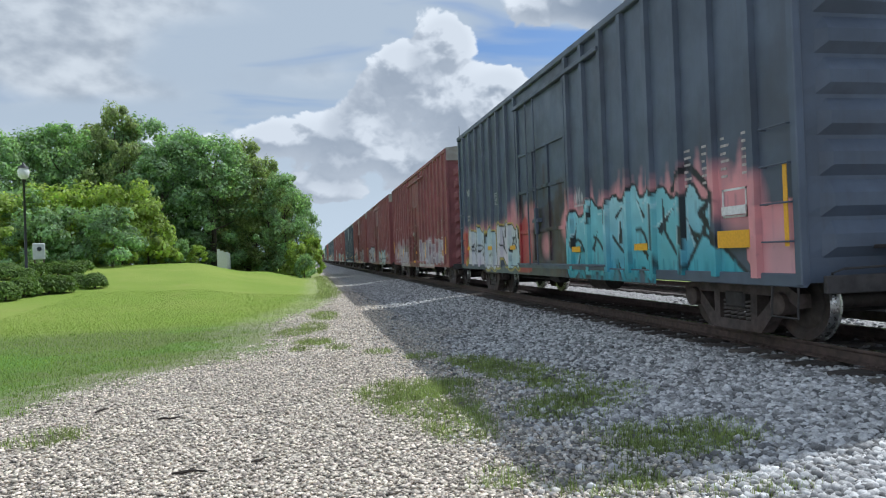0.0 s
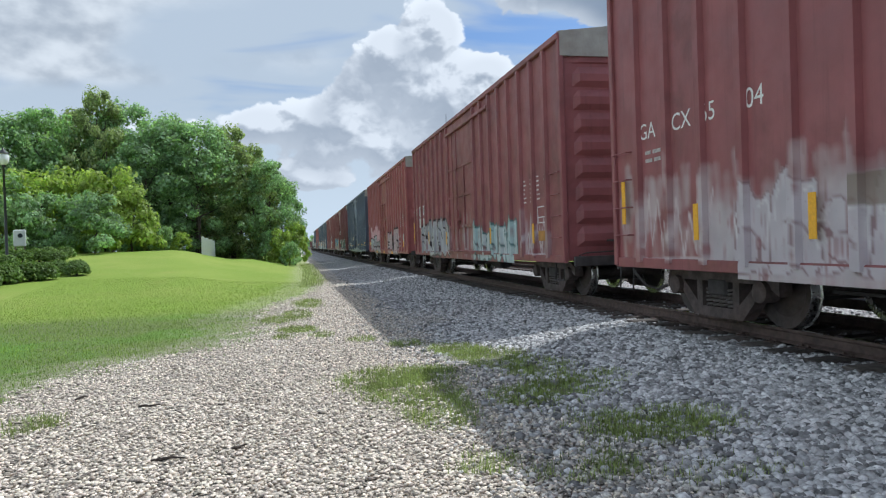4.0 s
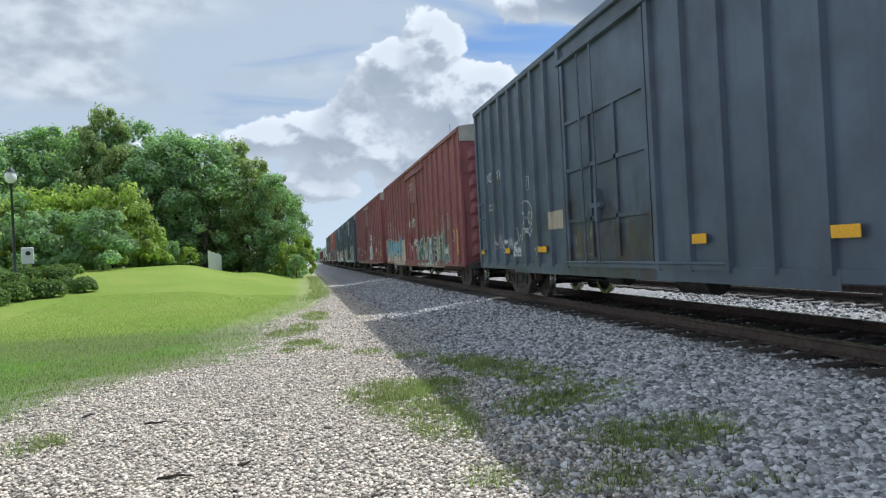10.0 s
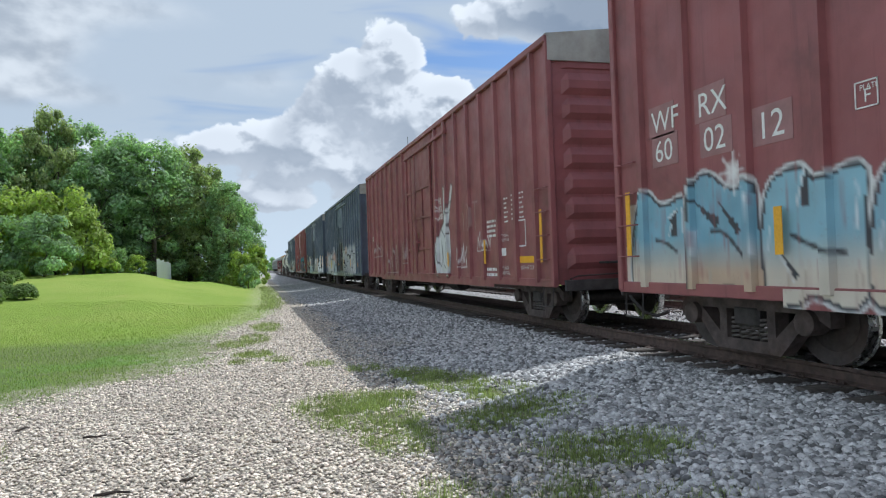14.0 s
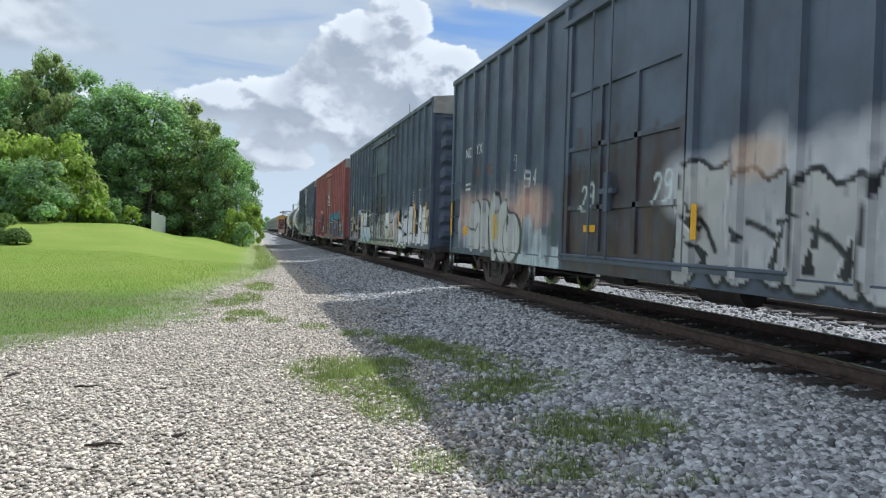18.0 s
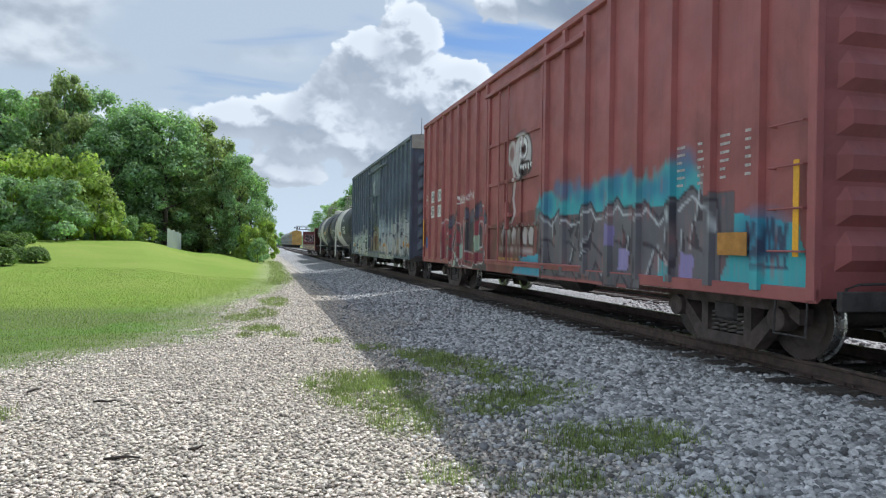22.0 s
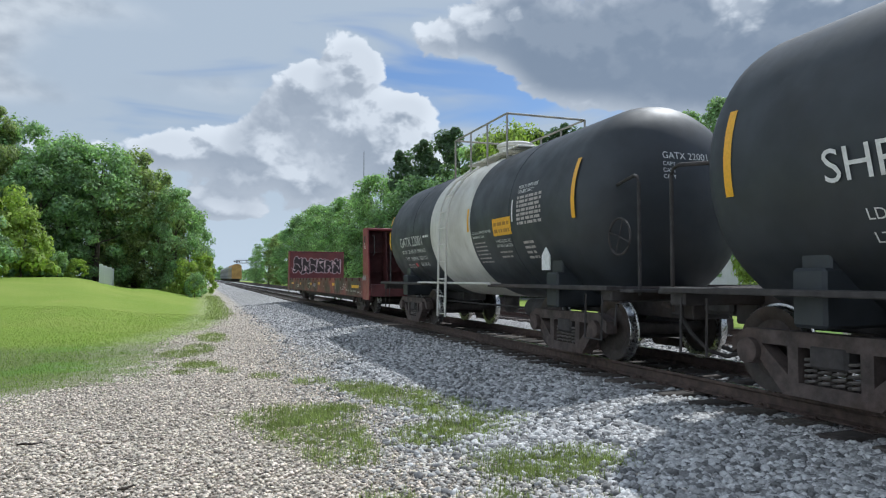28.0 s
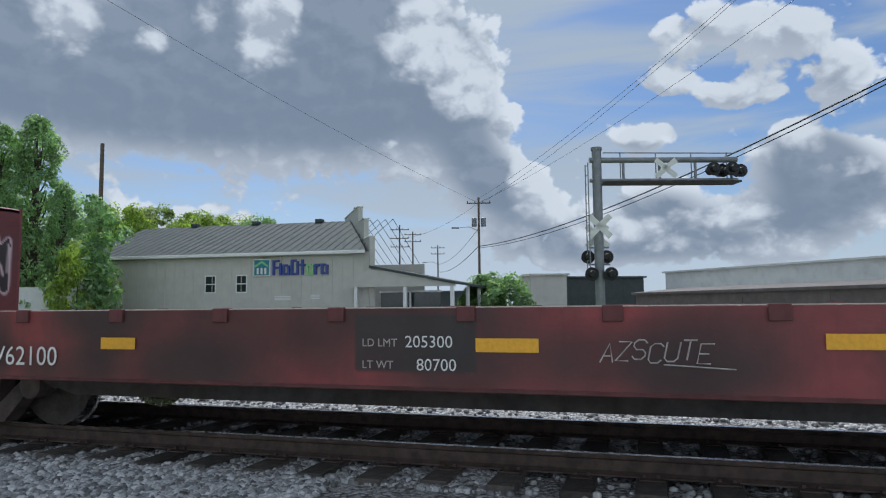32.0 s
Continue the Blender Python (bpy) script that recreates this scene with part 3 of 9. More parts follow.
def scatter(name, base, pos, size, turn, tilt, mats, label, category):
    """Many small pieces as one mesh of kind stuff: base (verts, faces), and for each piece its place, size, turn and tilt."""
    bv, bf = np.array(base[0], float), np.array(base[1], int)
    n, k = len(pos), len(bv)
    v = bv[None] * size[:, None, :]
    ct, st = np.cos(tilt)[:, None], np.sin(tilt)[:, None]
    y, z = v[:, :, 1] * ct - v[:, :, 2] * st, v[:, :, 1] * st + v[:, :, 2] * ct
    c, s = np.cos(turn)[:, None], np.sin(turn)[:, None]
    x, y = v[:, :, 0] * c - y * s, v[:, :, 0] * s + y * c
    v = np.stack([x, y, z], -1) + pos[:, None, :]
    f = (bf[None] + (np.arange(n) * k)[:, None, None]).reshape(-1, bf.shape[1])
    me = bpy.data.meshes.new(name)
    me.vertices.add(n * k)
    me.vertices.foreach_set("co", v.reshape(-1).astype(np.float32))
    me.loops.add(f.size)
    me.loops.foreach_set("vertex_index", f.reshape(-1).astype(np.int32))
    me.polygons.add(len(f))
    me.polygons.foreach_set("loop_start", np.arange(0, f.size, f.shape[1], dtype=np.int32))
    me.update(calc_edges=True)
    me.materials.append(mats)
    return tagged(new(name, me), label, category, kind="stuff")



# ---- the two tracks ----
def rail_shape(y0, y1):
    half = [(0.070, 0.0), (0.070, 0.012), (0.012, 0.035), (0.009, 0.115), (0.034, 0.130), (0.037, 0.150), (0.030, 0.164)]
    ring = half + [(-x, z) for x, z in reversed(half)]
    n = len(ring)
    v = [(x, y, z - 0.164) for y in (y0, y1) for x, z in ring]
    f = [tuple(range(n))[::-1], tuple(range(n, 2 * n))] + [(i, (i + 1) % n, n + (i + 1) % n, n + i) for i in range(n)]
    return v, f


def build_track(cx, name, label, y_ties):
    root = thing(name, label, "railway track", pose(cx, 0, RAIL), kind="structure")
    v, f = rail_shape(-60, 1400)
    me = mesh("rail", (v, f), [MAT["rail"], MAT["railtop"]])
    for p in me.polygons:
        if p.normal.z > 0.9 and p.center.z > -0.01:
            p.material_index = 1
    for s in (-1, 1):
        part("rail", me, root, "rusty steel rail with polished head", pose(s * 0.755, 0, 0))
    ties = [mesh("tie", box(-1.3, 1.3, -0.115, 0.115, -0.36 - 0.0, -0.165, 0.012), MAT["tie"]) for _ in range(2)]
    plate = mesh("tie_plate", join(box(-0.17, 0.17, -0.09, 0.09, -0.166, -0.154, 0.004), *[
        box(x - 0.012, x + 0.012, y - 0.012, y + 0.012, -0.15, -0.128) for x in (-0.095, 0.095) for y in (-0.05, 0.05)]), MAT["rail"])
    rng = random.Random(int(cx * 10))
    y, k = y_ties[0], 0
    far = []
    while y < 170:
        jx, jr = rng.uniform(-0.05, 0.05), rng.uniform(-1.2, 1.2)
        if y < y_ties[1]:
            t = part("tie", ties[k % 2], root, "", pose(jx, y, rng.uniform(-0.012, 0.004), 0, 0, jr))
            if y < 16:
                for s in (-1, 1):
                    part("tie_plate", plate, t, "", pose(s * 0.755 - jx, 0, 0))
        else:
            far.append(box(jx - 1.3, jx + 1.3, y - 0.115, y + 0.115, -0.3, -0.165))
        y += 0.54 + rng.uniform(-0.03, 0.03)
        k += 1
    tagged(part("far_ties", mesh("far_ties", join(*far), MAT["tie"]), root, "dark timber ties in the distance"), kind="stuff")
    return root


build_track(TRACK, "railway_track", "main railway track with rusty rails on dark timber ties", (-7.0, 62.0))
build_track(TRACK2, "railway_track", "second railway track beside the main one, empty near the camera", (-7.0, 45.0))

# ---- train: trucks, couplers, box cars, tank cars, bulkhead flat car ----
TRAIN, WHEELSETS = [], []
EAVE, SILL, PANEL, RIB = 4.86, 0.72, 1.53, 1.60


def truck_meshes():
    def bar(*pts):
        return slab(pts, -0.085, 0.085)
    frame_side = join(
        bar((-1.15, 0.40), (-1.15, 0.56), (-0.95, 0.66), (0.95, 0.66), (1.15, 0.56), (1.15, 0.40), (0.92, 0.52), (-0.92, 0.52)),
        bar((-0.95, 0.54), (-0.78, 0.54), (-0.36, 0.18), (-0.36, 0.06), (-0.50, 0.06)),
        bar((0.95, 0.54), (0.78, 0.54), (0.36, 0.18), (0.36, 0.06), (0.50, 0.06)),
        bar((-0.44, 0.06), (-0.40, 0.19), (0.40, 0.19), (0.44, 0.06)),
        bar((-0.44, 0.16), (-0.44, 0.54), (-0.32, 0.54), (-0.32, 0.16)),
        bar((0.32, 0.16), (0.32, 0.54), (0.44, 0.54), (0.44, 0.16)))
    box_end = moved(lathe([(-0.17, 0.10), (-0.15, 0.13), (0.05, 0.13), (0.05, 0.1)], 14, "x"), 0, 0, 0.44)
    spring = tube([(0.066 * math.cos(a * 0.8), 0.066 * math.sin(a * 0.8), 0.19 + a * 0.0064) for a in range(40)], 0.017, 6)
    r = 0.44
    wheel = [(-0.07, 0.11), (-0.065, 0.20), (-0.03, 0.30), (-0.062, 0.36), (-0.066, r - 0.008), (-0.055, r), (0.045, r + 0.004), (0.052, r + 0.026), (0.068, r + 0.022),
             (0.066, 0.36), (0.03, 0.30), (0.06, 0.16), (0.07, 0.11)]
    v1, f1 = lathe([(a - 0.755, b) for a, b in wheel], 40, "x")
    v2, f2 = lathe([(-a + 0.755, b) for a, b in reversed(wheel)], 40, "x")
    ax = lathe([(-1.05, 0.07), (-0.85, 0.08), (-0.7, 0.09), (0.7, 0.09), (0.85, 0.08), (1.05, 0.07)], 14, "x")
    cap = join(*[moved(box(-0.02, 0.02, -0.025, 0.025, -0.025, 0.025, 0.006), -1.06, 0.045 * math.cos(a), 0.045 * math.sin(a)) for a in (0, 2.1, 4.2)])
    ws = join((v1, f1), (v2, f2), ax, cap)
    me = mesh("wheelset", ws, [MAT["wheel"], MAT["tread"]], True)
    for p in me.polygons:
        rad = math.hypot(p.center.y, p.center.z)
        if rad > 0.405 and abs(p.center.x) > 0.6:
            p.material_index = 1
    return (mesh("side_frame", frame_side, MAT["truckiron"]), mesh("bearing_box", box_end, MAT["truckiron"], True),
            mesh("spring", spring, MAT["springsteel"], True), me,
            mesh("bolster", join(box(-1.1, 1.1, -0.2, 0.2, 0.34, 0.56, 0.03), box(-0.25, 0.25, -0.25, 0.25, 0.5, 0.74, 0.03)), MAT["underframe"]),
            mesh("brake_beam", box(-0.8, 0.8, -0.04, 0.04, 0.26, 0.36, 0.01), MAT["underframe"]))


TRUCK = truck_meshes()


def add_truck(car, y):
    side, ends, springs, ws, bolster, beams = TRUCK
    t = part("truck", bolster, car, "dusty cast-iron truck with two axles", pose(0, y, 0))
    for s in (-1, 1):
        part("side_frame", side, t, "", pose(s * 1.0, 0, 0))
        for d in (-0.89, 0.89):
            part("bearing_box", ends, t, "", pose(s * 1.0, d, 0, 0, 0, 0 if s < 0 else 180))
        if s < 0:
            for d in (-0.225, -0.075, 0.075, 0.225):
                part("spring", springs, t, "", pose(s * 1.0, d, 0))
    for d in (-0.46, 0.46):
        part("brake_beam", beams, t, "", pose(0, d, 0))
    for d in (-0.89, 0.89):
        w = part("wheelset", ws, t, "steel wheelset with polished treads")
        w.matrix_parent_inverse = pose(0, d, 0.44)
        WHEELSETS.append(w)
    return t


COUPLER = mesh("coupler", join(box(-0.10, 0.10, -0.75, 0.25, 0.74, 0.94, 0.03), box(-0.17, 0.20, -1.0, -0.72, 0.70, 0.98, 0.05),
                               box(-0.26, -0.12, -0.94, -0.66, 0.72, 0.96, 0.04), box(-0.35, 0.35, -0.12, 0.1, 0.66, 1.0, 0.02)), MAT["underframe"])
HOSE = mesh("air_hose", tube([(-0.3, 0.0, 0.75), (-0.34, -0.12, 0.66), (-0.33, -0.3, 0.45), (-0.28, -0.55, 0.25), (-0.2, -0.8, 0.2), (-0.1, -0.98, 0.27)], 0.026, 8), MAT["underframe"], True)
LEVER = mesh("uncoupling_lever", tube([(-1.32, -0.06, 0.55), (-1.32, -0.1, 0.82), (-1.2, -0.12, 0.86), (-0.45, -0.16, 0.88), (-0.3, -0.5, 0.98), (-0.05, -0.6, 1.0)], 0.014, 6), MAT["underframe"], True)
COCK = mesh("angle_cock", join(tube([(-0.3, 0.3, 0.8), (-0.3, 0.0, 0.76)], 0.035, 8), box(-0.36, -0.24, -0.02, 0.06, 0.7, 0.84, 0.02)), MAT["truckiron"])


def add_ends(car, half):
    for s, turn in ((-1, 0), (1, 180)):
        part("coupler", COUPLER, car, "", pose(0, s * half, 0, 0, 0, turn))
        part("air_hose", HOSE, car, "", pose(0, s * half, 0, 0, 0, turn))
        part("uncoupling_lever", LEVER, car, "", pose(0, s * half, 0, 0, 0, turn))
        part("angle_cock", COCK, car, "", pose(0, s * half, 0, 0, 0, turn))


class Wall:
    """A painted car side: colours over y and z, sprayed on by the methods below. u runs to the right for one who stands before it."""

    def __init__(self, length, top, res=0.0125):
        self.res, self.u0, self.v0 = res, -length / 2, 0.5
        self.n, self.m = int(length / res) + 2, int((top - 0.5) / res) + 2
        self.img = np.zeros((self.n, self.m, 4), np.float32)
        self.U = (self.u0 + np.arange(self.n) * res)[:, None]
        self.V = (self.v0 + np.arange(self.m) * res)[None, :]

    def _window(self, u0, u1, v0, v1):
        i0, i1 = max(0, int((u0 - self.u0) / self.res)), min(self.n, int((u1 - self.u0) / self.res) + 2)
        j0, j1 = max(0, int((v0 - self.v0) / self.res)), min(self.m, int((v1 - self.v0) / self.res) + 2)
        return slice(i0, max(i0, i1)), slice(j0, max(j0, j1))

    def _lay(self, w, a, colour):
        p = self.img[w]
        if p.size == 0:
            return
        c = colour(self.U[w[0]], self.V[:, w[1]]) if callable(colour) else np.array(colour, np.float32)
        old = p[..., 3:4]
        na = a[..., None] + old * (1 - a[..., None])
        p[..., :3] = np.where(na > 1e-4, (c * a[..., None] + p[..., :3] * old * (1 - a[..., None])) / np.maximum(na, 1e-4), p[..., :3])
        p[..., 3:4] = na

    def line(self, pts, r, colour, soft=0.012, alpha=1.0):
        pts = np.array(pts, float)
        w = self._window(pts[:, 0].min() - r - 3 * soft, pts[:, 0].max() + r + 3 * soft, pts[:, 1].min() - r - 3 * soft, pts[:, 1].max() + r + 3 * soft)
        U, V = self.U[w[0]], self.V[:, w[1]]
        d = np.full((U.shape[0], V.shape[1]), 9.0)
        for a, b in zip(pts[:-1], pts[1:]):
            e = b - a
            t = np.clip(((U - a[0]) * e[0] + (V - a[1]) * e[1]) / max(e @ e, 1e-9), 0, 1)
            d = np.minimum(d, np.hypot(U - a[0] - t * e[0], V - a[1] - t * e[1]))
        self._lay(w, alpha * np.clip((r - d) / (2 * soft) + 0.5, 0, 1), colour)

    def blob(self, u, v, a, b, colour, soft=0.15, alpha=1.0):
        w = self._window(u - a * 1.3, u + a * 1.3, v - b * 1.3, v + b * 1.3)
        d = np.hypot((self.U[w[0]] - u) / a, (self.V[:, w[1]] - v) / b)
        self._lay(w, alpha * np.clip((1 - d) / soft + 0.5, 0, 1), colour)

    def poly(self, pts, colour, alpha=1.0, edge=None, r=0.03):
        pts = np.array(pts, float)
        w = self._window(pts[:, 0].min(), pts[:, 0].max(), pts[:, 1].min(), pts[:, 1].max())
        U, V = np.broadcast_arrays(self.U[w[0]], self.V[:, w[1]])
        inside = np.zeros(U.shape, bool)
        for (x0, y0), (x1, y1) in zip(pts, np.roll(pts, -1, 0)):
            if y0 != y1:
                inside ^= ((y0 > V) != (y1 > V)) & (U < (x1 - x0) * (V - y0) / (y1 - y0) + x0)
        self._lay(w, alpha * inside.astype(float), colour)
        if edge is not None:
            self.line(np.vstack([pts, pts[:1]]), r, edge)

    def letters(self, text, u, v, w, h, r, fill, edge, out=0.035, lean=0.0, wob=0.0, seed=1, gap=0.08):
        """Fat sprayed letters: strokes of the skeleton in the edge colour, then in the fill."""
        rng = random.Random(seed)
        strokes = []
        for k, ch in enumerate(text):
            x0, dv, sc = u + k * (w + gap), rng.uniform(-wob, wob), 1 + rng.uniform(-wob, wob) * 0.6
            for s in SKELETON.get(ch, "").split("/"):
                if s:
                    strokes.append([(x0 + w * int(p[0]) / 4 + lean * h * int(p[1]) / 6 + rng.uniform(-wob, wob) * 0.2,
                                     v + dv + h * sc * int(p[1]) / 6 + rng.uniform(-wob, wob) * 0.2) for p in s.split()])
        if edge is not None:
            for s in strokes:
                self.line(s, r + out, edge)
        for s in strokes:
            self.line(s, r, fill)
        return strokes

    def tag(self, u, v, w, h, colour, seed, r=0.012, n=14):
        """A quick unreadable scribble."""
        rng = random.Random(seed)
        pts, x = [], u
        for i in range(n):
            x = u + w * i / (n - 1) + rng.uniform(-0.3, 0.3) * w / n
            pts.append((x, v + (h if i % 2 else 0) * rng.uniform(0.55, 1.0) + rng.uniform(0, 0.2) * h))
        self.line(pts, r, colour, 0.008)
        self.line([(u, v - 0.05 * h), (u + w, v - 0.02 * h)], r, colour, 0.008)

    def at(self, u, v):
        """Colours at points, for the vertices of the side."""
        i = np.clip(np.rint((u - self.u0) / self.res).astype(int), 0, self.n - 1)
        j = np.rint((v - self.v0) / self.res).astype(int)
        out = self.img[i, np.clip(j, 0, self.m - 1)].copy()
        out[(j >= self.m) | (j < 0)] = 0
        return out


SKELETON = {
    "A": "00 26 40/12 32", "B": "00 06 36 35 33 03/33 42 41 30 00", "C": "45 36 16 05 01 10 30 41", "D": "00 06 26 44 42 20 00", "E": "46 06 00 40/03 33",
    "F": "46 06 00/03 33", "G": "45 36 16 05 01 10 30 41 43 23", "H": "00 06/40 46/03 43", "I": "20 26", "J": "46 41 30 10 01", "K": "00 06/46 03 40",
    "L": "06 00 40", "M": "00 06 23 46 40", "N": "00 06 40 46", "O": "10 01 05 16 36 45 41 30 10", "P": "00 06 36 45 44 33 03", "Q": "10 01 05 16 36 45 41 30 10/22 40",
    "R": "00 06 36 45 44 33 03/23 40", "S": "45 36 16 05 04 13 33 42 41 30 10 01", "T": "06 46/26 20", "U": "06 01 10 30 41 46", "V": "06 20 46",
    "W": "06 10 24 30 46", "X": "00 46/06 40", "Y": "06 23 46/23 20", "Z": "06 46 00 40", "2": "05 16 36 45 44 00 40", "4": "30 36 02 42", "9": "10 30 41 45 36 16 05 04 13 33 44", "0": "10 01 05 16 36 45 41 30 10",
}


def coloured(me, wall, us, vs):
    a = me.color_attributes.new("paint", "FLOAT_COLOR", "POINT")
    a.data.foreach_set("color", wall.at(np.asarray(us), np.asarray(vs)).astype(np.float32).ravel())


def panel_mesh(name, x, y0, y1, z0, z1, cell, mat, wall=None, dent=0.0):
    ny, nz = max(1, round((y1 - y0) / cell)), max(1, round((z1 - z0) / cell))
    ys, zs = np.linspace(y0, y1, ny + 1), np.linspace(z0, z1, nz + 1)
    Y, Z = np.meshgrid(ys, zs, indexing="ij")
    Y, Z = Y.ravel(), Z.ravel()
    idx = np.arange((ny + 1) * (nz + 1)).reshape(ny + 1, nz + 1)
    q = np.stack([idx[:-1, :-1], idx[:-1, 1:], idx[1:, 1:], idx[1:, :-1]], -1).reshape(-1, 4)
    wave = dent * np.sin(Y * 2.1 + 1.3 * np.sin(Z * 1.7)) * np.sin(Z * 1.1 + Y * 0.3)
    v = np.stack([np.full(len(Y), x) + wave, Y, Z], -1)
    me = bpy.data.meshes.new(name)
    me.vertices.add(len(v))
    me.vertices.foreach_set("co", v.astype(np.float32).ravel())
    me.loops.add(q.size)
    me.loops.foreach_set("vertex_index", q.ravel().astype(np.int32))
    me.polygons.add(len(q))
    me.polygons.foreach_set("loop_start", np.arange(0, q.size, 4, dtype=np.int32))
    me.update(calc_edges=True)
    me.materials.append(PAINTED.get(mat) if wall else MAT[mat])
    if wall:
        coloured(me, wall, -Y, Z)
    me.polygons.foreach_set("use_smooth", [True] * len(me.polygons))
    return me


def rib_mesh(y, z0, z1, mat, wall, w=0.055, wide=0.072):
    """A pressed side post: flat face, sloping flanks."""
    n = max(2, round((z1 - z0) / 0.035))
    zs = np.linspace(z0, z1, n + 1)
    prof = [(-PANEL, -wide), (-RIB, -w), (-RIB, 0.0), (-RIB, w), (-PANEL, wide)]
    v, f = [], []
    for z in zs:
        v += [(px, y + py, z) for px, py in prof]
    k = len(prof)
    for i in range(n):
        f += [(i * k + j, (i + 1) * k + j, (i + 1) * k + j + 1, i * k + j + 1) for j in range(k - 1)]
    f += [tuple(range(k)), tuple(n * k + j for j in reversed(range(k)))]
    me = bpy.data.meshes.new("side_post")
    me.from_pydata(v, [], f)
    me.materials.append(PAINTED[mat] if wall else MAT[mat])
    if wall:
        a = np.array(v)
        coloured(me, wall, -a[:, 1], a[:, 2])
    return me


def boxcar(label, length, mat, y_front, wall=None, top=2.6, pitch=0.765, door=3.1, door_mat=None, end_top="galv", door_at=0.0, first=None):
    """A box car whose leading end stands at y_front at the start. Ribbed sides, plug door, pressed ends, ladders, two trucks."""
    m = MAT[mat]
    dm = MAT[door_mat or mat]
    h = length / 2
    car = thing("boxcar", label, "freight car", pose(TRACK, y_front + h, RAIL), group="train of freight cars")
    TRAIN.append((car, y_front + h))
    d0, d1 = door_at - door / 2, door_at + door / 2
    # sides
    for y0, y1 in ((-h + 0.05, d0), (d1, h - 0.05)):
        part("side_panel", panel_mesh("side_panel", -PANEL, y0, y1, SILL, top, 0.03, mat, wall), car)
        part("side_panel", panel_mesh("side_panel", -PANEL, y0, y1, top, EAVE - 0.08, 0.4, mat), car)
    far = mesh("far_side", join(box(PANEL - 0.03, PANEL, -h + 0.05, h - 0.05, SILL, EAVE - 0.08)), m)
    part("far_side", far, car, "far side of the car")
    posts = []
    start = first or door / 2 + 0.07
    for k in range(int((h - start) / pitch) + 1):
        for sy in (-1, 1):
            y = door_at + sy * (start + k * pitch)
            if abs(y) < h - 0.3:
                posts.append(y)
    mirrored = rib_mesh(0, SILL + 0.04, EAVE - 0.1, mat, None)
    for y in posts:
        part("side_post", rib_mesh(y, SILL + 0.04, EAVE - 0.1, mat, wall), car)
        part("side_post", mirrored, car, "", pose(0, y, 0, 0, 0, 180))
    # corner posts, top chord and sills
    corner = mesh("corner_post", box(-0.05, 0.05, -0.05, 0.05, SILL - 0.02, EAVE, 0.012), m)
    for sx in (-1, 1):
        for sy in (-1, 1):
            part("corner_post", corner, car, "", pose(sx * (PANEL + 0.005), sy * (h - 0.05), 0))
    chord = mesh("top_chord", box(-0.05, 0.05, -h, h, EAVE - 0.12, EAVE, 0.015), m)
    for sx in (-1, 1):
        part("top_chord", chord, car, "", pose(sx * (PANEL + 0.03), 0, 0))
    v = panel_mesh("side_sill", -PANEL - 0.035, -h + 2.95, h - 2.95, 0.62, 0.80, 0.03, mat, wall)
    part("side_sill", v, car, "")
    part("side_sill", mesh("side_sill", box(-PANEL - 0.03, -PANEL + 0.02, -h, h, 0.68, 0.82, 0.01), m), car)
    part("side_sill", mesh("side_sill", box(PANEL - 0.02, PANEL + 0.03, -h, h, 0.66, 0.82, 0.01), m), car)
    # roof: low pitched sheets with seams
    roof = []
    n = max(8, round(length / 1.2))
    sec = [(-1.58, EAVE - 0.01), (-0.75, EAVE + 0.12), (0, EAVE + 0.17), (0.75, EAVE + 0.12), (1.58, EAVE - 0.01), (1.5, EAVE - 0.1), (-1.5, EAVE - 0.1)]
    vv = [(x, y, z) for y in (-h, h) for x, z in sec]
    k = len(sec)
    roof.append((vv, [tuple(range(k)), tuple(range(2 * k - 1, k - 1, -1))] + [(i, (i + 1) % k, k + (i + 1) % k, k + i) for i in range(k)]))
    for i in range(n + 1):
        y = -h + 0.04 + (length - 0.08) * i / n
        for sx in (-1, 1):
            a = [(sx * 1.57, y - 0.03, EAVE + 0.03), (sx * 1.57, y + 0.03, EAVE + 0.03), (0, y + 0.03, EAVE + 0.215), (0, y - 0.03, EAVE + 0.215)]
            roof.append((a + [(x, yy, z - 0.05) for x, yy, z in a], [(0, 1, 2, 3), (7, 6, 5, 4), (0, 4, 5, 1), (1, 5, 6, 2), (2, 6, 7, 3), (3, 7, 4, 0)]))
    part("roof", mesh("roof", join(*roof), MAT[end_top]), car, "weathered metal roof")
    # pressed ends
    prof = [(SILL, 0.0)]
    z, bands = 0.95, 8
    step = (4.28 - z) / bands
    for i in range(bands):
        prof += [(z + 0.02, 0.0), (z + step * 0.30, 0.075), (z + step * 0.62, 0.075), (z + step * 0.95, 0.0)]
        z += step
    prof += [(4.32, 0.0), (4.34, 0.03), (EAVE - 0.42, 0.03)]
    for s in (-1, 1):
        v, f = [], []
        cols = [(-1.5, 0.0), (-1.30, 0.15), (-1.18, 1.0), (1.18, 1.0), (1.30, 0.15), (1.5, 0.0)]
        for zz, dd in prof:
            v += [(x, s * (h - 0.06 + dd * a), zz) for x, a in cols]
        c = len(cols)
        for i in range(len(prof) - 1):
            f += [(i * c + j, i * c + j + 1, (i + 1) * c + j + 1, (i + 1) * c + j) for j in range(c - 1)]
        part("car_end", mesh("car_end", (v, f), m), car, "pressed steel end with horizontal corrugations")
        cap = [(-1.55, EAVE - 0.42), (-1.55, EAVE - 0.02), (-0.75, EAVE + 0.12), (0, EAVE + 0.17), (0.75, EAVE + 0.12), (1.55, EAVE - 0.02), (1.55, EAVE - 0.42)]
        vv = [(x, s * yy, z) for yy in (h - 0.05, h + 0.005) for x, z in cap]
        k = len(cap)
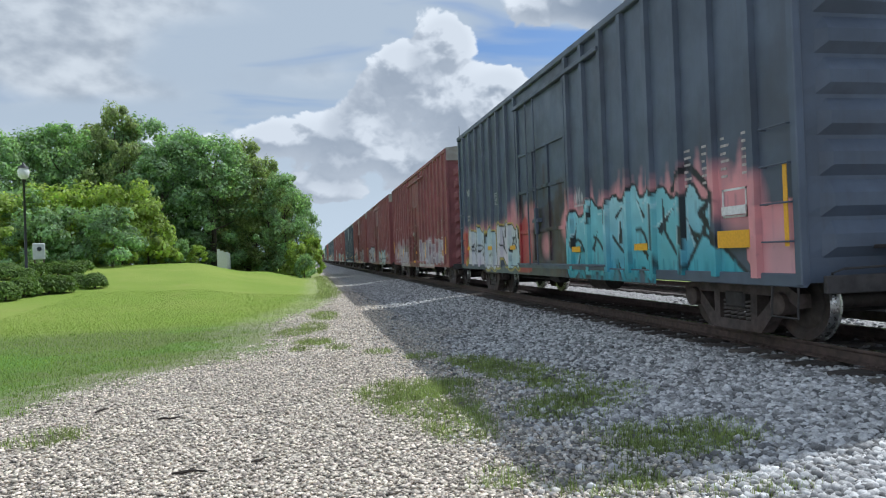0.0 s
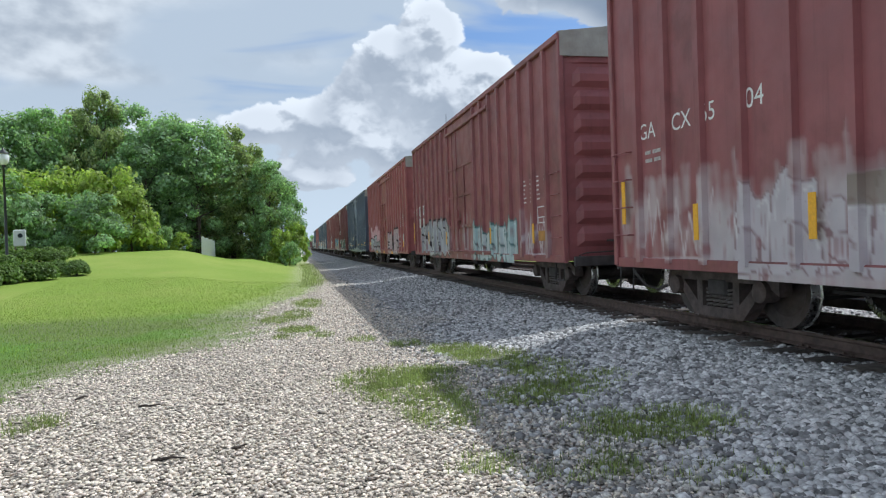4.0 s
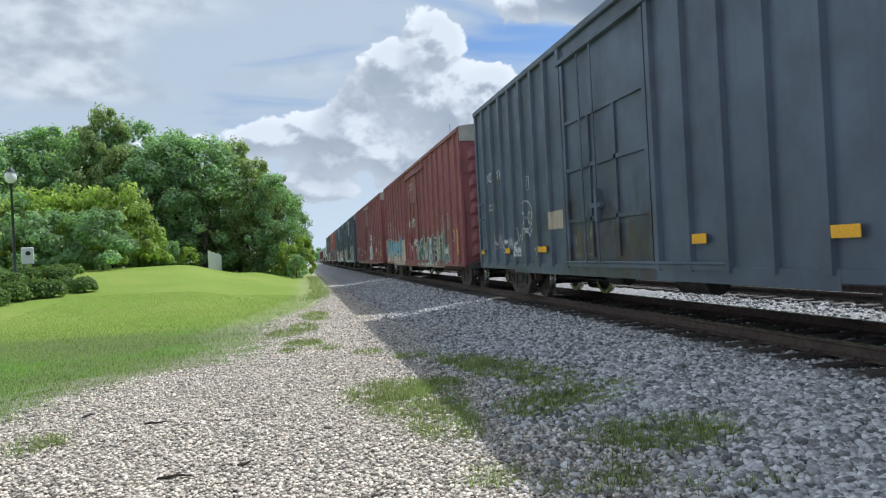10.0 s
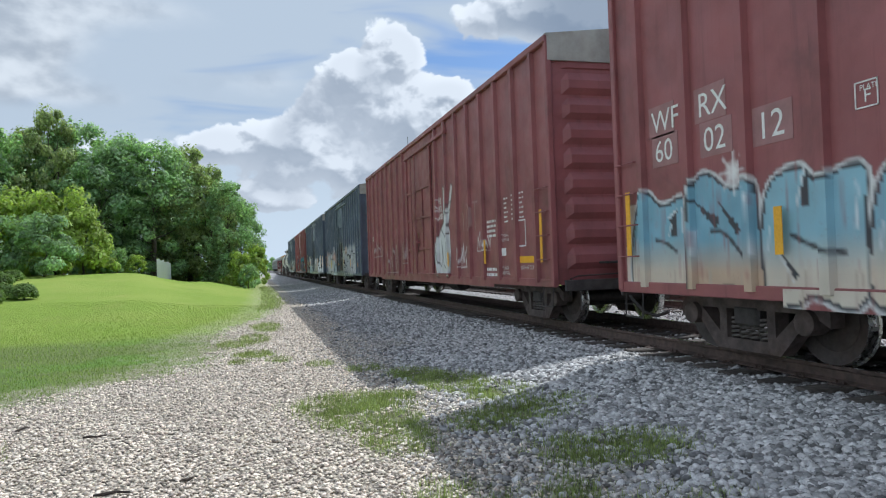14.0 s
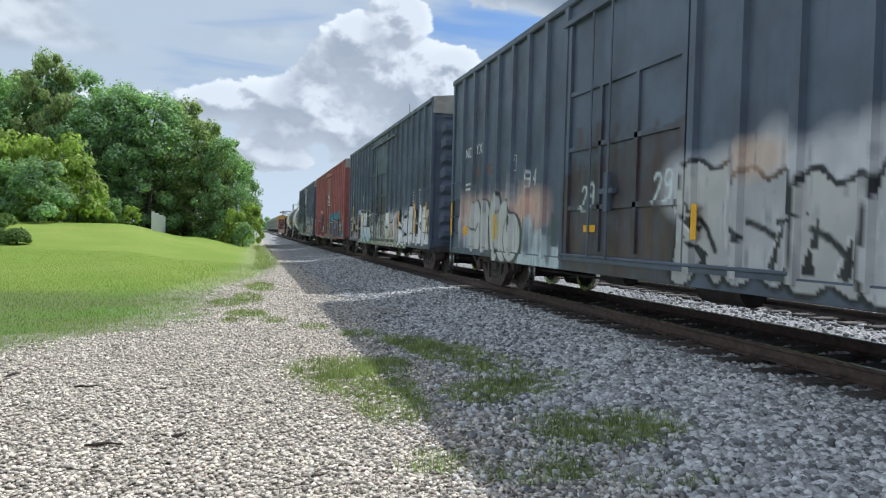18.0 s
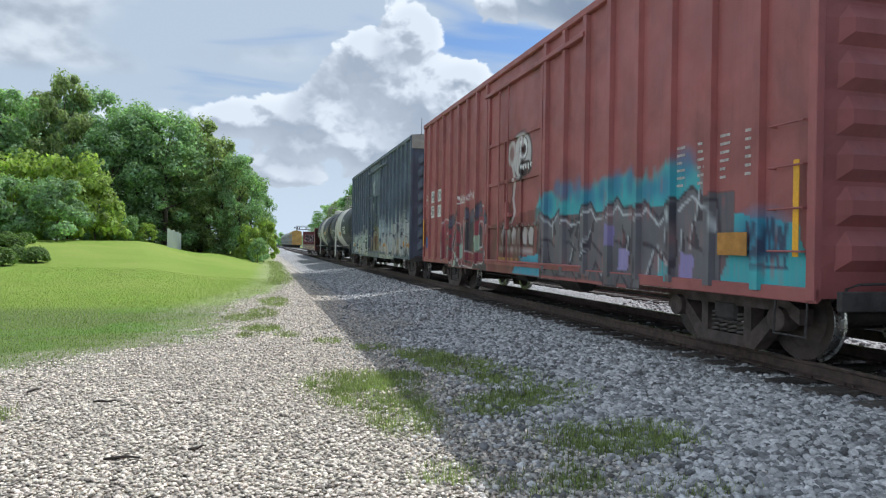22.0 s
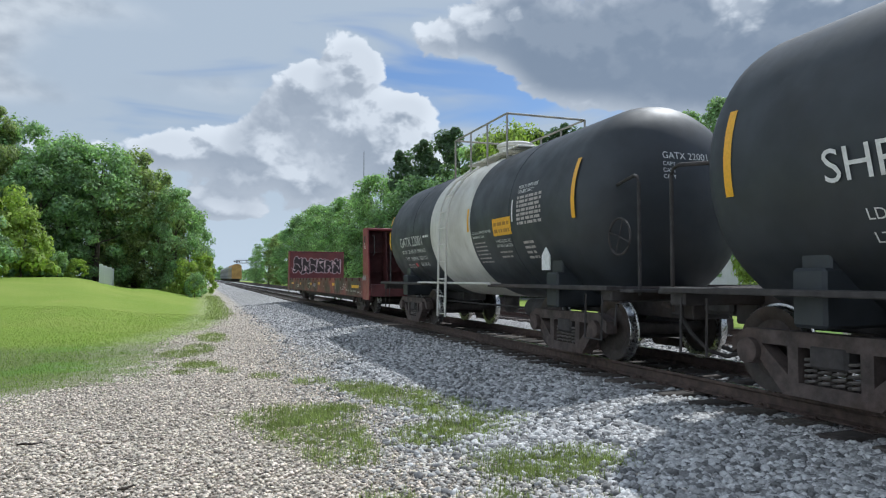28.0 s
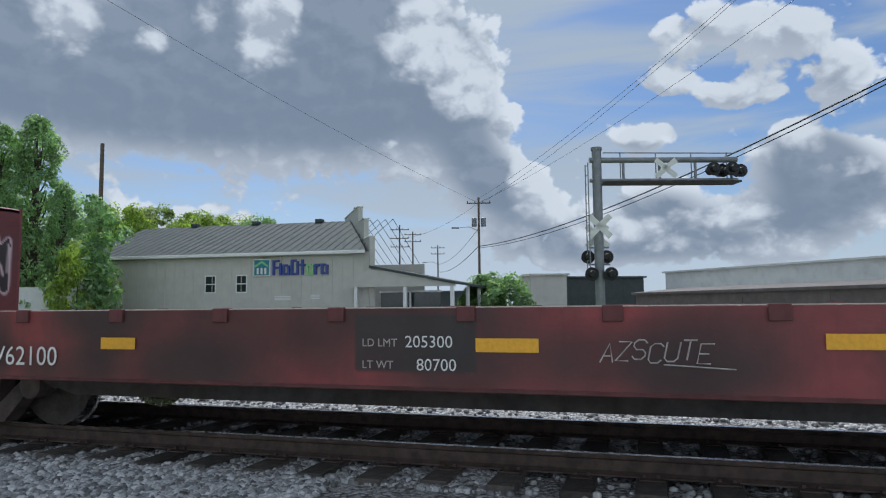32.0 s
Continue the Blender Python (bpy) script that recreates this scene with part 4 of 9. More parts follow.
        part("end_cap", mesh("end_cap", (vv, [tuple(range(k)), tuple(range(2 * k - 1, k - 1, -1))] + [(i, (i + 1) % k, k + (i + 1) % k, k + i) for i in range(k)]), MAT[end_top]),
             car, "weathered bare upper end plate")
        part("end_platform", mesh("end_platform", join(box(-0.75, 0.75, -0.16, 0.16, 1.05, 1.09, 0.01), box(-1.45, 1.45, -0.03, 0.03, 0.62, 0.8, 0.01)), MAT["underframe"]), car, "", pose(0, s * (h + 0.15), 0))
        # end ladder and grab irons
        for z in (1.3, 1.7, 2.1, 2.5):
            part("rung", mesh("rung", tube([(-1.42, 0, z), (-1.42, 0.08, z), (-1.0, 0.08, z), (-1.0, 0, z)], 0.011, 6), m), car, "", pose(0, s * (h - 0.05), 0, 0, 0, 0 if s > 0 else 180))
    # side ladder and steps
    for sy in (-1, 1):
        yy = sy * (h - 0.32)
        for z in (1.15, 1.55, 1.95, 2.35):
            part("rung", mesh("rung", tube([(-PANEL, yy - 0.22, z), (-PANEL - 0.09, yy - 0.22, z), (-PANEL - 0.09, yy + 0.22, z), (-PANEL, yy + 0.22, z)], 0.011, 6), m), car)
        step_iron = tube([(-PANEL, yy - 0.2, 0.72), (-PANEL - 0.02, yy - 0.2, 0.36), (-PANEL - 0.02, yy + 0.2, 0.36), (-PANEL, yy + 0.2, 0.72)], 0.014, 6)
        part("step", mesh("step", step_iron, MAT["underframe"]), car)
    # plug door: leaf, frame, rails, rods and latches
    dx = -PANEL - 0.012
    leaf = part("door", panel_mesh("door", dx, d0 + 0.02, d1 - 0.02, 0.9, 4.35, 0.03, mat, wall), car, "sliding plug door")
    part("door_top_panel", mesh("door_top_panel", box(dx + 0.002, dx + 0.03, d0, d1, 4.35, EAVE - 0.12), dm), car)
    part("door_bottom_panel", panel_mesh("door_bottom_panel", dx + 0.002, d0, d1, 0.62, 0.9, 0.03, mat, wall), car)

    def batten(name, y0, y1, z0, z1, t=0.045, mm=None):
        ny, nz = max(1, round((y1 - y0) / 0.06)), max(1, round((z1 - z0) / 0.06))
        me = bpy.data.meshes.new(name)
        b = box(dx - t, dx, y0, y1, z0, z1, 0.01)
        if wall:
            # cut the bar along its length, for the paint
            long_y = (y1 - y0) > (z1 - z0)
            cuts = np.linspace(y0 if long_y else z0, y1 if long_y else z1, max(2, (ny if long_y else nz) + 1))
            pts, faces = [], []
            for cval in cuts:
                ring = [(dx, y0, z0), (dx - t, y0, z0), (dx - t, y1, z1), (dx, y1, z1)]
                for x, y, z in ring:
                    pts.append((x, cval, z) if long_y else (x, y, cval))
            for i in range(len(cuts) - 1):
                faces += [(i * 4 + j, i * 4 + j + 1, i * 4 + j + 5, i * 4 + j + 4) for j in range(3)]
            faces += [(0, 1, 2, 3), tuple(len(pts) - 4 + j for j in (3, 2, 1, 0))]
            b = pts, faces
        me.from_pydata(b[0], [], b[1])
        me.materials.append(PAINTED[mat] if wall else dm)
        if wall:
            a = np.array(b[0])
            coloured(me, wall, -a[:, 1], a[:, 2])
        part(name, me, leaf)

    for y in (d0 + 0.03, d1 - 0.13):
        batten("door_stile", y, y + 0.1, 0.86, 4.4, 0.05)
    w3 = (door - 0.26) / 3
    for z in (1.55, 2.45, 3.3):
        batten("door_rail", d0 + 0.13, d1 - 0.13, z, z + 0.07, 0.04)
    for y in (d0 + 0.13 + w3, d0 + 0.13 + 2 * w3):
        batten("door_rail", y - 0.04, y + 0.04, 0.95, 3.3, 0.04)
    for y in (d0 + 0.55 * door, d0 + 0.72 * door):
        part("lock_rod", mesh("lock_rod", tube([(dx - 0.075, y, 0.85), (dx - 0.075, y, 4.4)], 0.018, 6), dm), leaf)
    part("latch", mesh("latch", join(box(dx - 0.1, dx, d0 + 0.5 * door, d0 + 0.62 * door, 1.75, 1.83, 0.01), box(dx - 0.12, dx - 0.04, d0 + 0.53 * door, d0 + 0.56 * door, 1.5, 2.05, 0.01)), dm), leaf)
    part("door_track", mesh("door_track", join(box(dx - 0.07, dx + 0.02, d0 - 1.6, d1 + 0.1, 0.84, 0.88, 0.01), box(dx - 0.05, dx + 0.02, d0 - 1.6, d1 + 0.1, 0.78, 0.84)), m), car)
    part("door_track", mesh("door_track", box(dx - 0.09, dx + 0.02, d0 - 1.6, d1 + 0.1, 4.42, 4.50, 0.01), m), car)
    # underframe
    part("underframe", mesh("underframe", join(box(-0.35, 0.35, -h + 0.1, h - 0.1, 0.62, 1.0, 0.02), box(-1.45, 1.45, -h + 0.1, h - 0.1, 0.86, 0.98),
                                                *[box(-1.45, 1.45, y - 0.06, y + 0.06, 0.68, 0.9) for y in (-h + 1.9, -3, 0, 3, h - 1.9)]), MAT["underframe"]), car)
    part("brake_cylinder", mesh("brake_cylinder", join(moved(lathe([(-0.3, 0.14), (0.3, 0.14)], 14, "y"), -0.75, 1.2, 0.55), moved(lathe([(-0.4, 0.2), (0.4, 0.2)], 14, "y"), -0.8, -1.4, 0.58),
                                                         tube([(-0.6, -4.5, 0.45), (-0.6, 4.5, 0.45)], 0.02, 6)), MAT["underframe"], True), car)
    for s in (-1, 1):
        add_truck(car, s * (h - 1.85))
    add_ends(car, h)
    return car


WHITE, BLACK, SILVER, CYAN = (0.80, 0.80, 0.79), (0.012, 0.012, 0.014), (0.40, 0.40, 0.42), (0.10, 0.46, 0.54)
PINK, PALE, LILAC, ROSE = (0.70, 0.30, 0.31), (0.60, 0.66, 0.70), (0.43, 0.40, 0.44), (0.52, 0.05, 0.06)


def shade(low, high, v0=0.7, v1=2.0):
    """A fade of the fill from low to high."""
    lo, hi = np.array(low, np.float32), np.array(high, np.float32)

    def f(U, V):
        t = np.clip((V - v0) / (v1 - v0), 0, 1)[..., None] + 0 * U[..., None]
        return lo * (1 - t) + hi * t
    return f


def cloud_of(w, u0, u1, v, r, colour, n, seed, alpha=0.9, soft=0.5):
    rng = random.Random(seed)
    for i in range(n):
        w.blob(u0 + (u1 - u0) * (i + 0.5) / n, v + rng.uniform(-0.15, 0.15), r * rng.uniform(0.8, 1.3), r * rng.uniform(0.7, 1.2), colour, soft, alpha)


def drips(w, u0, u1, v, colour, n, seed, r=0.02):
    rng = random.Random(seed)
    for _ in range(n):
        u = rng.uniform(u0, u1)
        w.line([(u, v), (u + rng.uniform(-0.02, 0.02), v - rng.uniform(0.1, 0.5))], r * rng.uniform(0.5, 1.2), colour, 0.01, 0.8)


def streaky(w, u0, u1, v0, v1, colour, n, seed, alpha=0.35):
    """Faded older paint: soft upright smears."""
    rng = random.Random(seed)
    for _ in range(n):
        u, v = rng.uniform(u0, u1), rng.uniform(v0, v1)
        w.line([(u, v), (u + rng.uniform(-0.1, 0.1), v + rng.uniform(0.2, 0.6))], rng.uniform(0.03, 0.10), colour, 0.04, alpha * rng.uniform(0.5, 1.2))


def rounded(pts, times=1):
    p = np.array(pts, float)
    for _ in range(times):
        q = np.roll(p, -1, 0)
        p = np.stack([0.78 * p + 0.22 * q, 0.22 * p + 0.78 * q], 1).reshape(-1, 2)
    return p


def wild(w, u0, u1, v0, v1, n, fill, edge=BLACK, hi=WHITE, seed=1, out=0.045, lean=0.08, jag=0.2, cuts=3, spread=1.2, soft=1, glow=None):
    """A sprayed piece of interlocking jagged forms: outline, fill, dark wedges between the strokes, thin highlights."""
    rng = random.Random(seed)
    step = (u1 - u0) / n
    forms = []
    for k in range(n):
        c, hw = u0 + (k + 0.5) * step, step * 0.5 * spread * rng.uniform(0.88, 1.12)
        top, bot = v1 + rng.uniform(-jag, jag * 0.5), v0 + rng.uniform(-0.04, 0.06)
        hgt = top - bot
        lx = lean * hgt * rng.uniform(0.3, 1.5)
        forms.append((c, hw, bot, hgt, lx, rounded([
            (c - hw * 0.95, bot), (c - hw * rng.uniform(0.7, 1.05) + 0.4 * lx, bot + hgt * rng.uniform(0.35, 0.55)), (c - hw * 0.85 + lx, top - 0.08 * hgt),
            (c - hw * rng.uniform(0.1, 0.5) + lx, top + rng.uniform(0, 0.6) * jag), (c + hw * rng.uniform(0.0, 0.3) + lx, top - rng.uniform(0.05, 0.25) * hgt),
            (c + hw * 0.85 + lx, top - rng.uniform(-0.05, 0.12) * hgt), (c + hw * rng.uniform(0.6, 1.0) + 0.5 * lx, bot + hgt * rng.uniform(0.4, 0.65)),
            (c + hw * 1.05, bot + rng.uniform(0.0, 0.25) * hgt), (c + hw * 0.75, bot - 0.03), (c + hw * rng.uniform(0.0, 0.3), bot + rng.uniform(0.05, 0.3) * hgt), (c - hw * 0.15, bot)], soft)))
    order = list(range(n))
    rng.shuffle(order)
    if glow is not None:
        for k in order:
            p = forms[k][5]
            w.line(np.vstack([p, p[:1]]), out + 0.035, glow)
    for k in order:
        c, hw, bot, hgt, lx, p = forms[k]
        w.line(np.vstack([p, p[:1]]), out, edge)
        w.poly(p, fill[k % len(fill)] if isinstance(fill, list) else fill)
        for _ in range(cuts):
            t = rng.uniform(0.1, 0.75)
            x, y = c + hw * rng.uniform(-0.55, 0.6) + lx * t, bot + hgt * t
            a, ln, b = rng.choice((1.45, 1.7, 1.2, 0.5, 2.4)) + rng.uniform(-0.3, 0.3), hgt * rng.uniform(0.22, 0.5), rng.uniform(0.03, 0.085)
            dx, dy = math.cos(a), math.sin(a)
            w.poly([(x - dy * b, y + dx * b), (x + dy * b, y - dx * b), (x + dx * ln * 0.6 + dy * b * 0.5, y + dy * ln * 0.6), (x + dx * ln, y + dy * ln)], edge)
            if rng.random() < 0.6:
                w.line([(x - dy * (b + 0.03), y + dx * (b + 0.03)), (x + dx * ln * 0.8 - dy * 0.03, y + dy * ln * 0.8)], 0.013, hi, 0.01, 0.85)
        bend = [(c + hw * rng.uniform(-0.6, -0.2) + lx * 0.5, bot + hgt * 0.55), (c + hw * rng.uniform(0, 0.3) + lx * 0.5, bot + hgt * rng.uniform(0.4, 0.6)), (c + hw * 0.7, bot + hgt * rng.uniform(0.2, 0.4))]
        w.line(rounded(bend + bend[1:2], 1)[:5], out * 0.6, edge, 0.012)
        m = p.mean(0)
        q = m + (p - m) * 0.86
        j = len(q) // 2
        w.line(q[j - 3:j + 1 + rng.randrange(0, 5)], 0.014, hi, 0.01, 0.85)
        w.line(q[2:5], 0.012, hi, 0.01, 0.6)


def flames(w, u0, u1, v, h, colour, n, seed, alpha=0.8, r=0.09):
    """Spray fading upwards in soft tongues."""
    rng = random.Random(seed)
    for i in range(n):
        u, hh = u0 + (u1 - u0) * (i + rng.random()) / n, h * rng.uniform(0.35, 1.1)
        d = rng.uniform(-0.12, 0.16)
        for k in range(4):
            w.line([(u + d * k / 4, v + hh * k / 4 - 0.1), (u + d * (k + 1) / 4, v + hh * (k + 1) / 4)], r * (1 - 0.22 * k), colour, 0.035, alpha * (1 - 0.2 * k))


def rusty_door(w, seed, colour=(0.055, 0.032, 0.026), half=1.55, top=2.3):
    """Rust brown wash over the lower door, its rails and tracks."""
    w.poly([(-half, 0.6), (-half, top - 0.5), (half, top), (half, 0.6)], colour, 0.55)
    streaky(w, -half, half, 0.62, top, colour, 46, seed, 0.7)
    streaky(w, -half, half, 0.62, 1.3, (0.10, 0.055, 0.04), 24, seed + 1, 0.4)


def fray(w, seed, amount=0.35, grain=0.12):
    """Years of weather: the paint thins in upright scratches and fades in clouds."""
    rng = np.random.default_rng(seed)
    fine = rng.random((w.n // 3 + 2, w.m // 26 + 2))
    fine = np.repeat(np.repeat(fine, 3, 0), 26, 1)[:w.n, :w.m]
    spots = np.repeat(np.repeat(rng.random((w.n // 9 + 2, w.m // 9 + 2)), 9, 0), 9, 1)[:w.n, :w.m]
    k = np.ones(15) / 15
    for ax in (0, 1):
        spots = np.apply_along_axis(lambda a: np.convolve(a, k, "same"), ax, spots)
    fine = np.apply_along_axis(lambda a: np.convolve(a, k, "same"), 1, fine)
    thin = np.clip((fine - 0.72) * 4, 0, 1) * np.clip((spots - 0.40) * 6, 0, 1)
    w.img[..., 3] *= 1 - amount * thin - 0.12 * fine
    w.img[..., :3] *= (1 + grain * (2.5 * (spots - 0.5) + 0.7 * (fine - 0.5)))[..., None]


def stripe(car, u, v, w, h, mat="yellow", name="reflective_stripe", x=None, label=""):
    xx = -RIB - 0.006 if x is None else x
    return part(name, mesh(name, box(xx, xx + 0.008, -u - w, -u, v, v + h), MAT[mat]), car, label)


def bars(car, u, v, w, n, pitch=0.09, h=0.045, mat="stencil", seed=0, name="stencil_block"):
    """Rows of writing too small to read, on the flat sheet between two posts."""
    rng = random.Random(seed)
    rows = []
    for i in range(n):
        x = u
        while x < u + w - 0.05:
            k = min(rng.uniform(0.06, 0.22), u + w - x)
            rows.append(box(-PANEL - 0.007, -PANEL - 0.003, -x - k, -x, v - i * pitch, v - i * pitch + h))
            x += k + rng.uniform(0.03, 0.06)
    tagged(part(name, mesh(name, join(*rows), MAT[mat]), car, "rows of small stencilled writing"), kind="stuff")


def frame_sign(car, u, v, w, h, mat="white", t=0.025, name="stencil_frame"):
    x0, x1 = -PANEL - 0.008, -PANEL - 0.003
    part(name, mesh(name, join(box(x0, x1, -u - w, -u, v, v + t), box(x0, x1, -u - w, -u, v + h - t, v + h), box(x0, x1, -u - t, -u, v, v + h), box(x0, x1, -u - w, -u - w + t, v, v + h)), MAT[mat]), car)


def plate_f(car, u, v, s=0.3):
    frame_sign(car, u, v, s, s, t=0.012)
    lettering(car, "PLATE", -u - 0.05, v + s * 0.66, -PANEL - 0.008, 0.045, MAT["white"])
    lettering(car, "F", -u - s * 0.38, v + s * 0.2, -PANEL - 0.008, 0.11, MAT["white"])


def words(car, text, u, v, size, mat="white", x=None):
    lettering(car, text, -u, v, -PANEL - 0.005 if x is None else x, size, MAT[mat])


def data_block(car, u, v, seed, mat="white"):
    bars(car, u, v, 0.16, 6, 0.09, 0.03, mat, seed)
    bars(car, u + 0.4, v, 0.2, 6, 0.09, 0.03, mat, seed + 1)


def usual(car, seed, left=-6.9, right=6.3, mat="stencil", panel=True):
    """Markings that every car has: stencilled data near the ends, an inspection panel, door instructions."""
    data_block(car, right - 0.75, 2.35, seed, mat)
    data_block(car, right + 0.05, 2.38, seed + 3, mat)
    bars(car, left + 0.1, 2.25, 0.4, 2, 0.11, 0.05, mat, seed + 5)
    bars(car, -0.5, 3.95, 0.75, 3, 0.13, 0.06, mat, seed + 7)
    if panel:
        frame_sign(car, right + 0.05, 1.45, 0.46, 0.34)
        part("stencil_frame", mesh("stencil_frame", box(-PANEL - 0.008, -PANEL - 0.003, -right - 0.51, -right - 0.05, 1.56, 1.58), MAT["white"]), car)
        stripe(car, right + 0.08, 1.1, 0.4, 0.2, "rustpatch", "paint_patch", -PANEL - 0.008)


MAT["rustpatch"] = material("orange brown touch-up paint", (0.42, 0.20, 0.04), 0.6, vary=0.2, grain=6.0, bump=0.0)
MAT["primer"] = material("brown primer patch", (0.29, 0.15, 0.15), 0.6, vary=0.12, grain=5.0, bump=0.0)
MAT["blackpatch"] = material("black touch-up paint", (0.015, 0.015, 0.016), 0.6, vary=0.2, grain=5.0, bump=0.0)
MAT["rusttext"] = material("rust brown stencil paint", (0.25, 0.11, 0.05), 0.7, vary=0.2, grain=20.0, bump=0.0)
MAT["redlens"] = material("red tag", (0.6, 0.03, 0.04), 0.4, vary=0.1, bump=0.0)
MAT["blue"] = material("blue round decal", (0.02, 0.12, 0.35), 0.4, vary=0.1, bump=0.0)

# --- car A: cyan letters on a pink cloud ahead, white letters edged in yellow behind ---
w = Wall(15.4, 3.0)
rusty_door(w, 400)
flames(w, 1.3, 7.0, 1.7, 0.6, PINK, 34, 1, 0.7)
cloud_of(w, 1.3, 6.9, 1.7, 0.3, PINK, 14, 1, 0.8, 0.7)
flames(w, -7.3, -0.9, 1.6, 0.55, PINK, 30, 2, 0.55)
cloud_of(w, -7.3, -1.7, 1.6, 0.3, (0.62, 0.25, 0.28), 13, 2, 0.7, 0.8)
for u, v, a in ((-2.0, 2.1, 0.32), (-0.6, 1.9, 0.3), (-1.0, 2.05, 0.2), (0.2, 1.25, 0.25), (-1.0, 1.4, 0.42), (1.3, 1.6, 0.2)):
    w.blob(u, v, a, a * 0.9, PINK, 0.9, 0.75)
w.poly([(7.0, 0.62), (6.75, 1.0), (6.9, 1.55), (7.6, 1.6), (7.68, 0.9), (7.4, 0.62)], PINK, 0.95)
w.blob(7.35, 0.95, 0.25, 0.35, (0.50, 0.32, 0.34), 0.8, 0.6)
w.poly([(-7.55, 0.65), (-6.9, 0.65), (-6.75, 1.35), (-6.9, 1.75), (-7.5, 1.8)], (0.46, 0.09, 0.06), 0.85)
w.poly([(-1.75, 0.65), (-0.7, 0.68), (-0.8, 1.5), (-1.1, 1.95), (-1.4, 1.85)], (0.42, 0.05, 0.05), 0.85)
flames(w, -7.5, -6.8, 1.6, 0.4, (0.46, 0.09, 0.06), 6, 31, 0.7)
wild(w, -6.85, -1.55, 0.72, 1.92, 5, [shade((0.62, 0.60, 0.64), (0.55, 0.62, 0.66)), shade((0.64, 0.56, 0.62), (0.42, 0.60, 0.66)), shade((0.62, 0.62, 0.64), (0.38, 0.58, 0.62)), shade((0.66, 0.58, 0.62), (0.60, 0.62, 0.66)), shade((0.45, 0.62, 0.64), (0.66, 0.64, 0.66))],
     BLACK, (0.7, 0.7, 0.7), 302, 0.035, 0.03, 0.14, 3, 1.05, 2, (0.62, 0.50, 0.12))
cy = shade((0.04, 0.36, 0.44), (0.30, 0.60, 0.66), 0.7, 1.9)
wild(w, 1.45, 6.2, 0.66, 1.95, 6, [cy, shade((0.10, 0.42, 0.46), (0.24, 0.56, 0.62)), shade((0.05, 0.33, 0.46), (0.36, 0.62, 0.66))], (0.012, 0.018, 0.022), (0.55, 0.72, 0.74), 311, 0.05, 0.06, 0.22, 2, 1.12, 1)
w.poly([(5.3, 0.62), (6.95, 0.68), (6.35, 1.1), (5.9, 1.3)], cy, 1, BLACK, 0.03)
w.line([(5.2, 1.9), (5.6, 2.2), (6.2, 1.75), (5.85, 1.55), (6.25, 1.2)], 0.05, BLACK)
flames(w, 1.5, 6.6, 0.66, 0.3, (0.03, 0.24, 0.30), 30, 4, 0.6, 0.05)
drips(w, 1.5, 6.8, 0.95, (0.03, 0.22, 0.28), 18, 6)
w.tag(1.75, 1.95, 0.5, 0.3, (0.5, 0.5, 0.5), 4)
fray(w, 500)
CAR_A = boxcar("dark blue-grey box car with cyan and pink graffiti", 15.4, "navy", 5.99, w)
usual(CAR_A, 11)
words(CAR_A, "ND", -6.84, 2.88, 0.22)
words(CAR_A, "YX", -5.77, 2.88, 0.22)
plate_f(CAR_A, -3.65, 2.4)
for u, v, a, b in ((6.33, 1.10, 0.6, 0.2), (1.74, 1.1, 0.38, 0.1), (4.2, 1.1, 0.4, 0.1), (-6.7, 1.25, 0.3, 0.1), (-4.3, 1.22, 0.4, 0.1), (-2.2, 1.2, 0.4, 0.1)):
    stripe(CAR_A, u, v, a, b)
stripe(CAR_A, 7.50, 1.1, 0.06, 0.85)
stripe(CAR_A, 6.43, 1.48, 0.45, 0.10, "white", "white_label")

# --- car B: grey throw-ups on oxide red ---
w = Wall(15.5, 2.6)
w.poly([(-1.5, 0.6), (-1.5, 2.0), (1.5, 2.3), (1.5, 0.6)], (0.05, 0.02, 0.02), 0.45)
w.poly([(-0.85, 0.95), (-0.85, 1.6), (0.4, 1.6), (0.4, 0.95)], (0.02, 0.015, 0.015), 0.4)
streaky(w, -7.5, -1.7, 0.7, 1.6, (0.5, 0.44, 0.44), 90, 5, 0.45)
flames(w, -5.4, -1.8, 0.75, 1.0, (0.50, 0.46, 0.46), 40, 6, 0.6, 0.07)
cloud_of(w, -5.2, -2.1, 1.05, 0.42, (0.46, 0.42, 0.43), 9, 6, 0.7, 0.8)
wild(w, -4.9, -1.75, 0.68, 1.62, 5, (0.47, 0.43, 0.45), (0.24, 0.16, 0.17), (0.62, 0.6, 0.6), 320, 0.02, 0.05, 0.3, 2, 1.1, 1)
w.poly([(-3.2, 1.35), (-2.3, 1.35), (-2.3, 1.65), (-3.2, 1.62)], (0.20, 0.16, 0.12), 0.8)
w.tag(-6.9, 0.85, 1.6, 0.8, (0.50, 0.42, 0.42), 5, 0.016)
gl = shade((0.43, 0.40, 0.42), (0.36, 0.30, 0.34), 0.7, 1.8)
wild(w, 1.35, 6.7, 0.70, 1.85, 6, [gl, shade((0.46, 0.43, 0.43), (0.40, 0.35, 0.38)), gl, (0.30, 0.24, 0.27)], (0.62, 0.58, 0.60), (0.66, 0.63, 0.64), 331, 0.028, 0.04, 0.25, 1, 1.2, 1)
for k in range(11):
    u = 1.5 + k * 0.48
    w.line([(u, 1.75 - 0.2 * (k % 3)), (u + 0.16, 1.2), (u + 0.05 + 0.25 * (k % 2), 0.85)], 0.022, (0.64, 0.60, 0.62), 0.012, 0.9)
    w.poly([(u, 1.5), (u + 0.13, 1.45), (u + 0.05, 1.0)], (0.26, 0.17, 0.19) if k % 2 else (0.66, 0.62, 0.63), 0.9)
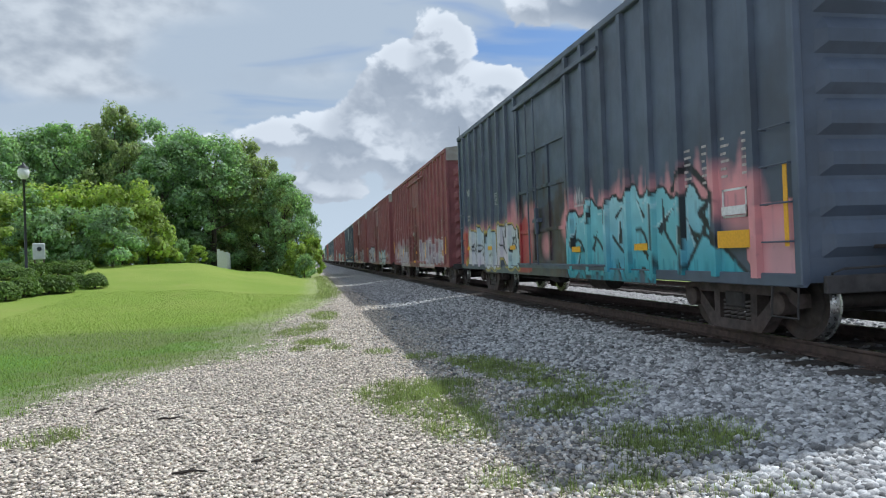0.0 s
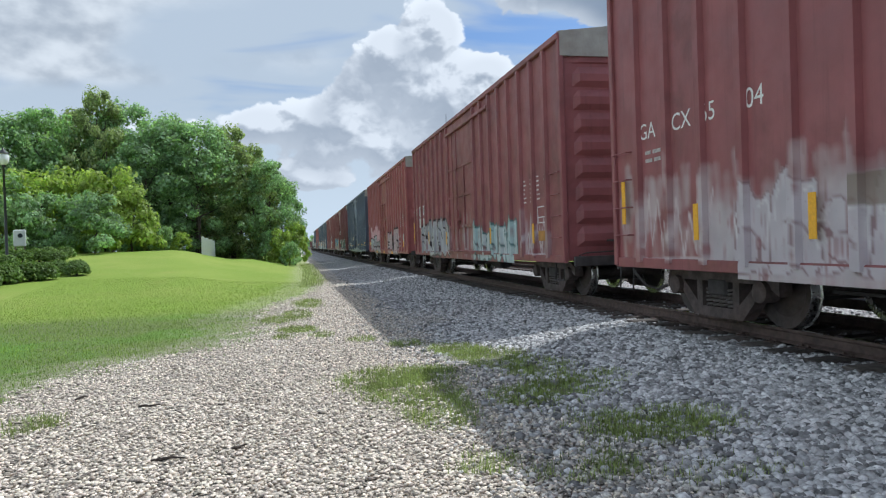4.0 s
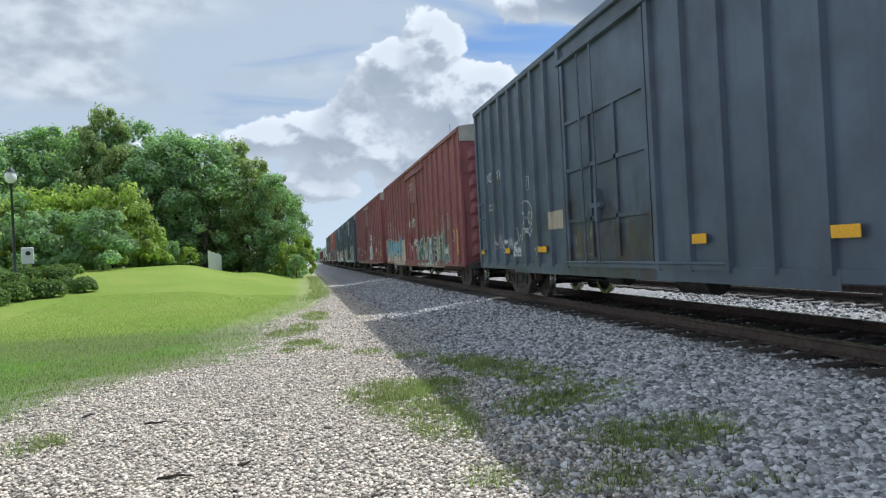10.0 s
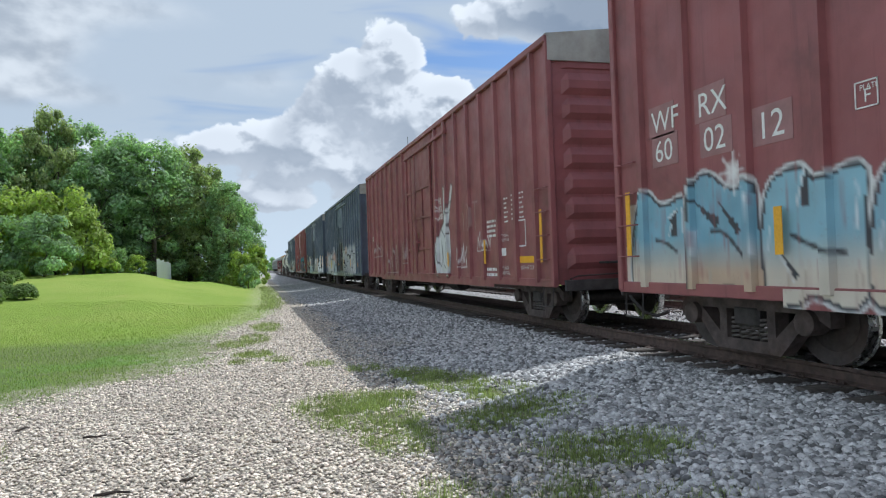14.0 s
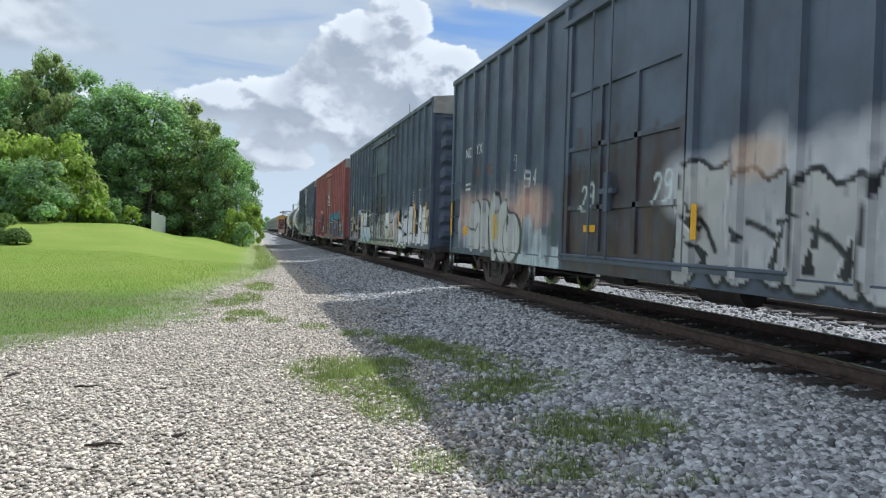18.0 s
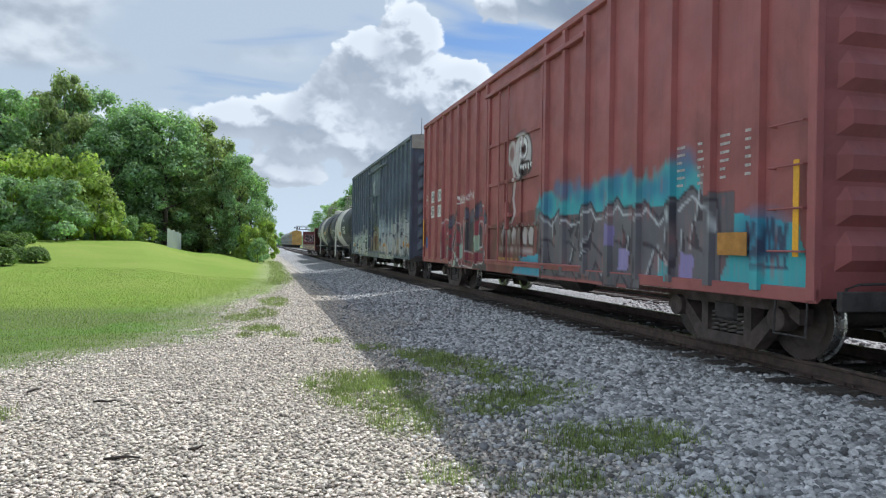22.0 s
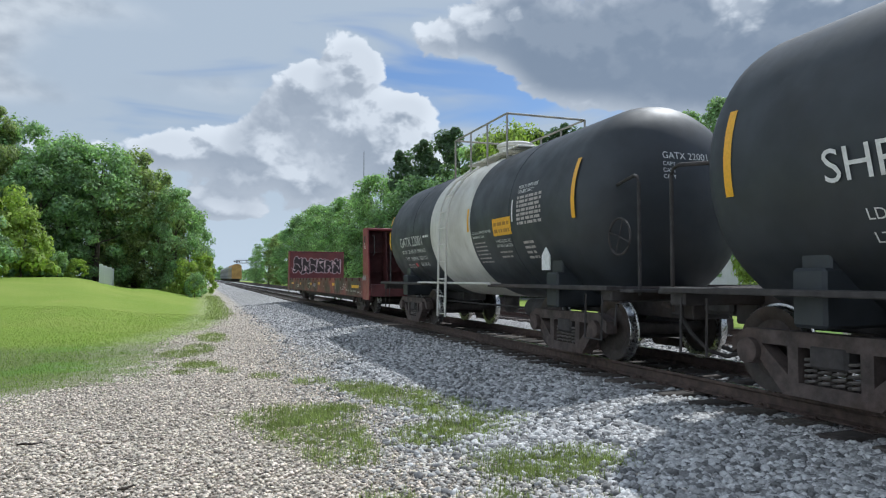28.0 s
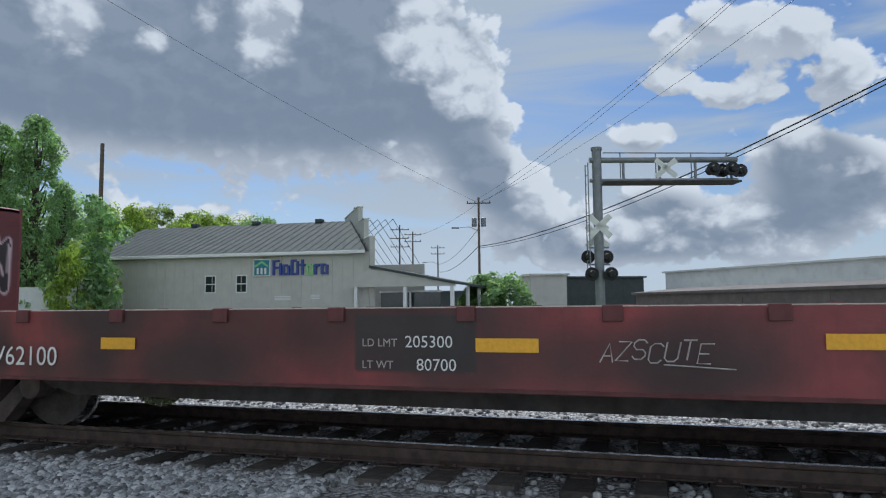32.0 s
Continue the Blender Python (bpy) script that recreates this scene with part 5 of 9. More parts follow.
w.line([(1.2, 0.74), (6.8, 0.72)], 0.08, (0.5, 0.48, 0.5), 0.05, 0.8)
flames(w, 2.6, 5.2, 1.75, 0.25, (0.6, 0.56, 0.58), 9, 33, 0.6, 0.03)
w.tag(-0.5, 2.05, 0.3, 0.25, WHITE, 9)
w.tag(-0.5, 1.5, 0.25, 0.45, WHITE, 19)
fray(w, 501, 0.6)
CAR_B = boxcar("oxide red box car with pale grey graffiti", 15.5, "oxide", 23.42, w)
usual(CAR_B, 12)
words(CAR_B, "GA", -6.96, 2.47, 0.22)
words(CAR_B, "CX", -6.12, 2.47, 0.22)
words(CAR_B, "65", -5.48, 2.47, 0.22)
words(CAR_B, "804", -4.8, 2.47, 0.22)
for u, v, h in ((-7.4, 1.31, 0.62), (-5.57, 1.06, 0.44), (-3.67, 1.05, 0.44), (3.0, 1.05, 0.62), (7.3, 1.15, 0.62)):
    stripe(CAR_B, u, v, 0.1, h)
stripe(CAR_B, 0.45, 1.22, 0.3, 0.1, x=-PANEL - 0.07)
stripe(CAR_B, 0.0, 0.82, 0.4, 0.09, x=-PANEL - 0.1)

# --- car C: silver and black piece at the rear, grey-green letters ahead ---
w = Wall(15.6, 2.6)
wild(w, -6.35, -1.65, 0.66, 1.72, 6, [shade((0.30, 0.30, 0.31), (0.44, 0.44, 0.46)), SILVER, shade((0.5, 0.5, 0.5), (0.30, 0.31, 0.33))], BLACK, (0.62, 0.62, 0.64), 341, 0.06, 0.02, 0.3, 3, 1.15, 1)
streaky(w, -1.5, 1.5, 0.65, 1.4, SILVER, 24, 3, 0.35)
wild(w, 1.2, 5.0, 0.68, 1.62, 5, [shade((0.42, 0.50, 0.50), (0.30, 0.46, 0.46)), (0.48, 0.54, 0.54)], (0.06, 0.15, 0.15), (0.6, 0.66, 0.66), 342, 0.045, 0.1, 0.28, 2, 1.0, 1)
w.poly([(4.3, 0.62), (5.2, 0.6), (4.9, 0.95), (4.4, 0.9)], (0.42, 0.5, 0.5), 0.9)
w.tag(5.4, 0.75, 1.5, 0.8, (0.5, 0.42, 0.44), 44, 0.028, 9)
w.tag(5.6, 0.85, 1.1, 0.75, (0.56, 0.48, 0.5), 45, 0.02, 8)
streaky(w, 5.2, 7.0, 0.7, 1.3, (0.4, 0.33, 0.35), 26, 8, 0.5)
fray(w, 502, 0.55)
CAR_C = boxcar("dark red box car with silver and black graffiti", 15.6, "oxide", 40.9, w)
usual(CAR_C, 13, mat="white")
for u, v, t in ((-7.12, 2.2, "HK"), (-6.38, 2.2, "RX"), (-7.12, 1.72, "51"), (-6.38, 1.72, "01")):
    stripe(CAR_C, u, v, 0.46, 0.34, "white", "white_panel", -PANEL - 0.006)
    words(CAR_C, t, u + 0.05, v + 0.05, 0.24, "blackpatch", -PANEL - 0.010)
plate_f(CAR_C, -4.9, 1.68, 0.34)
stripe(CAR_C, -7.78, 1.1, 0.08, 0.85)
words(CAR_C, "WORK", -7.56, 2.38, 0.11)
words(CAR_C, "SAFELY", -7.62, 2.24, 0.11)
stripe(CAR_C, -4.82, 1.08, 0.11, 0.45)
for u in (-1.9, 3.1, 6.2):
    stripe(CAR_C, u, 1.05, 0.1, 0.4)
stripe(CAR_C, -7.0, 1.2, 0.4, 0.25, "primer", "primer_patch", -PANEL - 0.007)

# --- car D: pink cloud and grey letters ---
w = Wall(15.5, 2.6)
cloud_of(w, -6.0, -2.2, 1.75, 0.38, (0.66, 0.40, 0.41), 12, 7, 0.9, 0.25)
w.poly([(-6.35, 0.66), (-6.3, 1.25), (-6.0, 1.7), (-4.0, 1.9), (-2.2, 1.6), (-2.0, 0.7)], (0.64, 0.42, 0.42), 0.9)
flames(w, -6.6, -6.0, 0.75, 0.8, (0.68, 0.56, 0.55), 6, 55, 0.8, 0.05)
wild(w, -6.2, -1.9, 0.66, 1.55, 5, [shade((0.42, 0.40, 0.39), (0.36, 0.48, 0.44), 0.8, 1.4), shade((0.50, 0.47, 0.46), (0.26, 0.25, 0.25), 0.75, 1.4), shade((0.28, 0.26, 0.26), (0.5, 0.48, 0.47))], (0.03, 0.02, 0.025), (0.64, 0.64, 0.64), 351, 0.06, -0.06, 0.2, 3, 1.15, 1)
for u in (-5.2, -4.0, -2.9):
    for a in (0.12, 0.2, 0.28):
        w.line([(u + a * math.cos(t * 0.5), 1.1 + 1.1 * a * math.sin(t * 0.5)) for t in range(14)], 0.016, (0.60, 0.57, 0.56) if a != 0.2 else (0.2, 0.2, 0.2), 0.014, 0.8)
gd = shade((0.55, 0.45, 0.45), (0.42, 0.32, 0.33), 0.7, 2.0)
wild(w, 1.35, 5.1, 0.68, 1.9, 4, [gd, shade((0.40, 0.30, 0.30), (0.58, 0.48, 0.48))], (0.03, 0.02, 0.024), (0.68, 0.64, 0.64), 352, 0.07, 0.02, 0.25, 3, 0.95, 2)
flames(w, 1.5, 5.2, 0.7, 0.35, (0.6, 0.52, 0.52), 20, 53, 0.6, 0.04)
w.line([(5.35, 1.9), (5.42, 0.95), (5.6, 1.1), (5.4, 1.35), (5.65, 1.6)], 0.022, (0.5, 0.4, 0.4), 0.012, 0.85)
w.blob(-6.15, 2.02, 0.2, 0.18, (0.68, 0.5, 0.5), 0.4, 0.9)
drips(w, -6.3, -2, 0.9, (0.45, 0.42, 0.42), 14, 5)
streaky(w, -1.4, 1.2, 0.7, 1.4, (0.4, 0.3, 0.3), 16, 9, 0.35)
fray(w, 503, 0.4)
CAR_D = boxcar("red box car with pink and grey graffiti", 15.5, "red", 58.44, w)
usual(CAR_D, 14, panel=False, mat="white")
words(CAR_D, "GA", -6.87, 2.49, 0.23)
words(CAR_D, "CX", -6.03, 2.49, 0.23)
words(CAR_D, "558", -5.43, 2.48, 0.23)
plate_f(CAR_D, -5.42, 2.1, 0.32)
stripe(CAR_D, -6.82, 1.08, 0.44, 0.22)
stripe(CAR_D, -7.72, 1.12, 0.3, 0.18, "rustpatch", "paint_patch")
stripe(CAR_D, 6.13, 1.22, 0.46, 0.35, "white", "white_panel", -PANEL - 0.008)
stripe(CAR_D, 6.13, 0.98, 0.48, 0.25, x=-PANEL - 0.010)
stripe(CAR_D, -2.62, 0.9, 0.62, 0.52, "blackpatch", "black_panel", -PANEL - 0.008)
words(CAR_D, "FLOOR", -2.58, 1.16, 0.1)
words(CAR_D, "CAP", -2.45, 0.98, 0.1)
for u in (-3.75, -0.5, 2.6):
    stripe(CAR_D, u, 0.64, 0.5, 0.13, x=-PANEL - 0.05)
bars(CAR_D, 0.4, 1.15, 0.5, 2, 0.1, 0.05, "white", 3)

# --- car E: plain, with chalk drawings ---
w = Wall(15.55, 2.6)
for pts in ([(-4.6, 1.6), (-4.5, 1.3), (-4.4, 1.45), (-4.3, 1.3), (-4.2, 1.65)], [(-3.4, 1.05), (-3.2, 1.0), (-3.25, 1.2), (-3.5, 1.1)]):
    w.line(pts, 0.014, WHITE, 0.008, 0.9)
ring = [(-3.85 + 0.28 * math.cos(a * 0.4), 1.85 + 0.3 * math.sin(a * 0.4)) for a in range(17)]
w.line(ring, 0.014, WHITE, 0.008, 0.9)
for du in (-0.1, 0.1):
    w.line([(-3.85 + du + 0.07 * math.cos(a * 0.4), 1.8 + 0.12 * math.sin(a * 0.4)) for a in range(17)], 0.014, WHITE, 0.008, 0.9)
w.line([(-4.1, 1.6), (-4.0, 1.42), (-3.85, 1.5), (-3.75, 1.4), (-3.6, 1.55)], 0.014, WHITE, 0.008, 0.9)
w.tag(-6.5, 1.2, 0.8, 0.3, (0.5, 0.4, 0.36), 3)
w.tag(-5.6, 1.1, 1.0, 0.3, WHITE, 4)
w.tag(-1.3, 1.0, 0.8, 0.5, (0.45, 0.40, 0.2), 6)
w.tag(-4.9, 1.0, 0.5, 0.25, WHITE, 8)
w.poly([(-2.5, 1.5), (-1.75, 1.5), (-1.75, 1.85), (-2.5, 1.85)], (0.5, 0.42, 0.32), 0.9)
rusty_door(w, 430, (0.035, 0.032, 0.034), 1.55, 1.6)
fray(w, 509, 0.3)
CAR_E = boxcar("plain dark blue-grey box car with chalk scribbles", 15.5, "navy", 76.0, w)
usual(CAR_E, 15)
words(CAR_E, "ND", -6.90, 2.86, 0.23)
words(CAR_E, "YX", -6.04, 2.86, 0.23)
plate_f(CAR_E, -3.95, 2.38)
for u, v, a in ((2.5, 1.1, 0.3), (4.75, 1.1, 0.34), (5.8, 1.08, 0.3), (7.0, 1.05, 0.42), (-7.52, 1.05, 0.3), (-5.35, 1.05, 0.35), (-3.1, 1.05, 0.5)):
    stripe(CAR_E, u, v, a, 0.12)
stripe(CAR_E, 7.0, 1.2, 0.42, 0.13)

# --- car F: dark green letters edged in white, blue and tan letters behind ---
w = Wall(18.6, 2.8)
GREEN = (0.035, 0.10, 0.085)
ga = shade((0.20, 0.30, 0.27), (0.05, 0.15, 0.13), 0.8, 1.8)
wild(w, 1.0, 7.0, 0.68, 1.95, 6, [ga, shade((0.12, 0.20, 0.18), (0.04, 0.14, 0.12)), shade((0.40, 0.46, 0.44), (0.06, 0.17, 0.14), 0.8, 1.5), (0.05, 0.075, 0.07)], (0.60, 0.62, 0.60), (0.64, 0.66, 0.65), 361, 0.045, 0.05, 0.22, 2, 1.15, 1)
for k in range(9):
    u = 1.3 + k * 0.62
    w.poly([(u, 0.8 + 0.1 * (k % 3)), (u + 0.1, 1.5 + 0.1 * (k % 2)), (u + 0.2, 0.9)], (0.03, 0.05, 0.045) if k % 2 else (0.5, 0.54, 0.52), 0.85)
flames(w, 1.1, 7.2, 0.66, 0.4, (0.36, 0.42, 0.40), 30, 63, 0.55, 0.05)
for u, v in ((1.75, 1.55), (2.3, 0.95), (4.3, 1.0)):
    w.blob(u, v, 0.09, 0.12, (0.55, 0.12, 0.14), 0.5, 0.7)
w.poly([(6.5, 1.42), (7.15, 1.38), (7.2, 2.2), (6.5, 2.2)], (0.20, 0.10, 0.09), 1)
w.poly([(5.45, 1.72), (6.1, 1.76), (6.15, 2.0), (5.45, 1.96)], (0.20, 0.10, 0.09), 1)
w.poly([(5.1, 0.65), (6.3, 0.62), (6.3, 0.85), (5.1, 0.9)], (0.22, 0.12, 0.10), 1)
tan = shade((0.58, 0.51, 0.41), (0.20, 0.40, 0.50), 0.95, 1.35)
w.poly([(-9.15, 0.7), (-9.1, 1.85), (-8.8, 1.8), (-8.7, 0.7)], (0.58, 0.50, 0.42), 0.95)
wild(w, -9.0, -3.1, 0.66, 1.95, 5, [tan, shade((0.50, 0.38, 0.27), (0.18, 0.37, 0.47), 0.95, 1.3), shade((0.60, 0.55, 0.46), (0.24, 0.44, 0.53), 0.95, 1.3)], (0.03, 0.04, 0.05), (0.66, 0.70, 0.72), 371, 0.035, 0.05, 0.14, 2, 1.08, 2, (0.60, 0.62, 0.62))
w.poly([(-3.15, 0.64), (-3.1, 1.75), (-2.75, 1.9), (-2.6, 1.5), (-2.6, 0.66)], (0.62, 0.58, 0.48), 0.95)
for u, v in ((-7.0, 1.98), (-4.4, 2.12)):
    for a in range(8):
        w.line([(u, v), (u + 0.22 * math.cos(a * 0.785), v + 0.22 * math.sin(a * 0.785))], 0.014, WHITE, 0.02, 0.75)
    w.blob(u, v, 0.1, 0.1, WHITE, 1.0, 0.9)
drips(w, -9.0, -2.6, 0.95, (0.45, 0.38, 0.30), 16, 7)
for u, v, a, b, k in ((-1.1, 2.35, 0.7, 0.35, 21), (-0.1, 2.3, 0.75, 0.4, 22), (-0.9, 1.3, 0.6, 0.4, 23), (0.3, 1.5, 0.5, 0.3, 24)):
    w.tag(u, v, a, b, WHITE, k, 0.011, 22)
    w.tag(u + 0.03, v + 0.04, a * 0.95, b * 0.8, WHITE, k + 200, 0.009, 17)
fray(w, 504, 0.45)
CAR_F = boxcar("long oxide red box car with green and cyan graffiti", 18.6, "oxide", 93.42, w, top=2.8, pitch=0.945, first=2.05)
usual(CAR_F, 16, left=-4.6, right=6.55, mat="white", panel=False)
for u, v, t in ((-8.43, 2.64, "WF"), (-7.53, 2.65, "RX"), (-8.38, 2.28, "60"), (-7.45, 2.26, "02"), (-6.63, 2.24, "12")):
    stripe(CAR_F, u - 0.06, v - 0.06, 0.52, 0.38, "primer", "primer_patch", -PANEL - 0.005)
    words(CAR_F, t, u, v, 0.26, x=-PANEL - 0.009)
plate_f(CAR_F, -5.5, 2.28, 0.22)
for u, v, h in ((-9.0, 1.14, 0.84), (-6.38, 1.12, 0.45), (-2.75, 1.05, 0.6), (3.0, 1.15, 0.45), (5.85, 1.1, 0.6), (8.6, 1.05, 0.8)):
    stripe(CAR_F, u, v, 0.1, h)
words(CAR_F, "60K", -2.35, 1.1, 0.13)
words(CAR_F, "SEAL", 0.55, 1.25, 0.09, x=-PANEL - 0.02)
words(CAR_F, "CLOSE AND LOCK", -0.75, 4.05, 0.11, x=-PANEL - 0.02)
words(CAR_F, "BEFORE MOVING", -0.7, 3.87, 0.11, x=-PANEL - 0.02)
bars(CAR_F, 5.66, 1.9, 0.45, 3, 0.07, 0.03, "white", 30)
frame_sign(CAR_F, 7.6, 1.5, 0.4, 0.34)

# --- car G: a white painted hand ---
w = Wall(18.7, 3.4)
hand = [(1.75, 0.82), (3.05, 0.8), (3.2, 1.35), (3.15, 1.95), (3.05, 2.1), (3.5, 3.05), (3.35, 3.12), (2.95, 2.35), (2.75, 3.15), (2.6, 3.12), (2.6, 2.2), (2.25, 2.0), (2.0, 1.75), (1.62, 1.7), (1.58, 1.3)]
w.poly(hand, (0.62, 0.64, 0.64), 1, (0.08, 0.07, 0.07), 0.014)
for pts in ([(2.0, 1.7), (2.05, 1.2), (2.25, 1.05), (2.4, 1.25), (2.35, 1.75)], [(2.4, 1.6), (2.5, 1.1), (2.7, 1.0), (2.8, 1.3)], [(2.3, 2.05), (2.7, 1.8), (3.1, 1.9)], [(2.7, 1.75), (2.95, 1.5), (2.9, 1.2)],
            [(1.62, 1.65), (1.75, 1.2), (1.95, 1.0)], [(2.75, 2.9), (2.98, 2.6), (3.35, 2.7)], [(2.8, 2.6), (3.0, 2.4), (3.25, 2.5)]):
    w.line(pts, 0.016, (0.05, 0.05, 0.05))
w.poly([(2.85, 1.1), (3.0, 1.1), (2.95, 1.7), (2.8, 1.6)], (0.12, 0.1, 0.1), 0.9)
w.letters("THE", 2.02, 2.72, 0.1, 0.13, 0.012, WHITE, None, 0, 0, 0.02, 1, 0.05)
w.letters("COOL", 2.0, 2.5, 0.1, 0.13, 0.012, WHITE, None, 0, 0, 0.02, 2, 0.04)
w.letters("HAND", 1.98, 2.28, 0.1, 0.13, 0.012, WHITE, None, 0, 0, 0.02, 3, 0.05)
w.tag(3.75, 1.05, 0.75, 0.5, WHITE, 31)
w.tag(5.3, 1.4, 0.9, 0.35, WHITE, 32)
w.tag(-8.0, 1.5, 1.8, 0.6, (0.45, 0.35, 0.34), 33, 0.02)
w.tag(-5.4, 0.9, 2.2, 0.9, (0.42, 0.32, 0.31), 34, 0.02)
w.tag(-2.6, 1.2, 0.8, 0.7, (0.42, 0.32, 0.31), 35, 0.02)
w.line([(4.3, 2.3), (4.35, 1.9)], 0.02, (0.4, 0.27, 0.26))
w.letters("OT", 4.6, 1.9, 0.35, 0.6, 0.025, (0.34, 0.2, 0.19), None, 0, 0, 0.05, 4)
fray(w, 510, 0.3)
CAR_G = boxcar("long oxide red box car with a white painted hand", 18.7, "oxide", 114.08, w, top=3.3, pitch=0.945, first=2.05)
usual(CAR_G, 17, left=-8.4, right=7.4, mat="white", panel=False)
bars(CAR_G, 6.0, 1.95, 0.62, 4, 0.1, 0.05, "white", 41)
frame_sign(CAR_G, 7.62, 1.4, 0.5, 0.5)
stripe(CAR_G, 6.78, 1.25, 0.3, 0.15, "white", "white_label", -PANEL - 0.006)
stripe(CAR_G, 7.6, 1.1, 1.0, 0.12, x=-PANEL - 0.006)
for u, v, h in ((5.95, 1.1, 0.5), (3.1, 1.05, 0.35), (8.9, 1.1, 0.9)):
    stripe(CAR_G, u, v, 0.09, h)
bars(CAR_G, 5.8, 0.95, 0.8, 2, 0.11, 0.06, "white", 43)
words(CAR_G, "EMPTY CG 4-11", 6.7, 1.62, 0.06)
words(CAR_G, "FLOOR HT 3-8", 6.7, 1.53, 0.06)
words(CAR_G, "LIFT, JACK", 6.75, 0.98, 0.07)
words(CAR_G, "AND PULL", 6.8, 0.88, 0.07)
words(CAR_G, "3 INCH HF COMP", 7.75, 0.98, 0.07)

# --- car H: grey letters ahead, white balloon letters behind ---
w = Wall(15.6, 2.8)
rusty_door(w, 410, top=2.6)
cloud_of(w, 1.2, 5.6, 1.75, 0.35, (0.55, 0.55, 0.57), 12, 10, 0.75, 0.7)
flames(w, 1.3, 5.7, 1.6, 0.6, (0.58, 0.58, 0.60), 26, 101, 0.6)
wild(w, 1.3, 5.75, 0.68, 1.9, 5, [shade((0.40, 0.40, 0.39), (0.50, 0.50, 0.48)), shade((0.5, 0.5, 0.5), (0.36, 0.37, 0.38))], BLACK, (0.66, 0.66, 0.66), 381, 0.055, 0.06, 0.2, 3, 1.15, 2)
w.blob(2.6, 1.98, 0.4, 0.2, (0.62, 0.42, 0.28), 0.9, 0.6)
w.poly([(5.1, 0.6), (5.5, 1.3), (6.0, 1.1), (6.05, 0.7)], (0.6, 0.6, 0.6), 0.95)
w.tag(5.6, 1.5, 0.5, 0.35, WHITE, 41)
flames(w, -6.9, -2.6, 1.55, 0.75, (0.48, 0.46, 0.46), 26, 102, 0.5)
cloud_of(w, -6.9, -2.4, 1.55, 0.42, (0.60, 0.40, 0.33), 12, 11, 0.65, 0.9)
w.poly([(-3.5, 1.9), (-2.6, 1.72), (-3.2, 1.45), (-3.8, 1.5)], (0.58, 0.38, 0.31), 0.85)
w.poly([(-3.5, 0.64), (-3.7, 1.35), (-3.3, 1.2), (-3.05, 1.55), (-2.8, 1.15), (-2.45, 1.35), (-2.2, 1.0), (-1.75, 0.95), (-1.7, 0.64)], (0.50, 0.58, 0.60), 0.9)
flames(w, -3.6, -1.8, 0.7, 0.75, (0.55, 0.62, 0.64), 18, 103, 0.75, 0.07)
streaky(w, -3.4, -1.9, 0.7, 1.1, (0.05, 0.07, 0.08), 14, 104, 0.5)
for u, v, a, b in ((-6.02, 1.28, 0.32, 0.6), (-5.42, 1.25, 0.33, 0.62), (-4.82, 1.3, 0.36, 0.74), (-4.3, 1.22, 0.40, 0.6), (-3.9, 1.1, 0.42, 0.46)):
    w.blob(u + 0.05, v - 0.02, a + 0.09, b + 0.05, (0.04, 0.045, 0.05), 0.06)
    w.blob(u, v, a, b, shade((0.58, 0.58, 0.54), (0.50, 0.51, 0.50)), 0.06)
w.poly([(-4.15, 1.25), (-3.85, 1.6), (-3.95, 1.2)], BLACK)
w.blob(-4.05, 1.4, 0.12, 0.22, BLACK, 0.2)
w.line([(-6.28, 1.3), (-6.05, 1.22), (-5.88, 1.38)], 0.02, BLACK)
w.line([(-5.2, 1.5), (-5.12, 0.95), (-5.0, 0.75)], 0.03, BLACK)
w.blob(-4.75, 1.3, 0.16, 0.3, (0.62, 0.52, 0.12), 0.7, 0.8)
for u in (-6.2, -5.4, -4.5, -4.0):
    w.line([(u, 0.85), (u + 0.1, 0.85)], 0.012, BLACK)
streaky(w, -7.3, -6.4, 0.7, 1.2, (0.5, 0.55, 0.6), 14, 4, 0.6)
for u, v, h in ((-1.05, 3.0, 0.34), (-1.05, 1.55, 0.36), (0.85, 1.6, 0.36)):
    w.letters("2", u, v, 0.13, h, 0.02, (0.62, 0.70, 0.70), None, 0, 0.1, 0.03, 51)
    w.letters("9", u + 0.22, v, 0.13, h, 0.02, (0.62, 0.70, 0.70), None, 0, 0.1, 0.03, 52)
w.letters("29", -3.35, 2.02, 0.1, 0.28, 0.014, WHITE, None, 0, 0.1, 0.03, 53)
w.letters("4", -2.92, 2.02, 0.1, 0.28, 0.014, WHITE, None, 0, 0.1, 0.03, 54)
fray(w, 505, 0.45)
CAR_H = boxcar("dark blue-grey box car with white balloon letters", 15.65, "navy", 134.85, w, top=2.7)
usual(CAR_H, 18, right=6.1, mat="white")
words(CAR_H, "ND", -6.87, 2.88, 0.23)
words(CAR_H, "YX", -6.12, 2.90, 0.23)
words(CAR_H, "01", -6.12, 2.42, 0.21, "rusttext")
words(CAR_H, "82", -5.34, 2.42, 0.21, "rusttext")
plate_f(CAR_H, -4.02, 2.36)
for u, v, h in ((-7.72, 1.1, 0.8), (-4.72, 1.05, 0.5), (1.7, 1.15, 0.4), (4.38, 1.1, 0.4)):
    stripe(CAR_H, u, v, 0.1, h)
stripe(CAR_H, -0.85, 1.22, 0.35, 0.1, x=-PANEL - 0.07)
stripe(CAR_H, -6.95, 1.12, 0.32, 0.2, x=-PANEL - 0.01)

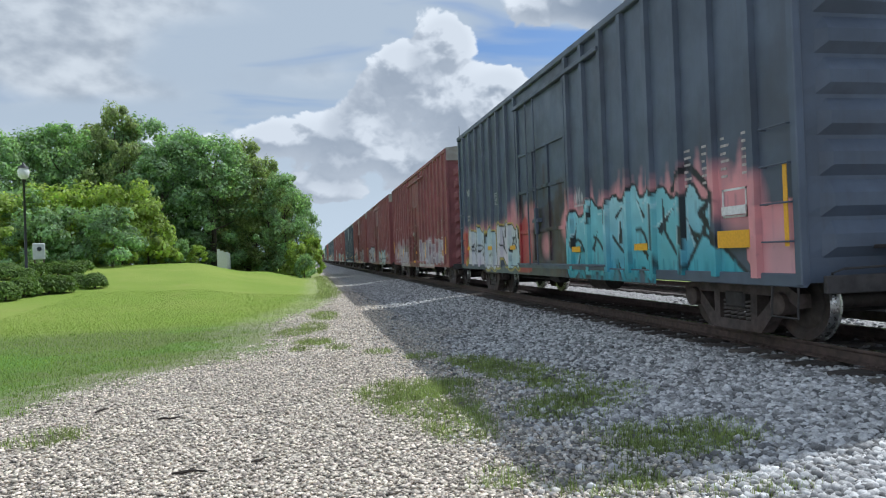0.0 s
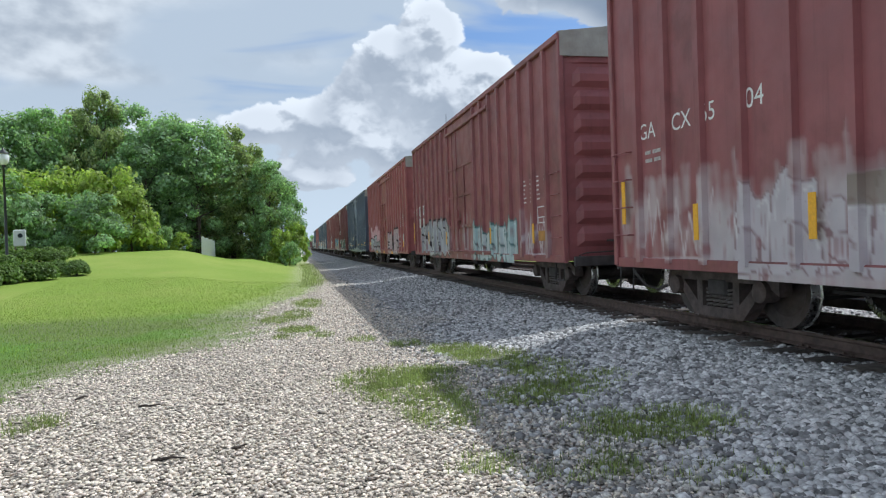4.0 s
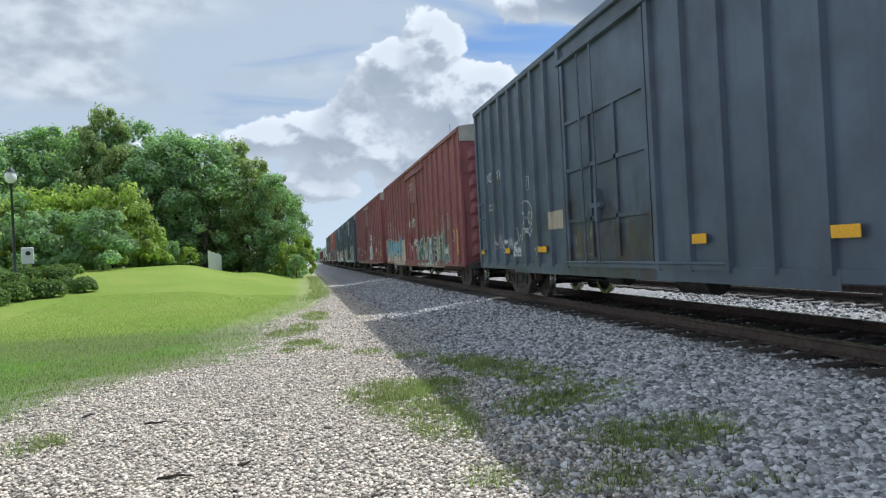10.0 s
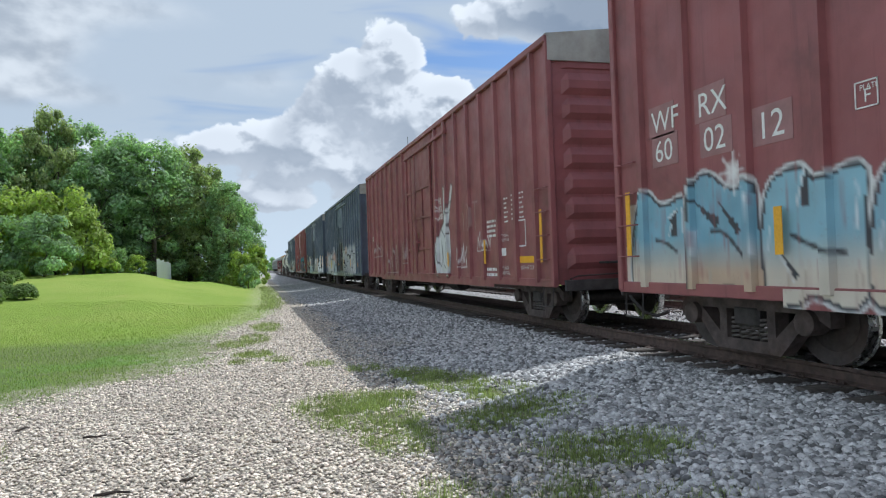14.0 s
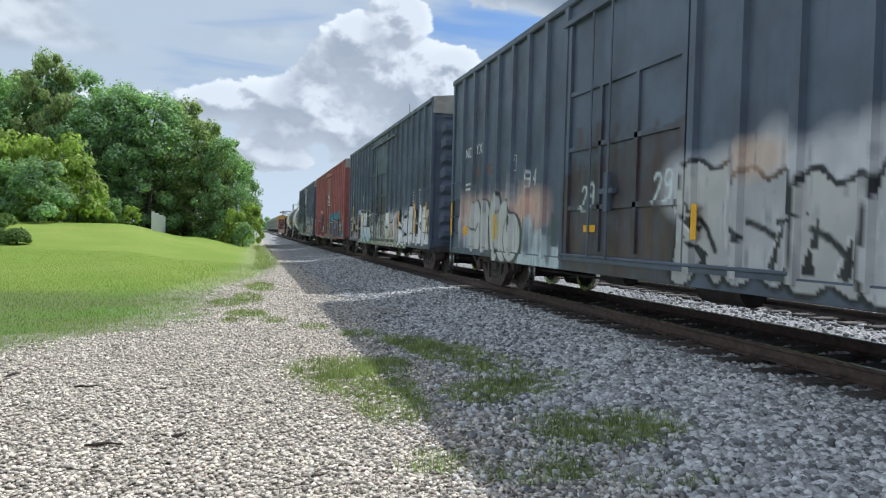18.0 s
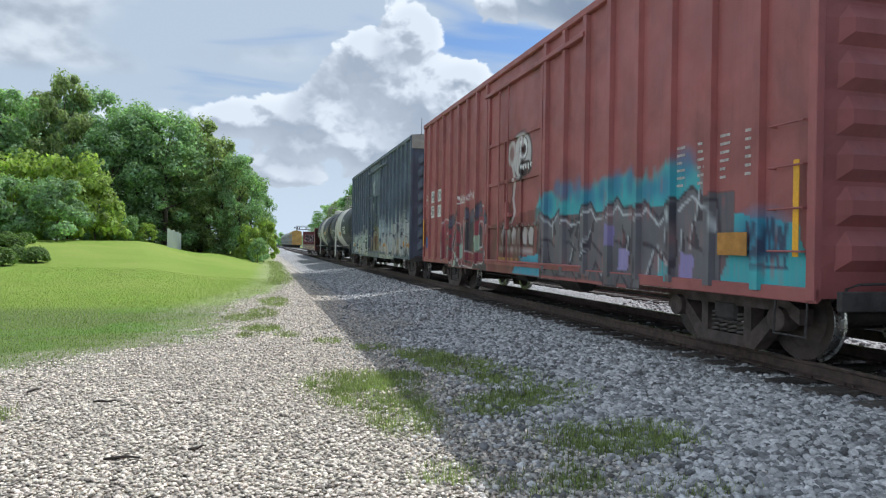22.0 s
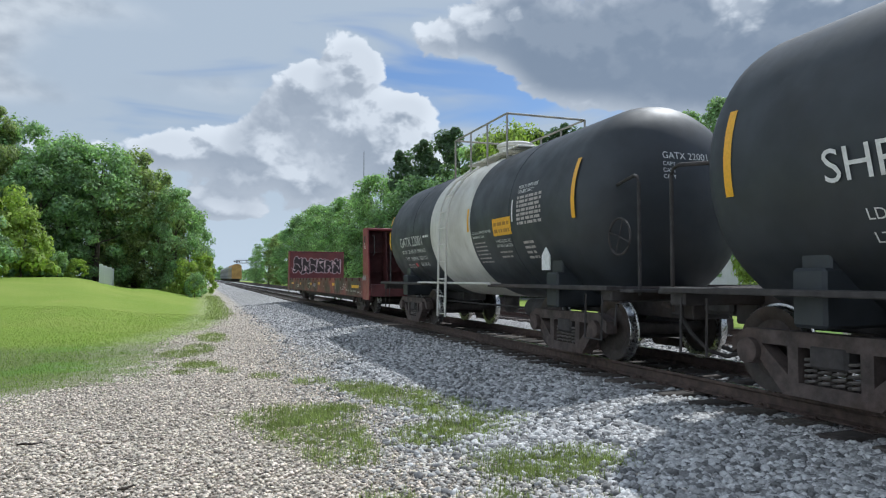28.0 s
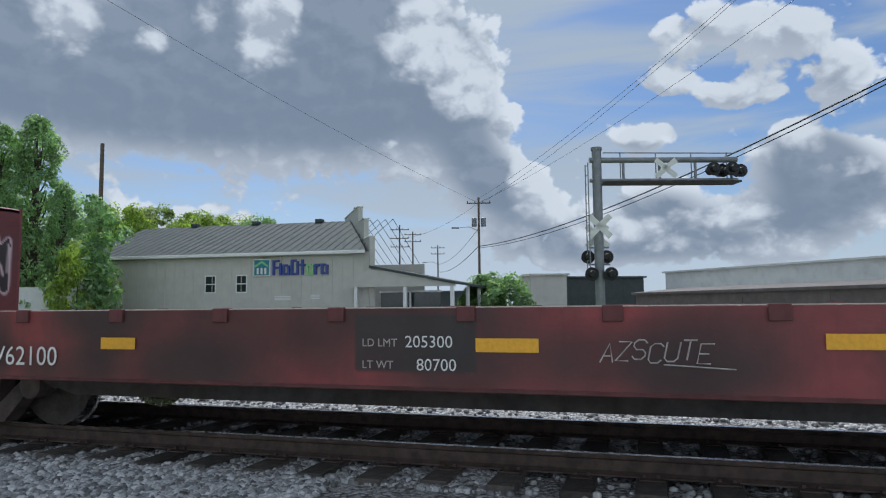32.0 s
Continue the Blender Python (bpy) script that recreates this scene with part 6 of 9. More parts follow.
# --- car I: white and black wild letters all along ---
w = Wall(15.57, 2.7)
rusty_door(w, 420, (0.06, 0.035, 0.025))
flames(w, 1.5, 7.4, 1.6, 0.5, (0.52, 0.56, 0.60), 30, 121, 0.6)
w.poly([(1.5, 0.64), (1.5, 1.45), (4.0, 1.5), (7.5, 1.5), (7.6, 0.64)], (0.66, 0.66, 0.67), 0.9)
wh = (0.84, 0.84, 0.85)
wild(w, 1.4, 3.6, 0.68, 1.72, 4, [shade((0.70, 0.62, 0.36), wh, 0.7, 1.5), shade((0.58, 0.54, 0.40), (0.60, 0.46, 0.46), 0.7, 1.6)], BLACK, WHITE, 391, 0.045, 0.12, 0.25, 3, 1.05, 1)
wild(w, 3.5, 7.55, 0.68, 1.95, 6, [wh, shade((0.72, 0.72, 0.74), wh)], BLACK, WHITE, 392, 0.07, 0.08, 0.28, 3, 1.1, 1)
w.poly([(-1.7, 0.65), (-1.5, 1.85), (-0.9, 1.95), (0.2, 1.75), (1.5, 1.8), (1.5, 0.65)], (0.34, 0.35, 0.35), 0.55)
wild(w, -1.6, 1.5, 0.70, 1.65, 6, [(0.50, 0.50, 0.49), (0.30, 0.26, 0.20), (0.56, 0.56, 0.55)], BLACK, (0.6, 0.6, 0.58), 393, 0.04, 0.1, 0.3, 3, 0.95, 1)
flames(w, -1.5, 1.5, 0.66, 0.4, (0.55, 0.5, 0.4), 18, 122, 0.5, 0.04)
bk = shade((0.16, 0.10, 0.085), (0.03, 0.025, 0.028), 0.75, 1.3)
wild(w, -7.6, -4.15, 0.66, 1.72, 6, bk, (0.58, 0.55, 0.52), (0.62, 0.58, 0.50), 394, 0.03, 0.1, 0.32, 0, 1.25, 0)
for k in range(15):
    u = -7.5 + k * 0.225
    w.line([(u, 1.55 - 0.25 * (k % 3)), (u + 0.18, 1.25 - 0.2 * (k % 2)), (u + 0.02, 1.0), (u + 0.15 * (k % 2), 0.7)], 0.02, (0.62, 0.58, 0.54), 0.01, 0.95)
    w.line([(u + 0.12, 1.7 - 0.3 * (k % 4) * 0.4), (u - 0.06, 1.1)], 0.026, (0.02, 0.02, 0.022), 0.01)
flames(w, -7.0, -4.6, 1.7, 0.22, (0.5, 0.5, 0.5), 9, 123, 0.6, 0.02)
ice = shade((0.50, 0.64, 0.66), (0.80, 0.81, 0.82), 0.75, 1.6)
wild(w, -4.2, -1.6, 0.64, 1.95, 3, ice, (0.035, 0.04, 0.05), (0.66, 0.66, 0.60), 396, 0.09, 0.1, 0.12, 3, 1.15, 0, (0.52, 0.50, 0.36))
w.poly([(-2.65, 1.3), (-2.65, 1.75), (-2.0, 1.78), (-2.0, 1.3)], (0.035, 0.04, 0.05), 0.95)
w.tag(-4.75, 1.9, 0.45, 0.2, WHITE, 64, 0.016, 9)
drips(w, -4.1, -1.8, 0.9, (0.2, 0.25, 0.26), 10, 124, 0.012)
fray(w, 506, 0.28)
CAR_I = boxcar("dark blue-grey box car with white and black graffiti", 15.57, "navy", 152.53, w)
usual(CAR_I, 19, mat="white", panel=False)
words(CAR_I, "ND", -6.86, 2.84, 0.23)
words(CAR_I, "YX", -6.02, 2.86, 0.23)
plate_f(CAR_I, -3.82, 2.38)
for u, v, h in ((-6.42, 1.2, 1.05), (-4.93, 1.2, 0.65), (-3.4, 1.25, 0.65), (2.22, 1.39, 0.41), (3.81, 1.35, 0.43), (6.03, 1.12, 0.88), (7.4, 1.1, 0.9)):
    stripe(CAR_I, u, v, 0.11, h)
words(CAR_I, "STORI", 5.2, 0.72, 0.09, x=-PANEL - 0.045)

# --- car J: turquoise cloud with grey letters, dark red letters behind ---
w = Wall(15.47, 3.5)
TEAL = (0.05, 0.38, 0.42)
flames(w, 1.3, 5.9, 1.75, 0.45, TEAL, 30, 13, 0.9, 0.10)
cloud_of(w, 1.3, 5.9, 1.8, 0.28, TEAL, 14, 13, 0.95, 0.4)
cloud_of(w, 1.5, 5.9, 2.02, 0.18, (0.03, 0.17, 0.32), 11, 14, 0.7, 0.9)
w.poly([(6.1, 1.75), (6.6, 1.55), (7.5, 1.4), (7.68, 0.78), (5.9, 0.68), (6.0, 1.2)], TEAL, 1)
w.blob(7.0, 1.3, 0.4, 0.25, (0.03, 0.20, 0.34), 0.8, 0.8)
w.poly([(1.2, 0.66), (1.3, 1.6), (2.4, 1.7), (5.1, 1.7), (6.6, 1.8), (6.6, 1.3), (6.3, 0.66)], (0.10, 0.10, 0.115), 1)
wild(w, 1.3, 6.3, 0.68, 1.82, 6, [shade((0.10, 0.10, 0.115), (0.17, 0.175, 0.19)), shade((0.15, 0.15, 0.165), (0.10, 0.10, 0.12)), (0.135, 0.135, 0.15)], (0.035, 0.035, 0.05), (0.55, 0.58, 0.60), 401, 0.04, 0.02, 0.16, 3, 1.15, 0)
for u, v, c in ((4.3, 1.0, (0.30, 0.26, 0.5)), (5.75, 0.95, (0.28, 0.24, 0.5)), (3.9, 1.35, (0.22, 0.19, 0.4)), (5.3, 0.85, TEAL)):
    w.poly([(u - 0.15, v - 0.15), (u - 0.12, v + 0.18), (u + 0.16, v + 0.12), (u + 0.12, v - 0.16)], c, 0.9)
w.tag(6.75, 1.15, 0.6, 0.35, (0.02, 0.05, 0.1), 61, 0.02)
w.tag(6.85, 1.0, 0.5, 0.25, (0.02, 0.05, 0.1), 66, 0.014)
w.poly([(-5.6, 0.66), (-5.5, 1.55), (-4.6, 1.75), (-4.2, 1.5), (-3.3, 1.75), (-2.4, 1.85), (-1.7, 1.4), (-1.55, 0.62)], (0.03, 0.04, 0.05), 0.95)
for k, ch in enumerate("RALO"):
    w.letters(ch, -5.25 + k * 0.93, 0.82, 0.66, 0.85 + 0.08 * (k == 3), 0.17, shade((0.18, 0.03, 0.045), (0.32, 0.06, 0.08)), (0.62, 0.60, 0.60), 0.025, 0.06, 0.14, 140 + k)
    w.letters(ch, -5.2 + k * 0.93, 0.85, 0.62, 0.8, 0.022, (0.05, 0.09, 0.09), None, 0, 0.06, 0.2, 240 + k)
for u, v, c in ((-2.3, 1.2, (0.35, 0.50, 0.38)), (-3.7, 1.0, (0.30, 0.48, 0.40)), (-4.9, 1.0, (0.3, 0.45, 0.4)), (-4.2, 0.8, (0.35, 0.5, 0.4)), (-1.8, 1.0, (0.05, 0.12, 0.16))):
    w.poly([(u - 0.12, v - 0.2), (u - 0.14, v + 0.18), (u + 0.1, v + 0.24), (u + 0.13, v - 0.1)], c, 0.9)
for u, v in ((-4.5, 1.8), (-4.1, 2.0), (-3.2, 1.9), (-2.8, 1.85), (-2.2, 2.0), (-1.7, 1.75)):
    w.poly([(u - 0.2, v - 0.2), (u - 0.12, v + 0.14), (u + 0.1, v + 0.2), (u + 0.22, v - 0.05)], (0.05, 0.08, 0.13), 0.9, (0.02, 0.02, 0.03), 0.015)
w.tag(-3.9, 2.25, 0.55, 0.18, WHITE, 62)
w.tag(-3.1, 2.3, 0.6, 0.18, WHITE, 63)
w.poly([(-1.5, 0.6), (-1.5, 1.6), (1.5, 1.9), (1.5, 0.6)], (0.06, 0.02, 0.02), 0.5)
# a grey creature: head with one eye and teeth, a thin neck, folded claws below
wt, dk = (0.56, 0.54, 0.53), (0.03, 0.02, 0.022)
w.blob(0.45, 2.92, 0.52, 0.50, dk, 0.08, 0.9)
w.blob(0.45, 2.92, 0.46, 0.44, wt, 0.10, 0.95)
w.blob(0.52, 3.05, 0.22, 0.23, dk, 0.08)
w.blob(0.52, 3.05, 0.19, 0.20, WHITE, 0.08)
w.blob(0.55, 3.03, 0.09, 0.10, dk, 0.2)
w.blob(0.6, 2.66, 0.34, 0.16, dk, 0.1)
for k in range(5):
    w.poly([(0.36 + k * 0.12, 2.76), (0.46 + k * 0.12, 2.76), (0.41 + k * 0.12, 2.6)], WHITE)
w.blob(-0.1, 3.02, 0.24, 0.26, wt, 0.15, 0.8)
w.blob(-0.1, 3.02, 0.13, 0.15, (0.30, 0.16, 0.16), 0.4, 0.9)
w.line([(-0.05, 2.78), (0.08, 2.45), (0.0, 2.1), (0.1, 1.85), (-0.15, 1.62), (-0.55, 1.55)], 0.055, wt, 0.02, 0.85)
w.line([(-0.1, 2.6), (-0.05, 2.2), (-0.3, 1.75)], 0.016, dk)
for k in range(6):
    u = -0.7 + 0.3 * k
    w.poly([(u, 1.42), (u + 0.12, 1.58), (u + 0.3, 1.5), (u + 0.26, 1.18), (u + 0.05, 1.2)], wt, 0.8, dk, 0.018)
w.line([(-0.75, 1.12), (1.0, 1.08)], 0.05, wt, 0.04, 0.6)
w.poly([(-1.0, 0.8), (1.0, 0.75), (0.9, 0.92), (-0.9, 0.95)], (0.45, 0.26, 0.06), 0.8)
w.poly([(0.0, 0.63), (1.4, 0.63), (1.4, 1.05), (0.4, 0.95)], (0.05, 0.33, 0.45), 0.95)
streaky(w, -1.4, 1.4, 0.65, 1.2, (0.10, 0.05, 0.04), 26, 141, 0.6)
fray(w, 507, 0.4)
CAR_J = boxcar("red box car with turquoise and grey graffiti", 15.47, "red", 170.15, w, top=2.7)
usual(CAR_J, 20, panel=False)
for u, v, t in ((-6.88, 2.42, "HK"), (-6.12, 2.42, "RX"), (-6.88, 1.98, "51"), (-6.12, 1.98, "11")):
    stripe(CAR_J, u, v, 0.44, 0.34, "white", "white_panel", -PANEL - 0.006)
    words(CAR_J, t, u + 0.04, v + 0.05, 0.24, "blackpatch", -PANEL - 0.010)
stripe(CAR_J, -7.6, 1.12, 0.09, 0.82)
stripe(CAR_J, -7.46, 1.08, 0.3, 0.34, "blue", "blue_panel", -PANEL - 0.01)
words(CAR_J, "WORK", -7.5, 2.62, 0.085)
words(CAR_J, "SAFELY", -7.53, 2.5, 0.085)
stripe(CAR_J, 7.5, 1.1, 0.07, 0.9)
stripe(CAR_J, 6.42, 1.1, 0.46, 0.24, "rustpatch", "paint_patch")

# --- car K: pale green and grey smears ---
w = Wall(15.5, 4.3)
flames(w, -7.3, -1.7, 1.5, 0.35, (0.48, 0.52, 0.48), 36, 15, 0.7, 0.05)
streaky(w, -7.3, -1.7, 0.7, 1.5, (0.5, 0.52, 0.45), 70, 15, 0.7)
wild(w, -7.35, -1.6, 0.68, 1.58, 8, [shade((0.52, 0.46, 0.28), (0.50, 0.56, 0.46), 0.8, 1.3), shade((0.50, 0.50, 0.44), (0.42, 0.52, 0.44)), (0.54, 0.55, 0.50)], (0.07, 0.09, 0.08), (0.62, 0.62, 0.56), 411, 0.04, 0.05, 0.3, 3, 1.05, 1)
w.poly([(-1.3, 0.75), (-1.25, 1.85), (-0.7, 2.0), (0.9, 2.0), (1.25, 1.7), (1.3, 0.75)], (0.15, 0.15, 0.07), 0.8)
rng = random.Random(77)
for _ in range(46):
    u, v, a = rng.uniform(-1.25, 1.3), rng.uniform(0.85, 1.95), rng.uniform(0.06, 0.2)
    c = rng.choice(((0.50, 0.47, 0.40), (0.50, 0.47, 0.40), (0.14, 0.06, 0.035), (0.22, 0.10, 0.05), (0.20, 0.21, 0.07), (0.03, 0.025, 0.02), (0.36, 0.30, 0.22)))
    w.poly(rounded([(u - a, v - a), (u - a * rng.uniform(0.5, 1.2), v + a), (u + a * rng.uniform(0.3, 0.9), v + a * 1.2), (u + a, v - a * rng.uniform(0.2, 1))], 1), c, 0.85)
w.poly(rounded([(-0.75, 1.1), (-0.8, 1.75), (-0.3, 1.85), (-0.25, 1.1)], 1), (0.52, 0.50, 0.44), 0.9, (0.04, 0.03, 0.02), 0.03)
w.poly(rounded([(0.15, 1.15), (0.1, 1.75), (0.6, 1.85), (0.65, 1.15)], 1), (0.52, 0.50, 0.44), 0.9, (0.04, 0.03, 0.02), 0.03)
streaky(w, -1.3, 1.4, 0.62, 1.3, (0.18, 0.09, 0.05), 50, 16, 0.65)
gk = shade((0.46, 0.45, 0.42), (0.36, 0.38, 0.39))
flames(w, 1.5, 7.6, 1.6, 0.85, (0.50, 0.57, 0.58), 46, 17, 0.65, 0.06)
flames(w, 3.8, 7.6, 1.7, 0.9, (0.52, 0.55, 0.48), 16, 18, 0.6, 0.08)
w.poly([(1.5, 0.62), (1.4, 1.2), (2.5, 1.6), (4.0, 1.65), (5.3, 2.0), (6.4, 1.95), (7.6, 1.8), (7.65, 0.62)], gk, 0.95)
wild(w, 1.5, 4.6, 0.68, 1.7, 4, [gk, shade((0.50, 0.50, 0.47), (0.40, 0.44, 0.45))], (0.07, 0.085, 0.095), (0.60, 0.66, 0.66), 412, 0.04, 0.14, 0.2, 3, 1.1, 2)
wild(w, 4.5, 7.5, 0.68, 2.0, 3, [shade((0.48, 0.46, 0.42), (0.38, 0.39, 0.39)), (0.44, 0.44, 0.43)], (0.06, 0.07, 0.08), (0.58, 0.64, 0.64), 413, 0.05, 0.1, 0.15, 4, 1.05, 2)
for u in (2.6, 3.9, 5.2, 6.6):
    w.poly([(u, 0.85), (u + 0.35, 1.0), (u + 0.7, 0.75), (u + 0.3, 0.72)], (0.05, 0.05, 0.055), 0.9)
streaky(w, 1.5, 7.5, 0.62, 0.95, (0.42, 0.36, 0.26), 40, 19, 0.5)
w.tag(-0.7, 3.55, 0.7, 0.6, (0.5, 0.53, 0.55), 70, 0.02)
w.tag(-0.6, 3.45, 0.5, 0.5, (0.5, 0.53, 0.55), 75, 0.014)
w.tag(-0.8, 2.75, 0.6, 0.4, (0.5, 0.53, 0.55), 71, 0.018)
w.letters("2042", 6.1, 1.95, 0.12, 0.22, 0.016, (0.05, 0.05, 0.055), None, 0, 0.05, 0.03, 72)
fray(w, 508, 0.5)
CAR_K = boxcar("dark blue-grey box car with pale green graffiti", 15.48, "navy", 187.59, w)
usual(CAR_K, 21)
words(CAR_K, "ND", -6.86, 2.82, 0.22)
words(CAR_K, "YX", -6.02, 2.82, 0.22)
plate_f(CAR_K, -3.8, 2.4)
for u in (-6.5, 2.6, 7.3):
    stripe(CAR_K, u, 1.1, 0.45, 0.12, "rustpatch", "paint_patch")


# --- tank cars ---
TANK_R, TANK_Z = 1.50, 2.26        # of the tank car that is being built


def tank_x(v, out=0.012):
    return -math.sqrt(max(0.05, TANK_R ** 2 - (v - TANK_Z) ** 2)) - out


def tank_decal(car, u, v, w, h, mat, name="reflective_stripe"):
    """A sticker on the tank's side, bent with it."""
    n = 8
    pts, faces = [], []
    for i in range(n + 1):
        z = v + h * i / n
        pts += [(tank_x(z, 0.006), -u, z), (tank_x(z, 0.006), -u - w, z)]
    faces = [(2 * i, 2 * i + 1, 2 * i + 3, 2 * i + 2) for i in range(n)]
    part(name, mesh(name, (pts, faces), MAT[mat]), car)


def tank_words(car, text, u, v, size, mat="white"):
    a = math.asin((v - TANK_Z) / TANK_R)
    m = Matrix.Rotation(a, 4, "Y") @ SIDE
    lettering(car, text, -u, v, tank_x(v, 0.012), size, MAT[mat], m=m)


def tank_bars(car, u, v, w, n, pitch, h, seed, mat="white"):
    rng = random.Random(seed)
    rows = []
    for i in range(n):
        x, z = u, v - i * pitch
        while x < u + w - 0.04:
            k = min(rng.uniform(0.05, 0.2), u + w - x)
            rows.append(([(tank_x(z, 0.007), -x, z), (tank_x(z, 0.007), -x - k, z), (tank_x(z + h, 0.007), -x - k, z + h), (tank_x(z + h, 0.007), -x, z + h)], [(0, 1, 2, 3)]))
            x += k + rng.uniform(0.02, 0.05)
    tagged(part("stencil_block", mesh("stencil_block", join(*rows), MAT[mat]), car, "rows of small stencilled writing"), kind="stuff")


def tank_car(label, y, band, half=5.5, off=0.0, lad=0.0):
    car = thing("tank_car", label, "freight car", pose(TRACK, y, RAIL), group="train of freight cars")
    TRAIN.append((car, y))
    R, H = TANK_R, half
    prof = [(-H, 0.02)]
    for i in range(1, 9):
        a = i / 8 * math.pi / 2
        prof.append((-H + 0.72 * (1 - math.cos(a)), R * math.sin(a)))
    prof += [(y0, R) for y0 in (-3.0, -band, band, 3.0)]
    prof += [(-p[0], p[1]) for p in prof[8::-1]]
    part("tank_shell", mesh("tank_shell", moved(lathe(prof, 64, "y"), 0, 0, TANK_Z), MAT["tankblack"], True), car, "glossy black cylindrical tank shell")
    part("white_band", mesh("white_band", moved(lathe([(-band, R - 0.01), (-band, R + 0.005), (band, R + 0.005), (band, R - 0.01)], 64, "y"), 0, off, TANK_Z), MAT["tankwhite"], True), car, "grimy white band round the middle")
    for yy in (-2.75, 2.75):
        part("weld_seam", mesh("weld_seam", moved(lathe([(-0.012, R - 0.005), (0, R + 0.008), (0.012, R - 0.005)], 64, "y"), 0, yy, TANK_Z), MAT["tankblack"], True), car)
    part("manway", mesh("manway", moved(join(lathe([(0, 0.36), (0.28, 0.36), (0.30, 0.40), (0.36, 0.40), (0.40, 0.33), (0.44, 0.12)], 24, "z"), moved(lathe([(0, 0.1), (0.3, 0.1)], 10, "z"), 0, 0.55, 0)), 0, 0, TANK_Z + R - 0.05), MAT["tankwhite"], True),
         car, "pale round manway on the tank's top")
    slat = mesh("platform_slat", box(-0.62, 0.62, -0.09, 0.09, TANK_Z + R + 0.0, TANK_Z + R + 0.04, 0.008), MAT["tankwhite"])
    for yy in np.arange(-1.3, 1.31, 0.22):
        part("platform_slat", slat, car, "", pose(0, float(yy), 0))
    zr = TANK_Z + R
    for sx in (-0.85, 0.85):
        for yy in (-1.4, -0.45, 0.45, 1.4):
            part("railing_post", mesh("railing_post", tube([(sx, yy, zr - 0.25), (sx, yy, zr + 0.62)], 0.022, 8), MAT["galv"]), car)
        part("handrail", mesh("handrail", tube([(sx, -1.4, zr + 0.62), (sx, 1.4, zr + 0.62)], 0.022, 8), MAT["galv"]), car)
    for yy in (-1.4, 1.4):
        part("handrail", mesh("handrail", tube([(-0.85, yy, zr + 0.62), (0.85, yy, zr + 0.62)], 0.022, 8), MAT["galv"]), car)
    # ladder down the near side, following the shell
    for du in (0.35, 0.82):
        yy = du - lad
        pts = [(tank_x(z, 0.1), yy, z) for z in (3.5, 3.25, 2.95, 2.6, 2.24)] + [(tank_x(2.24, 0.1), yy, 1.6), (tank_x(2.24, 0.12), yy, 0.36)]
        part("ladder_rail", mesh("ladder_rail", tube(pts, 0.025, 8), MAT["tankwhite"]), car)
    for z in (0.42, 0.78, 1.14, 1.5, 1.86, 2.2, 2.55, 2.9, 3.25):
        x = tank_x(max(z, 2.24), 0.1)
        part("ladder_rung", mesh("ladder_rung", tube([(x, 0.35 - lad, z), (x, 0.82 - lad, z)], 0.014, 6), MAT["tankwhite"]), car)
    part("running_board", mesh("running_board", box(-1.52, -1.30, -2.1, 2.2, 1.04, 1.08, 0.01), MAT["tankwhite"]), car, "pale running board")
    for sy in (-1, 1):
        part("body_bolster", mesh("body_bolster", join(box(-1.3, 1.3, -0.18, 0.18, 0.72, 1.25, 0.03), box(-1.2, -0.7, -0.16, 0.16, 1.15, 1.5, 0.02), box(0.7, 1.2, -0.16, 0.16, 1.15, 1.5, 0.02)), MAT["tankblack"]), car, "", pose(0, sy * (H - 1.55), 0))
        m = pose(0, sy * (H - 1.55), 0, 0, 0, 0 if sy > 0 else 180)
        part("stub_sill", mesh("stub_sill", box(-0.3, 0.3, -1.6, 1.95, 0.62, 0.98, 0.02), MAT["underframe"]), car, "", m)
        part("end_beam", mesh("end_beam", box(-1.4, 1.4, 1.5, 1.75, 0.86, 1.05, 0.02), MAT["underframe"]), car, "", m)
        for x in (-1.35, 1.35):
            part("walkway", mesh("walkway", box(x - 0.15, x + 0.15, -2.0, 1.8, 1.0, 1.06, 0.01), MAT["underframe"]), car, "", m)
        for x in (-1.15, 1.15):
            part("end_railing", mesh("end_railing", tube([(x, sy * (H + 0.46), 0.95), (x, sy * (H + 0.46), 2.36), (x, sy * (H + 0.42), 2.44), (x * 0.98, sy * (H + 0.34), 2.47), (x * 0.9, sy * (H - 0.18), 2.42)], 0.024, 8), MAT["underframe"], True), car)
        part("end_deck", mesh("end_deck", box(-1.3, 1.3, -0.24, 0.24, 0.98, 1.02, 0.008), MAT["underframe"]), car, "", pose(0, sy * (H + 0.3), 0))
        part("step", mesh("step", tube([(-1.4, sy * H, 0.95), (-1.42, sy * H, 0.36), (-1.42, sy * (H - 0.4), 0.36), (-1.4, sy * (H - 0.4), 0.95)], 0.016, 6), MAT["underframe"]), car)
        add_truck(car, sy * (H - 1.55))
    part("bottom_outlet", mesh("bottom_outlet", moved(lathe([(-0.35, 0.12), (-0.3, 0.16), (-0.05, 0.16), (0.1, 0.3)], 18, "z"), 0, 0.2, TANK_Z - R), MAT["underframe"], True), car)
    part("brake_gear", mesh("brake_gear", join(moved(lathe([(-0.35, 0.17), (0.35, 0.17)], 14, "y"), -0.6, -2.3, 0.62), tube([(-0.5, -3.0, 0.6), (-0.5, 3.0, 0.6)], 0.02, 6)), MAT["underframe"], True), car)
